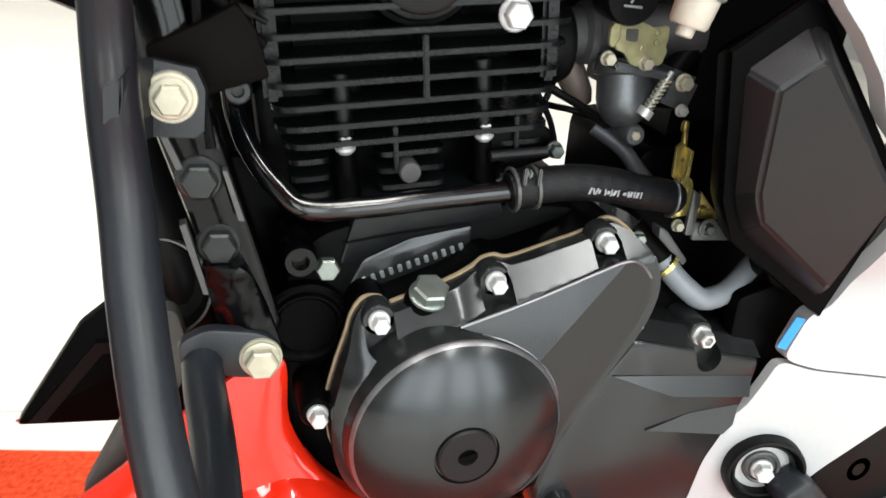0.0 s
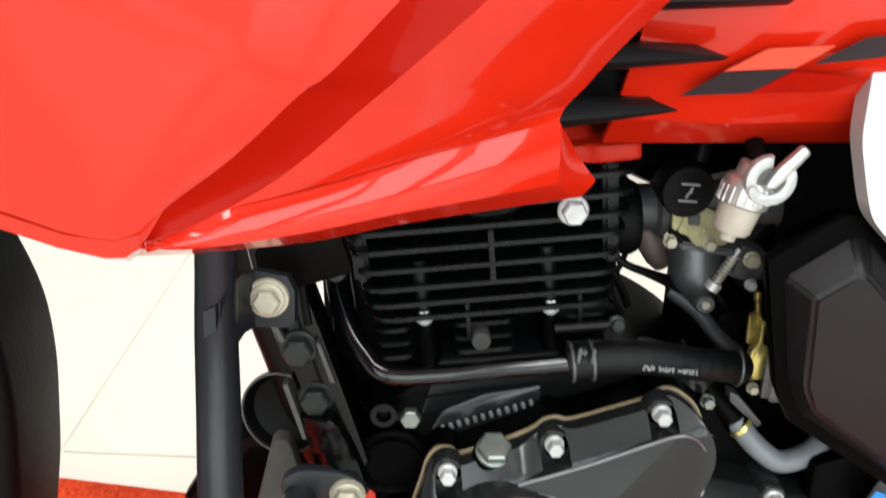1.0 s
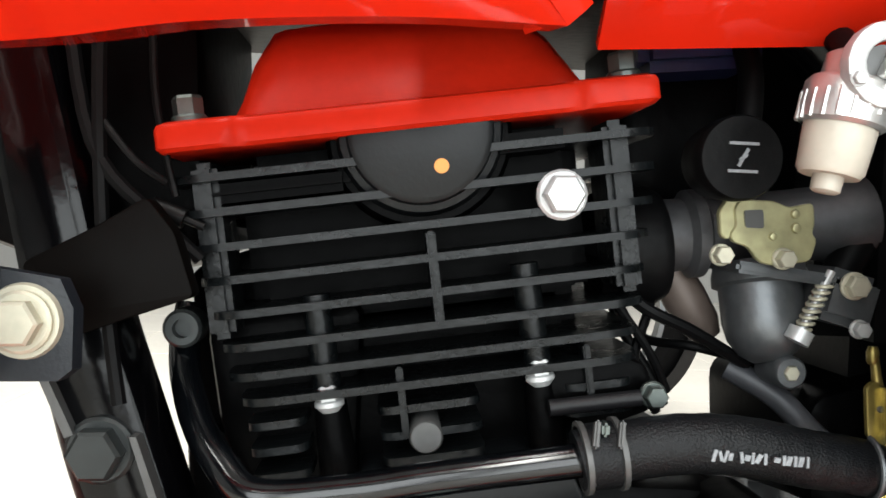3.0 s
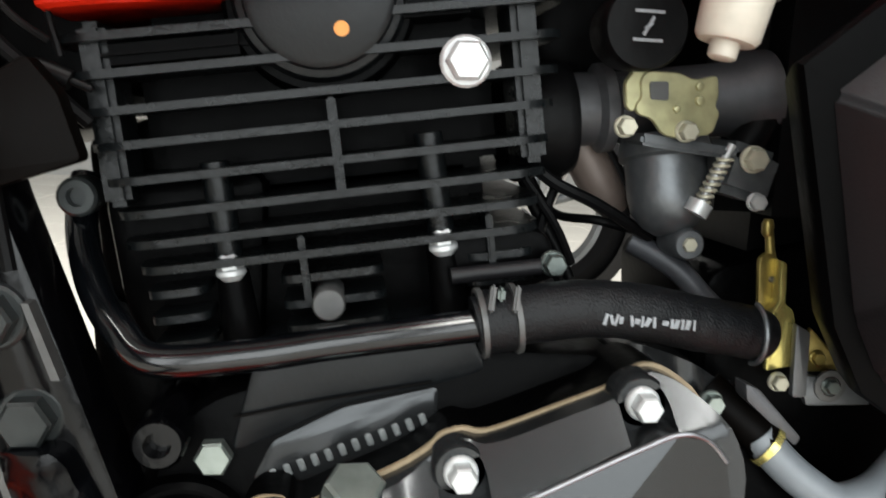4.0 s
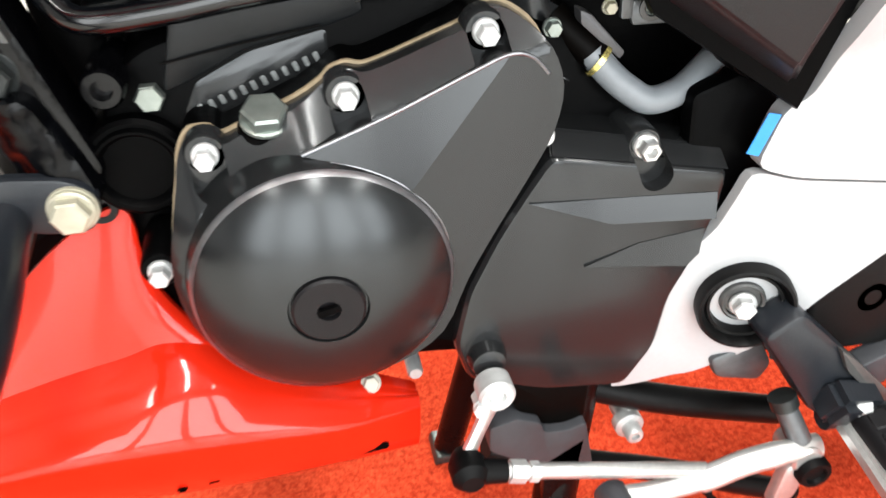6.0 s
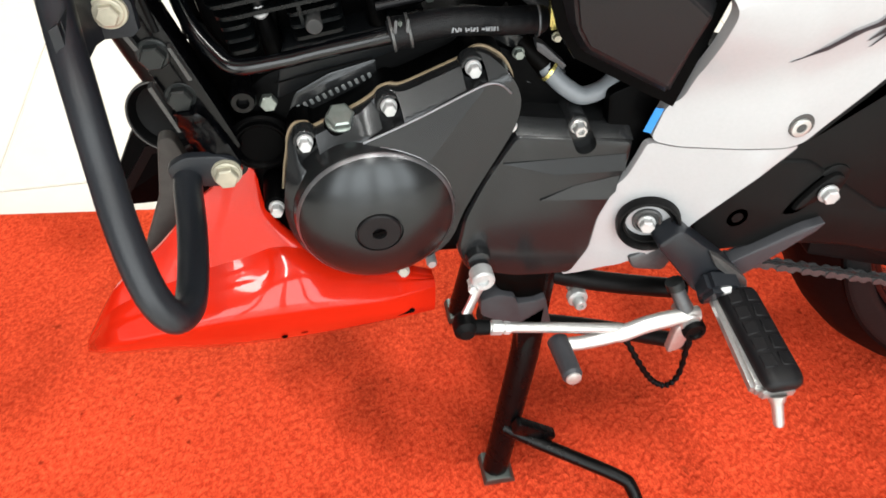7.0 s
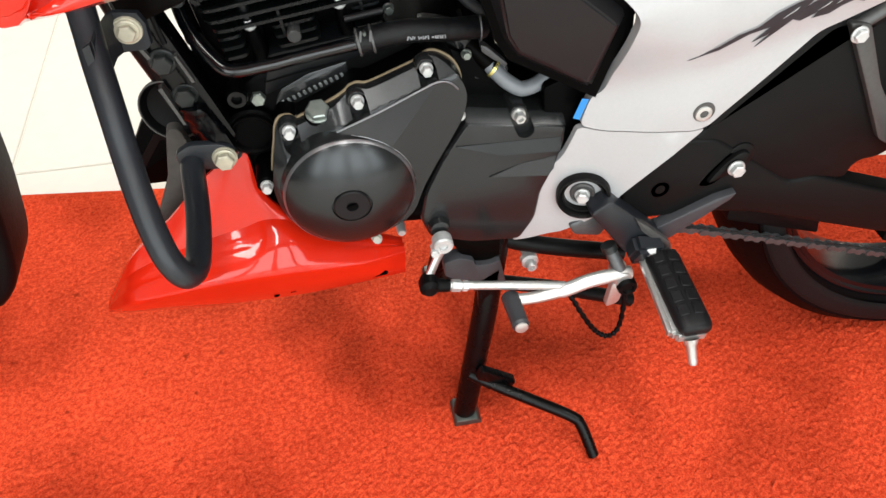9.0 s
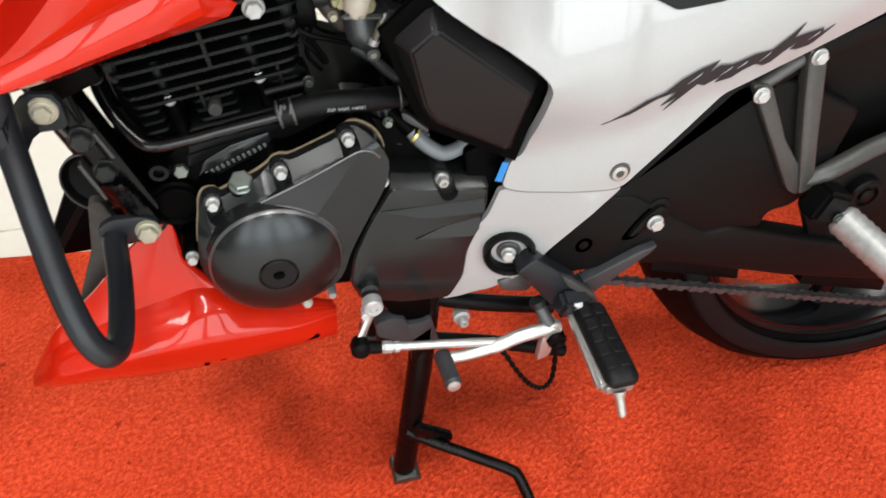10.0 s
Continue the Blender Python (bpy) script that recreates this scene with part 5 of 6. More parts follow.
part("end_plate", block(tip0 + Vector((0.003, 0, 0.0005)), (0.027, 0.004, 0.010), 0.0018, (7.5, 0, -1.5)), ALU_BRIGHT, peg, "bright end plate")
part("feeler_bolt", lathe(tip0 + Vector((0.003, 0, -0.002)), (0.05, -0.55, -0.83), [(0, 0.0072), (0.005, 0.0056), (0.007, 0.0044), (0.022, 0.0040), (0.024, 0.0030), (0.024, 0)], 16), ALU_BRIGHT, peg, "bright feeler bolt")
part("hinge", rod(pegbase + Vector((-0.016, 0.002, 0)), pegbase + Vector((0.018, 0.002, 0)), 0.0068), POWDER, peg)
hex_bolt("hinge_pin", pegbase + Vector((-0.004, -0.006, 0.012)), (0, -0.5, 0.85), 0.0055, 0.0048, 0.006, ZINC, peg)
part("lower_tube", tube([(0.120, 0.030, 0.232), (0.150, 0.026, 0.222), (0.190, 0.024, 0.210), (0.245, 0.022, 0.196)], 0.0085, 6, 14), SWING, bike, "black lower frame tube")
part("kickback_plate", plate(round_corners([(0.178, 0.262), (0.204, 0.272), (0.215, 0.254), (0.210, 0.243), (0.184, 0.249)], 0.004), 0.002, 0.008, 0.002), ALU, bike, "bare aluminium plate")
part("stay", lathe((0.1515, 0.020, 0.2005), OUT, [(-0.020, 0.0055), (-0.008, 0.0055), (-0.008, 0.0085), (-0.002, 0.0085), (-0.001, 0.007), (-0.001, 0.0052), (0.006, 0.0050), (0.007, 0.0042), (0.007, 0.0026), (0.004, 0.0026), (0.004, 0)], 20), ZINC, bike, "zinc plated stay bolt")

# gear lever and linkage
LY = -0.030
gear = part("gear_lever", tube([(0.232, LY + 0.002, 0.2215), (0.213, LY, 0.2225), (0.190, LY, 0.2190), (0.167, LY - 0.001, 0.2125), (0.140, LY - 0.001, 0.2090), (0.119, LY - 0.002, 0.2110)], [0.0062] * 10 + [0.0066] * 15 + [0.0056] * 16, 8, 14, 0.7), ALU_BRIGHT, bike, "bright alloy gear lever with linkage rod")
part("lever_hub", lathe((0.2240, LY + 0.004, 0.2170), OUT, [(-0.012, 0.0085), (0.007, 0.0085), (0.0085, 0.007), (0.0085, 0)], 22), ALU_BRIGHT, gear)
part("lever_foot", plate(round_corners([(0.214, 0.214), (0.229, 0.216), (0.224, 0.186), (0.2110, 0.1815)], 0.005), LY - 0.003, LY + 0.004, 0.002), ALU_BRIGHT, gear)
part("pivot_cap", lathe((0.2275, LY - 0.006, 0.2105), OUT, [(-0.010, 0.0095), (0.001, 0.0093), (0.003, 0.0082), (0.003, 0.006), (0.001, 0.005), (0.001, 0)], 28), RUBBER, gear, "black rubber pivot cap")
part("lever_riser", rod((0.2215, LY + 0.004, 0.225), (0.2110, LY + 0.012, 0.247), 0.0062, 0.0056), ALU, gear)
part("riser_collar", rod((0.2125, LY + 0.011, 0.244), (0.2100, LY + 0.013, 0.250), 0.0072), BLACK_BOLT, gear)
toe_axis = Vector((0.02, -0.96, 0.06))
part("toe_rubber", lathe((0.1185, LY + 0.004, 0.2110), toe_axis, [(0, 0.0058)] + [(0.002 + 0.002 * i, 0.0084 - 0.00003 * i - 0.0006 * (i % 2)) for i in range(19)] + [(0.041, 0.006), (0.041, 0)], 22), BRACKET, gear, "dark grey ribbed toe rubber")
part("toe_end", lathe(Vector((0.1185, LY + 0.004, 0.2110)) + toe_axis * 0.0405, toe_axis, [(0, 0.0064), (0.003, 0.0058), (0.004, 0)], 18), ALU_BRIGHT, gear)
part("link_rod", rod((0.050, LY, 0.2430), (0.170, LY + 0.003, 0.2150), 0.0040), ALU_BRIGHT, gear)
part("rod_nut", rod((0.0640, LY, 0.2400), (0.0720, LY, 0.2380), 0.0056, seg=6), ZINC, gear)
part("rod_nut", rod((0.0740, LY, 0.2376), (0.0785, LY, 0.2366), 0.0050, seg=6), ZINC, gear)
part("ball_joint", lathe((0.0445, LY - 0.001, 0.2435), OUT, [(-0.012, 0.0062), (-0.006, 0.0090), (0.003, 0.0088), (0.007, 0.005), (0.007, 0)], 20), RUBBER, gear, "black rubber ball joint boot")
part("joint_sleeve", rod((0.0470, LY, 0.2436), (0.0620, LY, 0.2404), 0.0064, 0.0056), RUBBER, gear)
part("crank_arm", sweep(bmesh.new(), [Vector((0.0580, -0.014, 0.2690)), Vector((0.0515, -0.018, 0.2570)), Vector((0.0455, -0.022, 0.2460))], [0.0060, 0.0050, 0.0056], 14, 0.6), ALU_BRIGHT, gear)
part("shaft_clamp", lathe((0.0598, -0.006, 0.2760), OUT, [(-0.02, 0.0058), (0.001, 0.0058), (0.001, 0.0088), (0.011, 0.0088), (0.0125, 0.0076), (0.0125, 0.0040), (0.0100, 0.0036), (0.0100, 0)], 24), ZINC, gear)
part("clamp_ear", block((0.0545, -0.012, 0.2715), (0.008, 0.009, 0.009), 0.0012, (0, 30, 0)), ZINC, gear)
hex_bolt("clamp_bolt", (0.0530, -0.0165, 0.2705), (-0.3, -0.9, 0.1), 0.0042, 0.0037, 0.005, ZINC, gear)
part("shaft_boot", lathe((0.0600, 0.008, 0.2820), OUT, [(-0.01, 0.009), (0.006, 0.0082), (0.010, 0.0062), (0.010, 0)], 20), RUBBER, gear)
part("wire", tube([(0.176, -0.010, 0.192), (0.185, -0.015, 0.180), (0.195, -0.019, 0.161), (0.207, -0.020, 0.140), (0.217, -0.020, 0.127), (0.228, -0.020, 0.121), (0.236, -0.020, 0.131), (0.237, -0.020, 0.157), (0.236, -0.018, 0.185)], [0.0024 + 0.0007 * math.sin(i * 1.9) for i in range(65)], 8, 8), RUBBER, bike, "thin black cable loop")

# centre stand
stand = part("centre_stand", sweep(bmesh.new(), [Vector((0.122, 0.035, 0.250)), Vector((0.106, 0.012, 0.150)), Vector((0.0835, -0.004, 0.006))], [0.013, 0.0125, 0.012], 18), STAND, bike, "gloss black tubular centre stand")
part("rear_leg", sweep(bmesh.new(), [Vector((0.126, 0.165, 0.250)), Vector((0.110, 0.188, 0.150)), Vector((0.0875, 0.204, 0.006))], [0.013, 0.0125, 0.012], 18), STAND, stand)
part("cross_tube", rod((0.108, 0.018, 0.165), (0.112, 0.182, 0.165), 0.010), STAND, stand)
part("web", plate([(0.097, 0.20), (0.118, 0.215), (0.112, 0.135), (0.099, 0.090)], 0.006, 0.012, 0.001), STAND, stand)
part("foot", plate(round_corners([(0.069, 0.0), (0.101, 0.0), (0.096, 0.009), (0.072, 0.009)], 0.003), -0.019, 0.012, 0.002), DARK_BOLT, stand, "worn steel foot plate")
part("foot", plate(round_corners([(0.073, 0.0), (0.105, 0.0), (0.100, 0.009), (0.076, 0.009)], 0.003), 0.190, 0.221, 0.002), DARK_BOLT, stand, "worn steel foot plate")
part("tang", tube([(0.088, -0.004, 0.072), (0.115, -0.018, 0.062), (0.150, -0.037, 0.053), (0.186, -0.056, 0.042), (0.195, -0.064, 0.034), (0.205, -0.084, 0.006)], 0.0062, 6, 12), STAND, stand, "bent foot tang")
part("gusset", plate(round_corners([(0.092, 0.078), (0.099, 0.092), (0.136, 0.064), (0.130, 0.054)], 0.004), -0.018, -0.009, 0.002), STAND, stand)

part("stand_spring_bar", tube([(0.070, 0.030, 0.192), (0.129, 0.030, 0.168), (0.188, 0.030, 0.147), (0.270, 0.030, 0.112)], 0.0075, 6, 12), SWING, stand, "black side bar of the stand")

# swingarm, hugger, chain, rear wheel
swing = part("swingarm", plate(round_corners([(0.215, 0.330), (0.225, 0.262), (0.300, 0.262), (0.358, 0.250), (0.500, 0.200), (0.660, 0.155), (0.665, 0.195), (0.605, 0.214), (0.437, 0.276), (0.408, 0.288), (0.380, 0.286), (0.300, 0.345), (0.260, 0.350)], 0.008), -0.004, 0.018, 0.005, 3), SWING, bike, "satin black box-section swingarm")
part("far_arm", plate(round_corners([(0.215, 0.330), (0.225, 0.262), (0.358, 0.250), (0.660, 0.205), (0.660, 0.245), (0.300, 0.345)], 0.008), 0.165, 0.19, 0.005), SWING, swing)
HUG = [(0.262, 0.330), (0.300, 0.372), (0.372, 0.446), (0.430, 0.440), (0.505, 0.400), (0.490, 0.318), (0.466, 0.297), (0.444, 0.296), (0.441, 0.276), (0.409, 0.282), (0.378, 0.280), (0.30, 0.300)]
hug = part("lower_guard", plate(round_corners(HUG, 0.010), -0.002, 0.016, 0.005, 3), SWING, bike, "matt black plastic guard above the chain")
part("rear_mudguard", plate(round_corners([(0.300, 0.390), (0.372, 0.470), (0.470, 0.505), (0.62, 0.55), (0.66, 0.42), (0.62, 0.335), (0.50, 0.325), (0.45, 0.352), (0.38, 0.390)], 0.012), 0.030, 0.16, 0.006), SWING, bike, "matt black inner mudguard")
lug = part("guard_lug", plate(smooth_outline([(0.290, 0.296), (0.306, 0.322), (0.322, 0.336), (0.336, 0.330), (0.334, 0.312), (0.318, 0.303), (0.304, 0.292)], 4), -0.004, 0.004, 0.002), SWING, hug)
part("lug_face", plate(smooth_outline([(0.298, 0.300), (0.309, 0.319), (0.322, 0.330), (0.331, 0.326), (0.329, 0.314), (0.316, 0.307)], 4), -0.0085, -0.002, 0.003), SWING, lug)
hex_bolt("bolt", (0.319, -0.010, 0.3155), OUT, 0.0078, 0.0064, 0.007, ZINC, hug, "bright flange bolt")
part("eyelet", lathe((0.2560, -0.002, 0.2960), OUT, [(-0.01, 0.0090), (0.002, 0.0085), (0.002, 0.0045), (-0.003, 0.0045), (-0.003, 0)], 20), SWING, swing)
part("chain_slider", plate(round_corners([(0.340, 0.262), (0.440, 0.232), (0.447, 0.196), (0.340, 0.232)], 0.004), 0.010, 0.030, 0.002), RUBBER, swing, "black rubber chain slider")
part("chain_case", plate(round_corners([(0.528, 0.200), (0.640, 0.170), (0.650, 0.130), (0.528, 0.170)], 0.004), 0.010, 0.030, 0.002), RUBBER, swing, "black chain case")
chain = part("drive_chain", rod((0.215, 0.006, 0.261), (0.66, 0.006, 0.114), 0.0016), CHAIN, bike, "oiled steel drive chain")
cd = Vector((0.66 - 0.215, 0, 0.114 - 0.261))
NL = int(cd.length / 0.0127)
ang = math.degrees(math.atan2(-cd.z, cd.x))
link_data = {}
for kind, (hw, yy) in enumerate(((0.0032, 0.0042), (0.0027, 0.0029))):
    bm = bmesh.new()
    for sy in (-1, 1):
        eight = [(-0.0064 + 0.0040 * math.cos(a), hw * 1.25 * math.sin(a)) for a in (1.0, 2.0, 3.1, 4.3, 5.3)] + [(0.0, -hw * 0.6)] + [(0.0064 + 0.0040 * math.cos(a), hw * 1.25 * math.sin(a)) for a in (-2.1, -1.0, 0.0, 1.0, 2.1)] + [(0.0, hw * 0.6)]
        plate(eight, sy * yy - 0.0007, sy * yy + 0.0007, 0, bm=bm)
    me = bpy.data.meshes.new("chain_link")
    bm.to_mesh(me)
    bm.free()
    me.materials.append(CHAIN)
    link_data[kind] = me
for i in range(NL):
    ob = new("chain_link", link_data[i % 2])
    c = Vector((0.215, 0.006, 0.261)) + cd * ((i + 0.5) / NL)
    ob.matrix_basis = pose(*c, 0, ang, 0)
    ob.parent = chain
RW = (0.654, 0.066, 0.306)


def wheel(name, centre, R, width, rim_r, parent, tread, label):
    hw = width / 2
    prof = [(-hw * 0.62, rim_r - 0.004), (-hw * 0.80, rim_r + 0.006), (-hw * 0.98, rim_r + (R - rim_r) * 0.35), (-hw, rim_r + (R - rim_r) * 0.55), (-hw * 0.93, R - 0.026), (-hw * 0.70, R - 0.010),
            (-hw * 0.35, R - 0.002), (0, R), (hw * 0.35, R - 0.002), (hw * 0.70, R - 0.010), (hw * 0.93, R - 0.026), (hw, rim_r + (R - rim_r) * 0.55), (hw * 0.98, rim_r + (R - rim_r) * 0.35), (hw * 0.80, rim_r + 0.006), (hw * 0.62, rim_r - 0.004)]
    w = part(name, lathe(centre, (0, 1, 0), prof, 96), TYRE, parent, label, smooth=50)
    rim = [(-hw * 0.66, rim_r + 0.004), (-hw * 0.74, rim_r + 0.002), (-hw * 0.70, rim_r - 0.008), (-hw * 0.45, rim_r - 0.013), (0, rim_r - 0.014), (hw * 0.45, rim_r - 0.013), (hw * 0.70, rim_r - 0.008), (hw * 0.74, rim_r + 0.002), (hw * 0.66, rim_r + 0.004)]
    part("rim", lathe(centre, (0, 1, 0), rim, 72), RIM, w, "gloss black alloy rim", smooth=50)
    part("hub", lathe(centre, (0, 1, 0), [(-0.06, 0), (-0.06, 0.03), (-0.05, 0.055), (0.05, 0.055), (0.06, 0.03), (0.06, 0)], 40), FRAME, w)
    for i in range(5):
        a = 2 * math.pi * i / 5 + 0.80
        c = Vector(centre)
        p, q = c + 0.05 * Vector((math.cos(a), 0, math.sin(a))), c + (rim_r - 0.02) * Vector((math.cos(a), 0, math.sin(a)))
        part("spoke", rod(p, q, 0.017, 0.012), RIM, w)
    return w


rear = wheel("rear_wheel", RW, 0.314, 0.108, 0.256, bike, True, "black road tyre on a gloss black alloy wheel")
part("sidewall_band", lathe((RW[0], RW[1] - 0.0540, RW[2]), (0, 1, 0), [(0.0030, 0.262), (-0.0004, 0.2645), (-0.0010, 0.270), (-0.0010, 0.280), (-0.0002, 0.2845), (0.0030, 0.287)], 96), BEAD, rear, "dull grey raised sidewall band", smooth=50)
part("rim_lip", lathe((RW[0], RW[1] - 0.0405, RW[2]), (0, 1, 0), [(0.0040, 0.2600), (-0.0010, 0.2590), (-0.0018, 0.2565), (-0.0010, 0.2540), (0.0060, 0.2500)], 96), RIM, rear, smooth=60)
part("rim_mark", lathe((0.462, 0.0225, 0.105), OUT, [(-0.002, 0.0016), (0.0006, 0)], 12), ALU, rear, "small bright mark")
front = wheel("front_wheel", (-0.672, YC, 0.300), 0.300, 0.095, 0.222, bike, True, "black road tyre on a gloss black alloy wheel")
# front mudguard: its tail comes down behind the wheel
TAIL = [(-0.62, 0.60), (-0.45, 0.59), (-0.36, 0.54), (-0.318, 0.475), (-0.302, 0.430), (-0.299, 0.385), (-0.304, 0.31), (-0.315, 0.238), (-0.326, 0.212), (-0.347, 0.190), (-0.365, 0.21), (-0.375, 0.33), (-0.44, 0.47), (-0.62, 0.57)]
part("front_mudguard", plate(round_corners(TAIL, 0.02), YC - 0.040, YC + 0.034, 0.014, 4, back_bevel=True), RUBBER, bike, "black plastic front mudguard", smooth=50)

# passenger foot rest hanger
hang = part("passenger_hanger", plate(round_corners([(0.420, 0.474), (0.438, 0.472), (0.4500, 0.425), (0.4600, 0.385), (0.4700, 0.348), (0.4760, 0.326), (0.4620, 0.320), (0.4540, 0.348), (0.4430, 0.385), (0.4320, 0.425)], 0.005), -0.012, 0.000, 0.0035, 2), HANG, bike, "grey alloy passenger foot rest hanger")
part("hanger_strut", plate(round_corners([(0.379, 0.446), (0.398, 0.444), (0.430, 0.384), (0.456, 0.350), (0.468, 0.330), (0.462, 0.318), (0.450, 0.326), (0.416, 0.384)], 0.005), -0.009, 0.001, 0.0035, 2), HANG, hang)
part("hanger_top", tube([(0.387, -0.003, 0.438), (0.408, -0.003, 0.452), (0.430, -0.003, 0.466)], 0.0060, 4, 12, 0.7), HANG, hang)
part("hanger_tail", tube([(0.466, -0.006, 0.333), (0.482, -0.010, 0.341), (0.510, -0.006, 0.349), (0.545, 0.0, 0.357), (0.620, 0.006, 0.372)], [0.0065 + 0.0025 * min(1, i / 10) for i in range(33)], 8, 12, 0.75), HANG, hang)
for hx, hz in ((0.430, 0.467), (0.387, 0.438)):
    hex_bolt("bolt", (hx, -0.013, hz), OUT, 0.0072, 0.0056, 0.005, ZINC, hang, "bright flange bolt")
part("knuckle", block((0.485, -0.022, 0.316), (0.032, 0.028, 0.034), 0.004, (0, 22, 0)), SWING, hang)
hex_bolt("pin", (0.4905, -0.038, 0.3085), OUT, 0.0056, 0.0048, 0.003, DARK_BOLT, hang)
part("rest_peg", lathe((0.501, -0.030, 0.301), (0.30, -0.93, -0.20), [(0, 0), (0, 0.0135), (0.004, 0.0155)] + [(0.006 + 0.004 * i, 0.0160 - 0.0010 * (i % 2)) for i in range(22)] + [(0.096, 0.014), (0.096, 0)], 24), ZINC, hang, "bright ribbed passenger peg")
part("heel_plate", plate(round_corners([(0.484, 0.332), (0.540, 0.352), (0.640, 0.372), (0.640, 0.190), (0.560, 0.212), (0.514, 0.234), (0.503, 0.258), (0.486, 0.290)], 0.006), 0.004, 0.012, 0.003), SWING, hang, "matt black plate behind the passenger foot rest")
part("hanger_eye", lathe((0.546, -0.004, 0.300), OUT, [(-0.008, 0.019), (0.002, 0.0185), (0.004, 0.0165), (0.004, 0.0120), (0.0, 0.0115), (0.0, 0.0075), (0.004, 0.0070), (0.005, 0.005), (0.005, 0)], 28), SWING, hang)
part("silencer", rod((0.42, 0.235, 0.27), (0.72, 0.245, 0.34), 0.05, 0.055, 28), SWING, bike, "dark exhaust silencer on the far side")

part("seat_rail", plate(round_corners([(0.285, 0.352), (0.330, 0.428), (0.352, 0.446), (0.443, 0.473), (0.60, 0.53), (0.60, 0.50), (0.443, 0.455), (0.387, 0.425), (0.322, 0.378)], 0.005), -0.002, 0.020, 0.003), SWING, bike, "satin black frame rail under the panel")

# frame down tube with brackets and bolts
dt = part("down_tube", plate(round_corners([(-0.178, 0.600), (-0.158, 0.604), (-0.130, 0.492), (-0.106, 0.425), (-0.092, 0.384), (-0.110, 0.376), (-0.124, 0.405), (-0.152, 0.480)], 0.006), 0.022, 0.046, 0.004, 2), FRAME, bike, "black enamelled frame down tube")
# pale strips put the highlights of the tube's bare edges into the colour
part("edge_strip", plate([(-0.1515, 0.484), (-0.1490, 0.484), (-0.1385, 0.462), (-0.1410, 0.461)], 0.018, 0.024), HANG, dt, "pale strip for a bare edge and its highlight")
part("edge_strip", plate([(-0.1230, 0.462), (-0.1210, 0.462), (-0.1130, 0.440), (-0.1155, 0.440)], 0.017, 0.024), HANG, dt, "pale strip for a bare edge and its highlight")
part("edge_strip", plate([(-0.1395, 0.437), (-0.1370, 0.438), (-0.1265, 0.405), (-0.1290, 0.405)], 0.017, 0.024), HANG, dt, "pale strip for a bare edge and its highlight")
def lug_y(x, z):
    """A welded lug, swollen along its middle and dimpled at the weld."""
    across = (x + 0.1085 + 0.42 * (z - 0.400)) / 0.014
    return 0.0175 - 0.0075 * max(0.0, 1 - across * across) + 0.0024 * noise.noise(Vector((x * 210, 3.7, z * 210)))


part("engine_lug", sheet(round_corners([(-0.1310, 0.4200), (-0.1120, 0.4210), (-0.1000, 0.3960), (-0.0940, 0.3800), (-0.0990, 0.3700), (-0.1160, 0.3720), (-0.1220, 0.3880)], 0.005), lug_y, 0.003, 0.004, back=0.034), ENAMEL, dt, "lumpy gloss black welded lug", smooth=60)
for bx, bz, by in ((-0.132, 0.457, 0.022), (-0.123, 0.427, 0.024)):
    hex_bolt("mount_bolt", (bx, by, bz), OUT, 0.0098, 0.0078, 0.0085, BLACK_BOLT, dt, "blackened mounting bolt")
part("head_bracket", plate(round_corners([(-0.153, 0.510), (-0.133, 0.521), (-0.120, 0.5295), (-0.112, 0.520), (-0.106, 0.502), (-0.125, 0.495), (-0.138, 0.490), (-0.150, 0.494)], 0.002), 0.016, 0.024, 0.0008), UMBER, dt, "black engine mounting plate")
part("cable", tube([(-0.150, 0.030, 0.600), (-0.138, 0.024, 0.545), (-0.118, 0.026, 0.522), (-0.108, 0.030, 0.512)], 0.0022, 6, 8), RUBBER, dt)
part("cable", tube([(-0.138, 0.028, 0.600), (-0.136, 0.024, 0.550), (-0.1325, 0.024, 0.500), (-0.1275, 0.022, 0.470)], 0.0022, 6, 8), RUBBER, dt)
for pts in ([(-0.116, 0.032, 0.530), (-0.120, 0.032, 0.545), (-0.124, 0.034, 0.565), (-0.126, 0.036, 0.600)], [(-0.118, 0.028, 0.534), (-0.126, 0.024, 0.540), (-0.136, 0.024, 0.552)]):
    part("wire", tube(pts, 0.0012, 6, 8), SWING, dt)
part("wire_end", lathe((-0.122, 0.030, 0.527), (0.8, 0, -0.3), [(0, 0.0030), (0.010, 0.0030), (0.010, 0.0012), (0.016, 0.0012)], 12), SWING, dt)

# black sheet added to close the bright gap below the down tube
part("lower_gusset", plate(round_corners([(-0.119, 0.454), (-0.106, 0.452), (-0.092, 0.432), (-0.088, 0.398), (-0.116, 0.396)], 0.004), 0.066, 0.074, 0.002), BLACK, dt, "black sheet added to darken the gap ahead of the crankcase")

# crash guard
guard = part("crash_guard", tube([(-0.1670, -0.002, 0.550), (-0.1645, -0.010, 0.530), (-0.1625, -0.020, 0.512), (-0.1598, -0.034, 0.495), (-0.1552, -0.054, 0.471), (-0.1520, -0.069, 0.447), (-0.1480, -0.085, 0.426), (-0.1430, -0.099, 0.405),
                                  (-0.1375, -0.108, 0.388), (-0.1310, -0.109, 0.374), (-0.1265, -0.100, 0.367), (-0.1245, -0.085, 0.364), (-0.1245, -0.060, 0.365), (-0.1260, -0.030, 0.368), (-0.1285, -0.002, 0.373), (-0.1290, 0.012, 0.376)], 0.0090, 8, 20), POWDER, bike, "black powder-coated tubular crash guard")
# a folded plate that leaves the bolt and wraps the tube
bm = bmesh.new()
fold = []
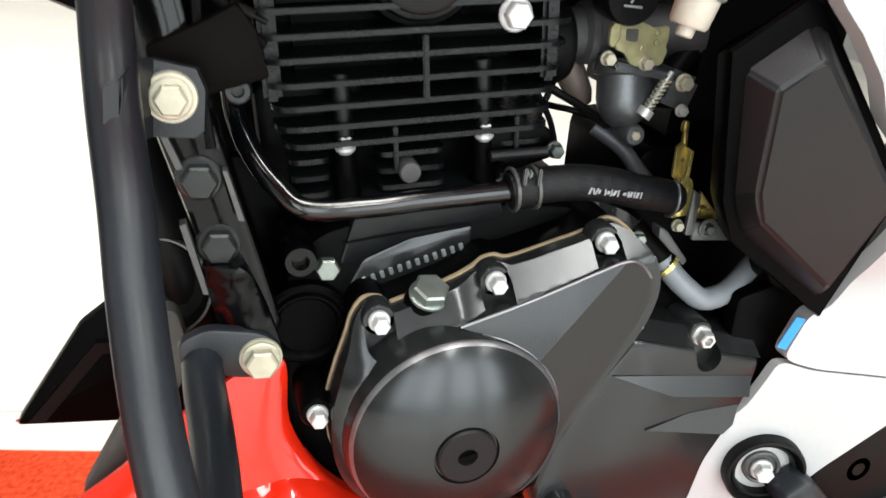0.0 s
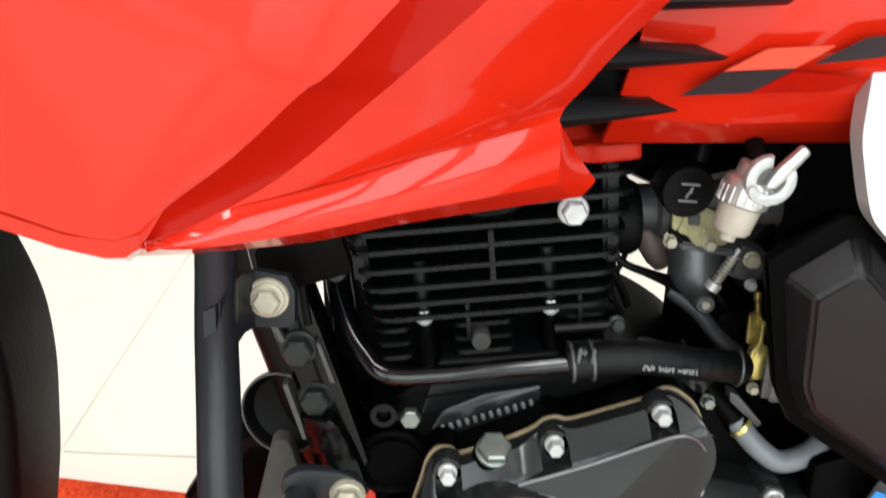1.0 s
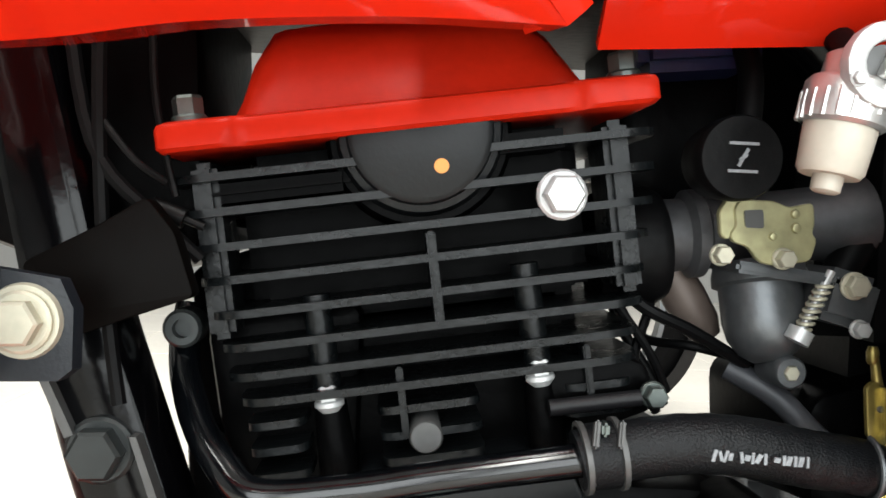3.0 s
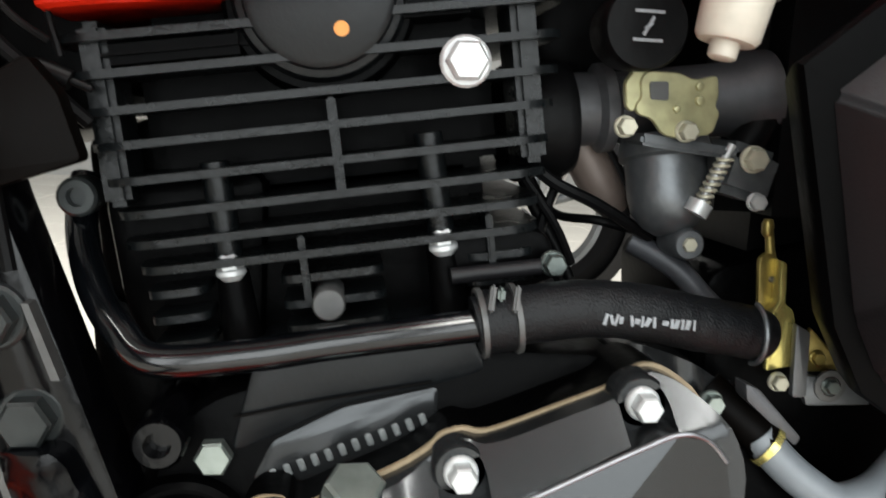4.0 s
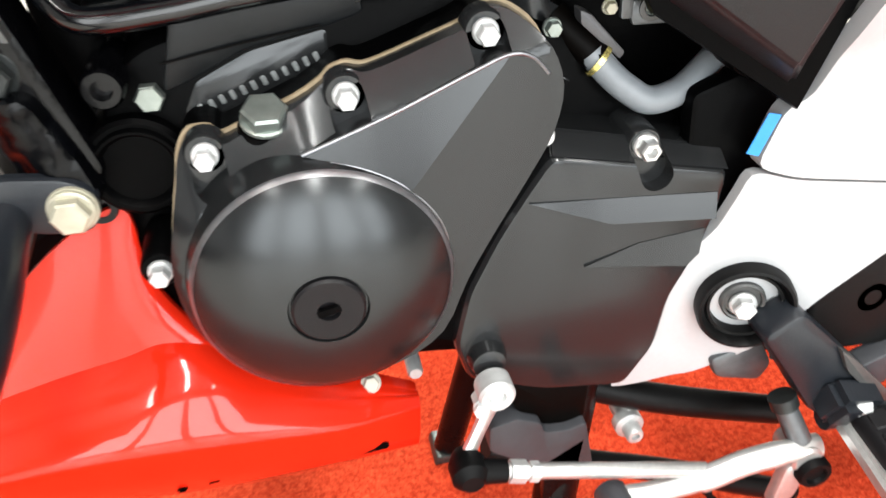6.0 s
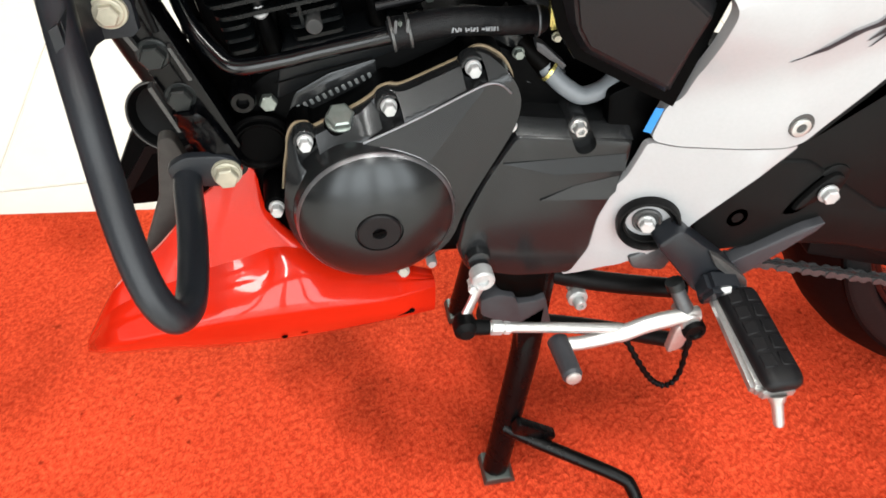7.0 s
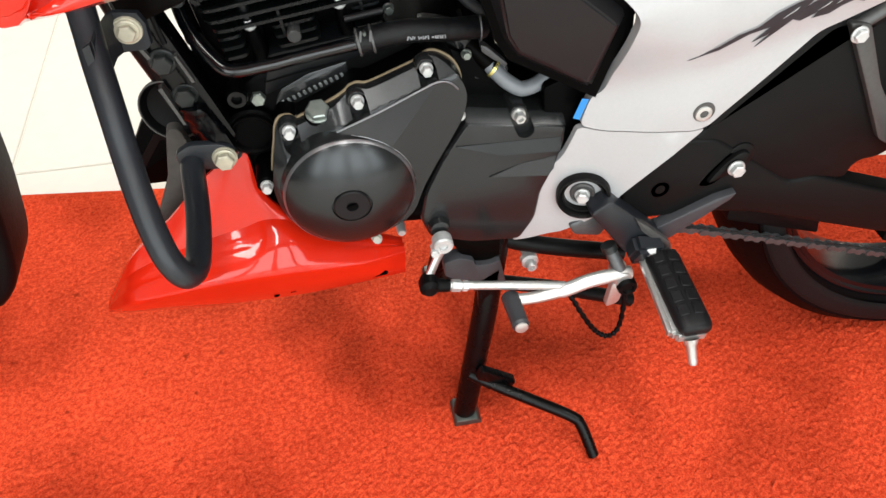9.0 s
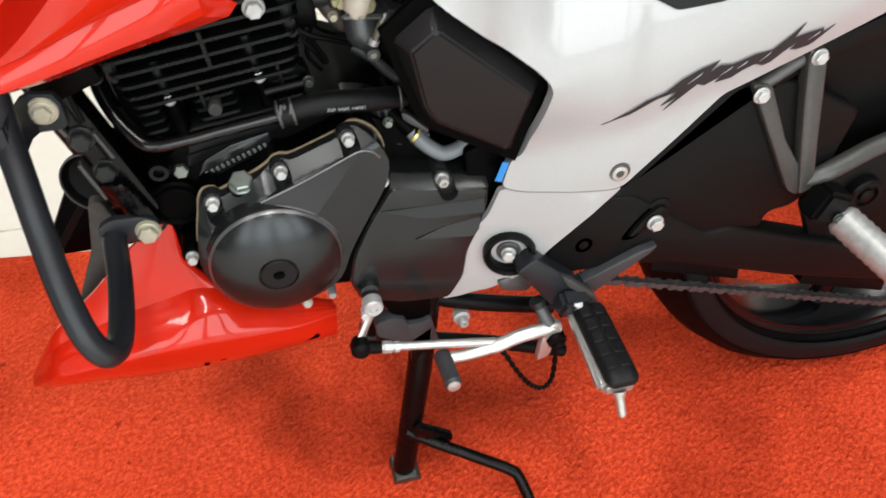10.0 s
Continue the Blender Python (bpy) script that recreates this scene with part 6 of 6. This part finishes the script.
for x, y, zt, zb in ((-0.131, -0.004, 0.500, 0.4845), (-0.1345, -0.004, 0.5075, 0.4815), (-0.149, -0.004, 0.5095, 0.4810), (-0.153, -0.012, 0.5110, 0.4815), (-0.156, -0.030, 0.5115, 0.4800), (-0.158, -0.0425, 0.5100, 0.4780), (-0.1625, -0.0440, 0.5080, 0.4790)):
    fold.append([bm.verts.new((x, y, zt)), bm.verts.new((x, y, zb)), bm.verts.new((x + 0.001, y + 0.004, zb)), bm.verts.new((x + 0.001, y + 0.004, zt))])
for a, b in zip(fold, fold[1:]):
    for k in range(4):
        bm.faces.new((a[k], a[(k + 1) % 4], b[(k + 1) % 4], b[k]))
bm.faces.new(fold[0])
bm.faces.new(fold[-1][::-1])
bmesh.ops.recalc_face_normals(bm, faces=bm.faces[:])
part("upper_bracket", bm, POWDER, guard, smooth=40)
part("washer", lathe((-0.143, -0.004, 0.4965), OUT, [(0, 0.0098), (0.0016, 0.0093), (0.0016, 0)], 28), ZINC_WARM, guard)
hex_bolt("guard_bolt", (-0.143, -0.0058, 0.4965), OUT, 0.0080, 0.0062, 0.0055, ZINC_WARM, guard, "yellowish zinc hexagon bolt")
part("lower_bracket", plate(round_corners([(-0.140, 0.386), (-0.128, 0.393), (-0.104, 0.391), (-0.094, 0.384), (-0.098, 0.368), (-0.116, 0.368), (-0.138, 0.374)], 0.005), 0.007, 0.013, 0.0015), POWDER, guard)
part("washer", lathe((-0.104, 0.007, 0.379), OUT, [(0, 0.0096), (0.0014, 0.0094), (0.0014, 0)], 28), ZINC_WARM, guard)
hex_bolt("guard_bolt", (-0.104, 0.0052, 0.379), OUT, 0.0088, 0.0074, 0.0070, ZINC_WARM, guard, "yellowish zinc hexagon bolt")
HORN_AXIS = (-0.25, -0.95, 0.12)
horn = part("horn", lathe((-0.146, 0.095, 0.374), HORN_AXIS, [(0.003, 0), (0.003, 0.014), (0.006, 0.0215), (0.010, 0.0235), (0.012, 0.0250), (0.010, 0.0262), (0.004, 0.0258), (-0.030, 0.0225), (-0.034, 0)], 40), RUBBER, bike, "round black horn")
part("horn_rim", lathe((-0.146, 0.095, 0.374), HORN_AXIS, [(0.0098, 0.0252), (0.0128, 0.0256), (0.0128, 0.0268), (0.0090, 0.0270)], 40), HANG, horn, "dull grey rim")
part("flap", plate(round_corners([(-0.150, 0.380), (-0.140, 0.380), (-0.132, 0.350), (-0.150, 0.310), (-0.176, 0.268), (-0.186, 0.272), (-0.160, 0.330)], 0.006), 0.050, 0.060, 0.002), FLAP, bike, "dusty grey rubber stone flap")
part("header_pipe", tube([(-0.105, YC, 0.535), (-0.148, YC, 0.534), (-0.1685, YC, 0.490), (-0.1610, YC, 0.447), (-0.1470, YC, 0.404), (-0.1335, YC + 0.003, 0.361), (-0.115, YC + 0.03, 0.300), (-0.060, YC + 0.05, 0.250), (0.06, YC + 0.08, 0.225), (0.30, 0.215, 0.235), (0.45, 0.235, 0.28)], 0.0145, 8, 16), SWING, bike, "black exhaust header pipe")


# belly pan: two moulded halves
def belly_half(side, name, mat):
    """side -1: the near half, +1: the far one. Lines run from nose to tail."""
    def P(x, d, z):
        return Vector((x, YC + 0.005 + side * d, z))
    top = [P(-0.246, 0.052, 0.196), P(-0.206, 0.068, 0.262), P(-0.165, 0.074, 0.303), P(-0.126, 0.076, 0.345), P(-0.0925, 0.076, 0.3655), P(-0.086, 0.078, 0.330), P(-0.07, 0.08, 0.303), P(-0.046, 0.081, 0.284), P(-0.008, 0.079, 0.266), P(0.03, 0.075, 0.2455)]
    ledge = [P(-0.247, 0.053, 0.193), P(-0.212, 0.074, 0.246), P(-0.172, 0.084, 0.273), P(-0.134, 0.085, 0.2865), P(-0.104, 0.0855, 0.2945), P(-0.086, 0.086, 0.3005), P(-0.066, 0.086, 0.2965), P(-0.044, 0.0855, 0.2825), P(-0.006, 0.084, 0.264), P(0.03, 0.078, 0.2445)]
    step = [P(-0.248, 0.054, 0.1905), P(-0.214, 0.083, 0.240), P(-0.173, 0.0945, 0.264), P(-0.136, 0.098, 0.278), P(-0.102, 0.099, 0.2865), P(-0.082, 0.099, 0.2910), P(-0.064, 0.098, 0.2885), P(-0.043, 0.0955, 0.277), P(-0.006, 0.091, 0.2595), P(0.0305, 0.080, 0.2436)]
    mid = [P(-0.249, 0.056, 0.184), P(-0.216, 0.094, 0.228), P(-0.174, 0.111, 0.251), P(-0.138, 0.117, 0.262), P(-0.108, 0.120, 0.267), P(-0.086, 0.120, 0.2670), P(-0.066, 0.118, 0.2645), P(-0.044, 0.113, 0.259), P(-0.006, 0.102, 0.2475), P(0.031, 0.085, 0.2395)]
    low = [P(-0.249, 0.050, 0.182), P(-0.220, 0.078, 0.203), P(-0.180, 0.092, 0.2150), P(-0.142, 0.097, 0.2165), P(-0.108, 0.098, 0.2165), P(-0.088, 0.098, 0.2160), P(-0.066, 0.097, 0.2155), P(-0.042, 0.095, 0.2150), P(-0.004, 0.090, 0.2135), P(0.030, 0.084, 0.2120)]
    base = [Vector((p.x + 0.004, YC + 0.005 + side * 0.046, p.z - 0.0015)) for p in low]
    bm = bmesh.new()
    lines = []
    mid_c, step_c, low_c = catmull(mid, 5), catmull(step, 5), catmull(low, 5)
    shoulder = [m + (s - m) * 0.35 for m, s in zip(mid_c, step_c)]
    flank = [m + (w - m) * 0.22 for m, w in zip(mid_c, low_c)]
    for ln in (catmull(top, 5), catmull(ledge, 5), step_c, shoulder, flank, low_c, catmull(base, 5)):
        lines.append([bm.verts.new(p) for p in ln])
    grid = [lines[0]]
    for row, (a, b) in enumerate(zip(lines, lines[1:])):
        steps = 5
        for s in range(1, steps):
            f = s / steps
            if row == 3:   # the rounded shoulder
                grid.append([bm.verts.new(u.co * (1 - f) ** 2 + Vector(m) * 2 * f * (1 - f) + v.co * f * f) for u, m, v in zip(a, mid_c, b)])
                continue
            bow = (0.001, 0.001, 0.0, 0.0, 0.002, 0.0)[row] * math.sin(math.pi * f)
            rise = 0.0014 * math.sin(math.pi * f) if row == 2 else 0.0
            grid.append([bm.verts.new(u.co.lerp(v.co, f) + Vector((0, side * bow, rise))) for u, v in zip(a, b)])
        grid.append(b)
    for a, b in zip(grid, grid[1:]):
        for k in range(len(a) - 1):
            bm.faces.new((a[k], a[k + 1], b[k + 1], b[k]))
    bmesh.ops.recalc_face_normals(bm, faces=bm.faces[:])
    res = bmesh.ops.extrude_face_region(bm, geom=bm.faces[:])
    for g in res["geom"]:
        if isinstance(g, bmesh.types.BMVert):
            g.co.y -= side * 0.003
    return bm


belly = part("belly_pan", belly_half(-1, "belly", RED), RED, bike, "glossy red plastic belly pan", smooth=26)
FAR = [(-0.240, 0.227), (-0.200, 0.300), (-0.165, 0.332), (-0.096, 0.362), (-0.088, 0.312), (-0.048, 0.282), (0.030, 0.245), (0.030, 0.227)]
far = part("far_half", plate(round_corners(FAR, 0.004, 3), 0.180, 0.190, 0.002), BLACK, belly, "unpainted black inside of the far half")
part("edge_trim", tube([(-0.241, 0.187, 0.2262), (-0.10, 0.187, 0.2262), (0.030, 0.187, 0.2262)], 0.0010, 4, 8), RED_DARK, far, "red outer edge of the far half")
part("web", plate([(-0.232, 0.231), (-0.190, 0.290), (-0.10, 0.290), (-0.10, 0.284), (-0.186, 0.282), (-0.222, 0.231)], 0.176, 0.181), SWING, far)


def belly_y(x, z):
    """Depth of the near half's lower side."""
    k = min(1, max(0, (x + 0.09) / 0.12))
    lo, hi = 0.098 - 0.014 * k, 0.119 - 0.034 * k
    zl, zh = 0.2165 - 0.0045 * k, 0.266 - 0.0265 * k
    return YC + 0.005 - (lo + (hi - lo) * min(1, max(0, (z - zl) / (zh - zl)))) - 0.002


for sx, sz, sw, sh in ((0.005, 0.2230, 0.016, 0.0070), (-0.042, 0.2330, 0.004, 0.0025), (-0.058, 0.2300, 0.004, 0.002), (-0.073, 0.2280, 0.007, 0.002), (-0.088, 0.2260, 0.005, 0.002)):
    part("slot", block((sx, belly_y(sx, sz), sz), (sw, 0.005, sh), 0.001, (0, -8, 0)), BLACK, belly, "dark vent slot")
hex_bolt("clip", (0.006, 0.022, 0.2585), (0, -0.8, 0.5), 0.0052, 0.0040, 0.006, CREAM, belly, "pale plastic clip")


# tank shroud and tank
def facets(name, quads, mat, parent, label="", thick=0.003, cuts=5, smooth=30):
    bm = bmesh.new()
    for q in quads:
        a, b, c, d = (Vector(p) for p in q)
        g = [[bm.verts.new(a.lerp(b, i / cuts).lerp(d.lerp(c, i / cuts), j / cuts)) for i in range(cuts + 1)] for j in range(cuts + 1)]
        for j in range(cuts):
            for i in range(cuts):
                bm.faces.new((g[j][i], g[j][i + 1], g[j + 1][i + 1], g[j + 1][i]))
    bmesh.ops.remove_doubles(bm, verts=bm.verts[:], dist=0.0004)
    bmesh.ops.recalc_face_normals(bm, faces=bm.faces[:])
    if sum(f.normal.y for f in bm.faces) > 0:
        bmesh.ops.reverse_faces(bm, faces=bm.faces[:])
    bmesh.ops.solidify(bm, geom=bm.faces[:], thickness=thick)
    return part(name, bm, mat, parent, label, smooth)


def strip(name, lines, mat, parent, label="", bulge=0.0, out=(0.2, -0.95, -0.1), steps=6, n=5, smooth=40, thick=0.003):
    """A moulded band lofted through lines of as many points each, swollen outwards between them."""
    rows = [catmull(ln, n) for ln in lines]
    bm = bmesh.new()
    grid = []
    for k, (a, b) in enumerate(zip(rows, rows[1:])):
        for m in range(steps + (k == len(rows) - 2)):
            f = m / steps
            grid.append([bm.verts.new(p.lerp(q, f) + Vector(out) * bulge * math.sin(math.pi * f)) for p, q in zip(a, b)])
    for a, b in zip(grid, grid[1:]):
        for k in range(len(a) - 1):
            bm.faces.new((a[k], a[k + 1], b[k + 1], b[k]))
    bmesh.ops.remove_doubles(bm, verts=bm.verts[:], dist=0.0003)
    bmesh.ops.recalc_face_normals(bm, faces=bm.faces[:])
    if sum(f.normal.y for f in bm.faces) > 0:
        bmesh.ops.reverse_faces(bm, faces=bm.faces[:])
    bmesh.ops.solidify(bm, geom=bm.faces[:], thickness=thick)
    return part(name, bm, mat, parent, label, smooth)


# the stripe's two edges, the lip's upper and lower creases, its lower edge and the edge of the vent
STRIPE_L = [(-0.1680, -0.094, 0.5580), (-0.1610, -0.096, 0.5700), (-0.1380, -0.100, 0.5900), (-0.1170, -0.105, 0.6120), (-0.1020, -0.108, 0.6260), (-0.0400, -0.116, 0.7000)]
STRIPE_R = [(-0.1660, -0.0935, 0.5575), (-0.1520, -0.090, 0.5640), (-0.1210, -0.090, 0.5850), (-0.0970, -0.095, 0.6090), (-0.0790, -0.099, 0.6270), (-0.0080, -0.108, 0.7000)]
LIP_TOP = [(-0.1670, -0.0935, 0.5578), (-0.1550, -0.0905, 0.5620), (-0.1410, -0.088, 0.5700), (-0.1090, -0.084, 0.5790), (-0.0880, -0.080, 0.5870), (-0.0560, -0.073, 0.5950), (-0.0330, -0.066, 0.6010)]
LIP_LOW = [(-0.1690, -0.0940, 0.5560), (-0.1530, -0.0925, 0.5560), (-0.1270, -0.090, 0.5605), (-0.1090, -0.087, 0.5640), (-0.0870, -0.083, 0.5690), (-0.0540, -0.073, 0.5740), (-0.0300, -0.063, 0.5770)]
EDGE = [(-0.1740, -0.082, 0.5480), (-0.1580, -0.078, 0.5480), (-0.1300, -0.074, 0.5510), (-0.1100, -0.071, 0.5540), (-0.0870, -0.067, 0.5590), (-0.0510, -0.058, 0.5640), (-0.0170, -0.046, 0.5670)]
VENT = [(-0.0330, -0.066, 0.6010), (-0.0310, -0.066, 0.6060), (-0.0260, -0.068, 0.6130), (-0.0130, -0.072, 0.6320), (0.0400, -0.085, 0.7000)]
shroud = strip("tank_shroud", [[(-0.330, -0.080, 0.600), (-0.330, -0.086, 0.615), (-0.320, -0.096, 0.640), (-0.300, -0.106, 0.665), (-0.280, -0.112, 0.685), (-0.260, -0.120, 0.740)],
                               [(-0.1930, -0.094, 0.5600), (-0.1850, -0.098, 0.5740), (-0.1680, -0.103, 0.5980), (-0.1500, -0.107, 0.6220), (-0.1380, -0.110, 0.6360), (-0.0900, -0.118, 0.7100)], STRIPE_L],
               RED, bike, "glossy red plastic tank shroud with a slanting stripe facet painted darker for shade", 0.0015, smooth=40)
strip("front_facet", [[(-0.330, -0.080, 0.600), (-0.193, -0.094, 0.5592), (-0.161, -0.096, 0.5695)], [(-0.330, -0.078, 0.592), (-0.196, -0.092, 0.5535), (-0.1680, -0.094, 0.5578)]], RED, shroud, "paler lower facet", n=4)
# same red as the shroud; the darker tone is shade painted in
strip("stripe", [STRIPE_L, STRIPE_R], RED_DARK, shroud, "stripe facet with its shade painted in darker red", -0.0008)
strip("rear_facet", [[(-0.1420, -0.0885, 0.5695)] + STRIPE_R[2:], [(-0.0870, -0.082, 0.5870), (-0.0680, -0.084, 0.6000), (-0.0560, -0.086, 0.6130), (-0.0420, -0.089, 0.6320), (0.0180, -0.098, 0.7000)], VENT], RED, shroud, "", 0.0012)
strip("stripe_foot", [STRIPE_R[:3], LIP_TOP[:3]], RED, shroud)
strip("lower_lip", [LIP_TOP, LIP_LOW], RED, shroud, "", 0.0022, smooth=30)
strip("under_lip", [LIP_LOW, EDGE, [(x, y + 0.022, z + 0.004) for x, y, z in EDGE]], RED, shroud, "", 0.0, smooth=30)
strip("front_edge", [[(-0.330, -0.078, 0.592), (-0.196, -0.092, 0.5535), (-0.1690, -0.094, 0.5560)], [(-0.330, -0.060, 0.588), (-0.198, -0.076, 0.5470), (-0.1740, -0.082, 0.5480)], [(-0.330, -0.030, 0.590), (-0.198, -0.050, 0.5490), (-0.1740, -0.060, 0.5500)]], RED, shroud, n=4, smooth=30)
strip("nose", [[(-0.0330, -0.066, 0.6010), (-0.0310, -0.0645, 0.5900), (-0.0300, -0.063, 0.5770), (-0.0170, -0.046, 0.5670)], [(-0.0330, -0.065, 0.6010), (-0.0250, -0.055, 0.5900), (-0.0180, -0.049, 0.5810), (-0.0110, -0.0425, 0.5730)],
               [(-0.0380, -0.045, 0.6010), (-0.0330, -0.040, 0.5900), (-0.0280, -0.036, 0.5810), (-0.0220, -0.030, 0.5700)]], RED, shroud, "", 0.0006, smooth=30, n=4)
tank = facets("tank_side", [((0.001, -0.008, 0.590), (0.050, -0.012, 0.592), (0.050, -0.035, 0.625), (0.001, -0.030, 0.625)), ((0.050, -0.012, 0.592), (0.150, -0.014, 0.602), (0.150, -0.040, 0.636), (0.050, -0.035, 0.625)),
                            ((0.001, -0.030, 0.625), (0.050, -0.035, 0.625), (0.050, -0.050, 0.70), (0.001, -0.045, 0.70)), ((0.050, -0.035, 0.625), (0.150, -0.040, 0.636), (0.150, -0.055, 0.71), (0.050, -0.050, 0.70))],
              RED, bike, "glossy red fuel tank side with chequered decal")
facets("tank_lip", [((0.001, -0.010, 0.590), (0.150, -0.014, 0.600), (0.150, 0.010, 0.585), (0.003, 0.010, 0.575))], RED, tank)
part("tank_bottom", block((0.02, YC, 0.645), (0.34, 0.17, 0.09), 0.02), RUBBER, tank, "underside of the tank in shadow")


def tank_y(x, z):
    return -0.012 - (z - 0.592 - 0.1 * max(0, x - 0.05)) * 0.70 - 0.03 * max(0, x)


for q, m in ((((0.022, 0.6045), (0.048, 0.608), (0.060, 0.6195), (0.034, 0.6160)), DECAL), (((0.048, 0.608), (0.080, 0.611), (0.092, 0.618), (0.060, 0.6185)), RED_DARK),
             (((0.066, 0.622), (0.090, 0.6265), (0.104, 0.638), (0.080, 0.634)), DECAL), (((0.034, 0.6165), (0.060, 0.620), (0.070, 0.630), (0.046, 0.627)), RED_PALE)):
    part("chequer", sheet(q, lambda x, z: tank_y(x, z) - 0.0035, 0.0008, 0.02), m, tank, "chequered decal")
for k, (z0, x1) in enumerate(((0.5985, 0.0160), (0.6195, 0.0300), (0.6410, 0.0480))):
    bm = bmesh.new()
    a = [Vector((x1, -0.043 - 0.003 * k, z0 + 0.004)), Vector((-0.040, -0.052, z0 - 0.003)), Vector((-0.040, -0.040, z0 + 0.0055)), Vector((x1 - 0.008, -0.037, z0 + 0.0060))]
    lo = [bm.verts.new(v) for v in a]
    hi = [bm.verts.new(v + Vector((0, 0.006, -0.0048 if i == 1 else (-0.0022 if i == 0 else 0.0)))) for i, v in enumerate(a)]
    bm.faces.new(lo)
    bm.faces.new(hi[::-1])
    for i in range(4):
        bm.faces.new((lo[i], hi[i], hi[(i + 1) % 4], lo[(i + 1) % 4]))
    part("vent_fin", bm, PLASTIC, shroud, "black plastic vent louvre", smooth=20)
part("vent_backing", plate([(-0.045, 0.585), (0.000, 0.590), (0.060, 0.66), (0.060, 0.70), (-0.045, 0.70)], -0.012, -0.006), BLACK, shroud)

# ---- another machine's wheel, far behind ----
other = thing("parked_motorcycle", "grey alloy front wheel and fork of a motorcycle parked behind", "motorcycle", (0.55, 2.2, FLOOR_Z))
def W(x, y, z):
    return Vector((x, y, z))
ow = part("front_wheel", lathe(W(0, 0, 0.30), (0.35, 0.93, 0), [(-0.04, 0.215), (-0.05, 0.25), (-0.03, 0.29), (0, 0.30), (0.03, 0.29), (0.05, 0.25), (0.04, 0.215)], 64), TYRE, other, "black tyre")
part("rim", lathe(W(0, 0, 0.30), (0.35, 0.93, 0), [(-0.04, 0.222), (-0.045, 0.205), (0, 0.19), (0.045, 0.205), (0.04, 0.222)], 64), ALU, ow, "grey alloy rim")
for i in range(5):
    a = 2 * math.pi * i / 5 + 0.3
    d = W(0.93 * math.cos(a), -0.35 * math.cos(a), math.sin(a))
    part("spoke", rod(W(0, 0, 0.30) + d * 0.03, W(0, 0, 0.30) + d * 0.2, 0.018, 0.014), ALU, ow)
part("fork", rod((0.02, -0.07, 0.30), (0.26, -0.09, 0.95), 0.022), ALU_BRIGHT, other, "bright fork leg")
part("mudguard", lathe(W(0, 0, 0.30), (0.35, 0.93, 0), [(-0.055, 0.29), (-0.03, 0.325), (0.03, 0.325), (0.055, 0.29)], 64), PLASTIC, other, "dark grey mudguard")

# ---- floor tiles ----
for i in range(13):
    for j in range(16):
        x, y = -3.2 + 0.6 * i, -2.75 + 0.6 * j
        ob = new("tile", tile_data)
        ob.location = (x, y, FLOOR_Z - 0.0055)
        ob.parent = floor
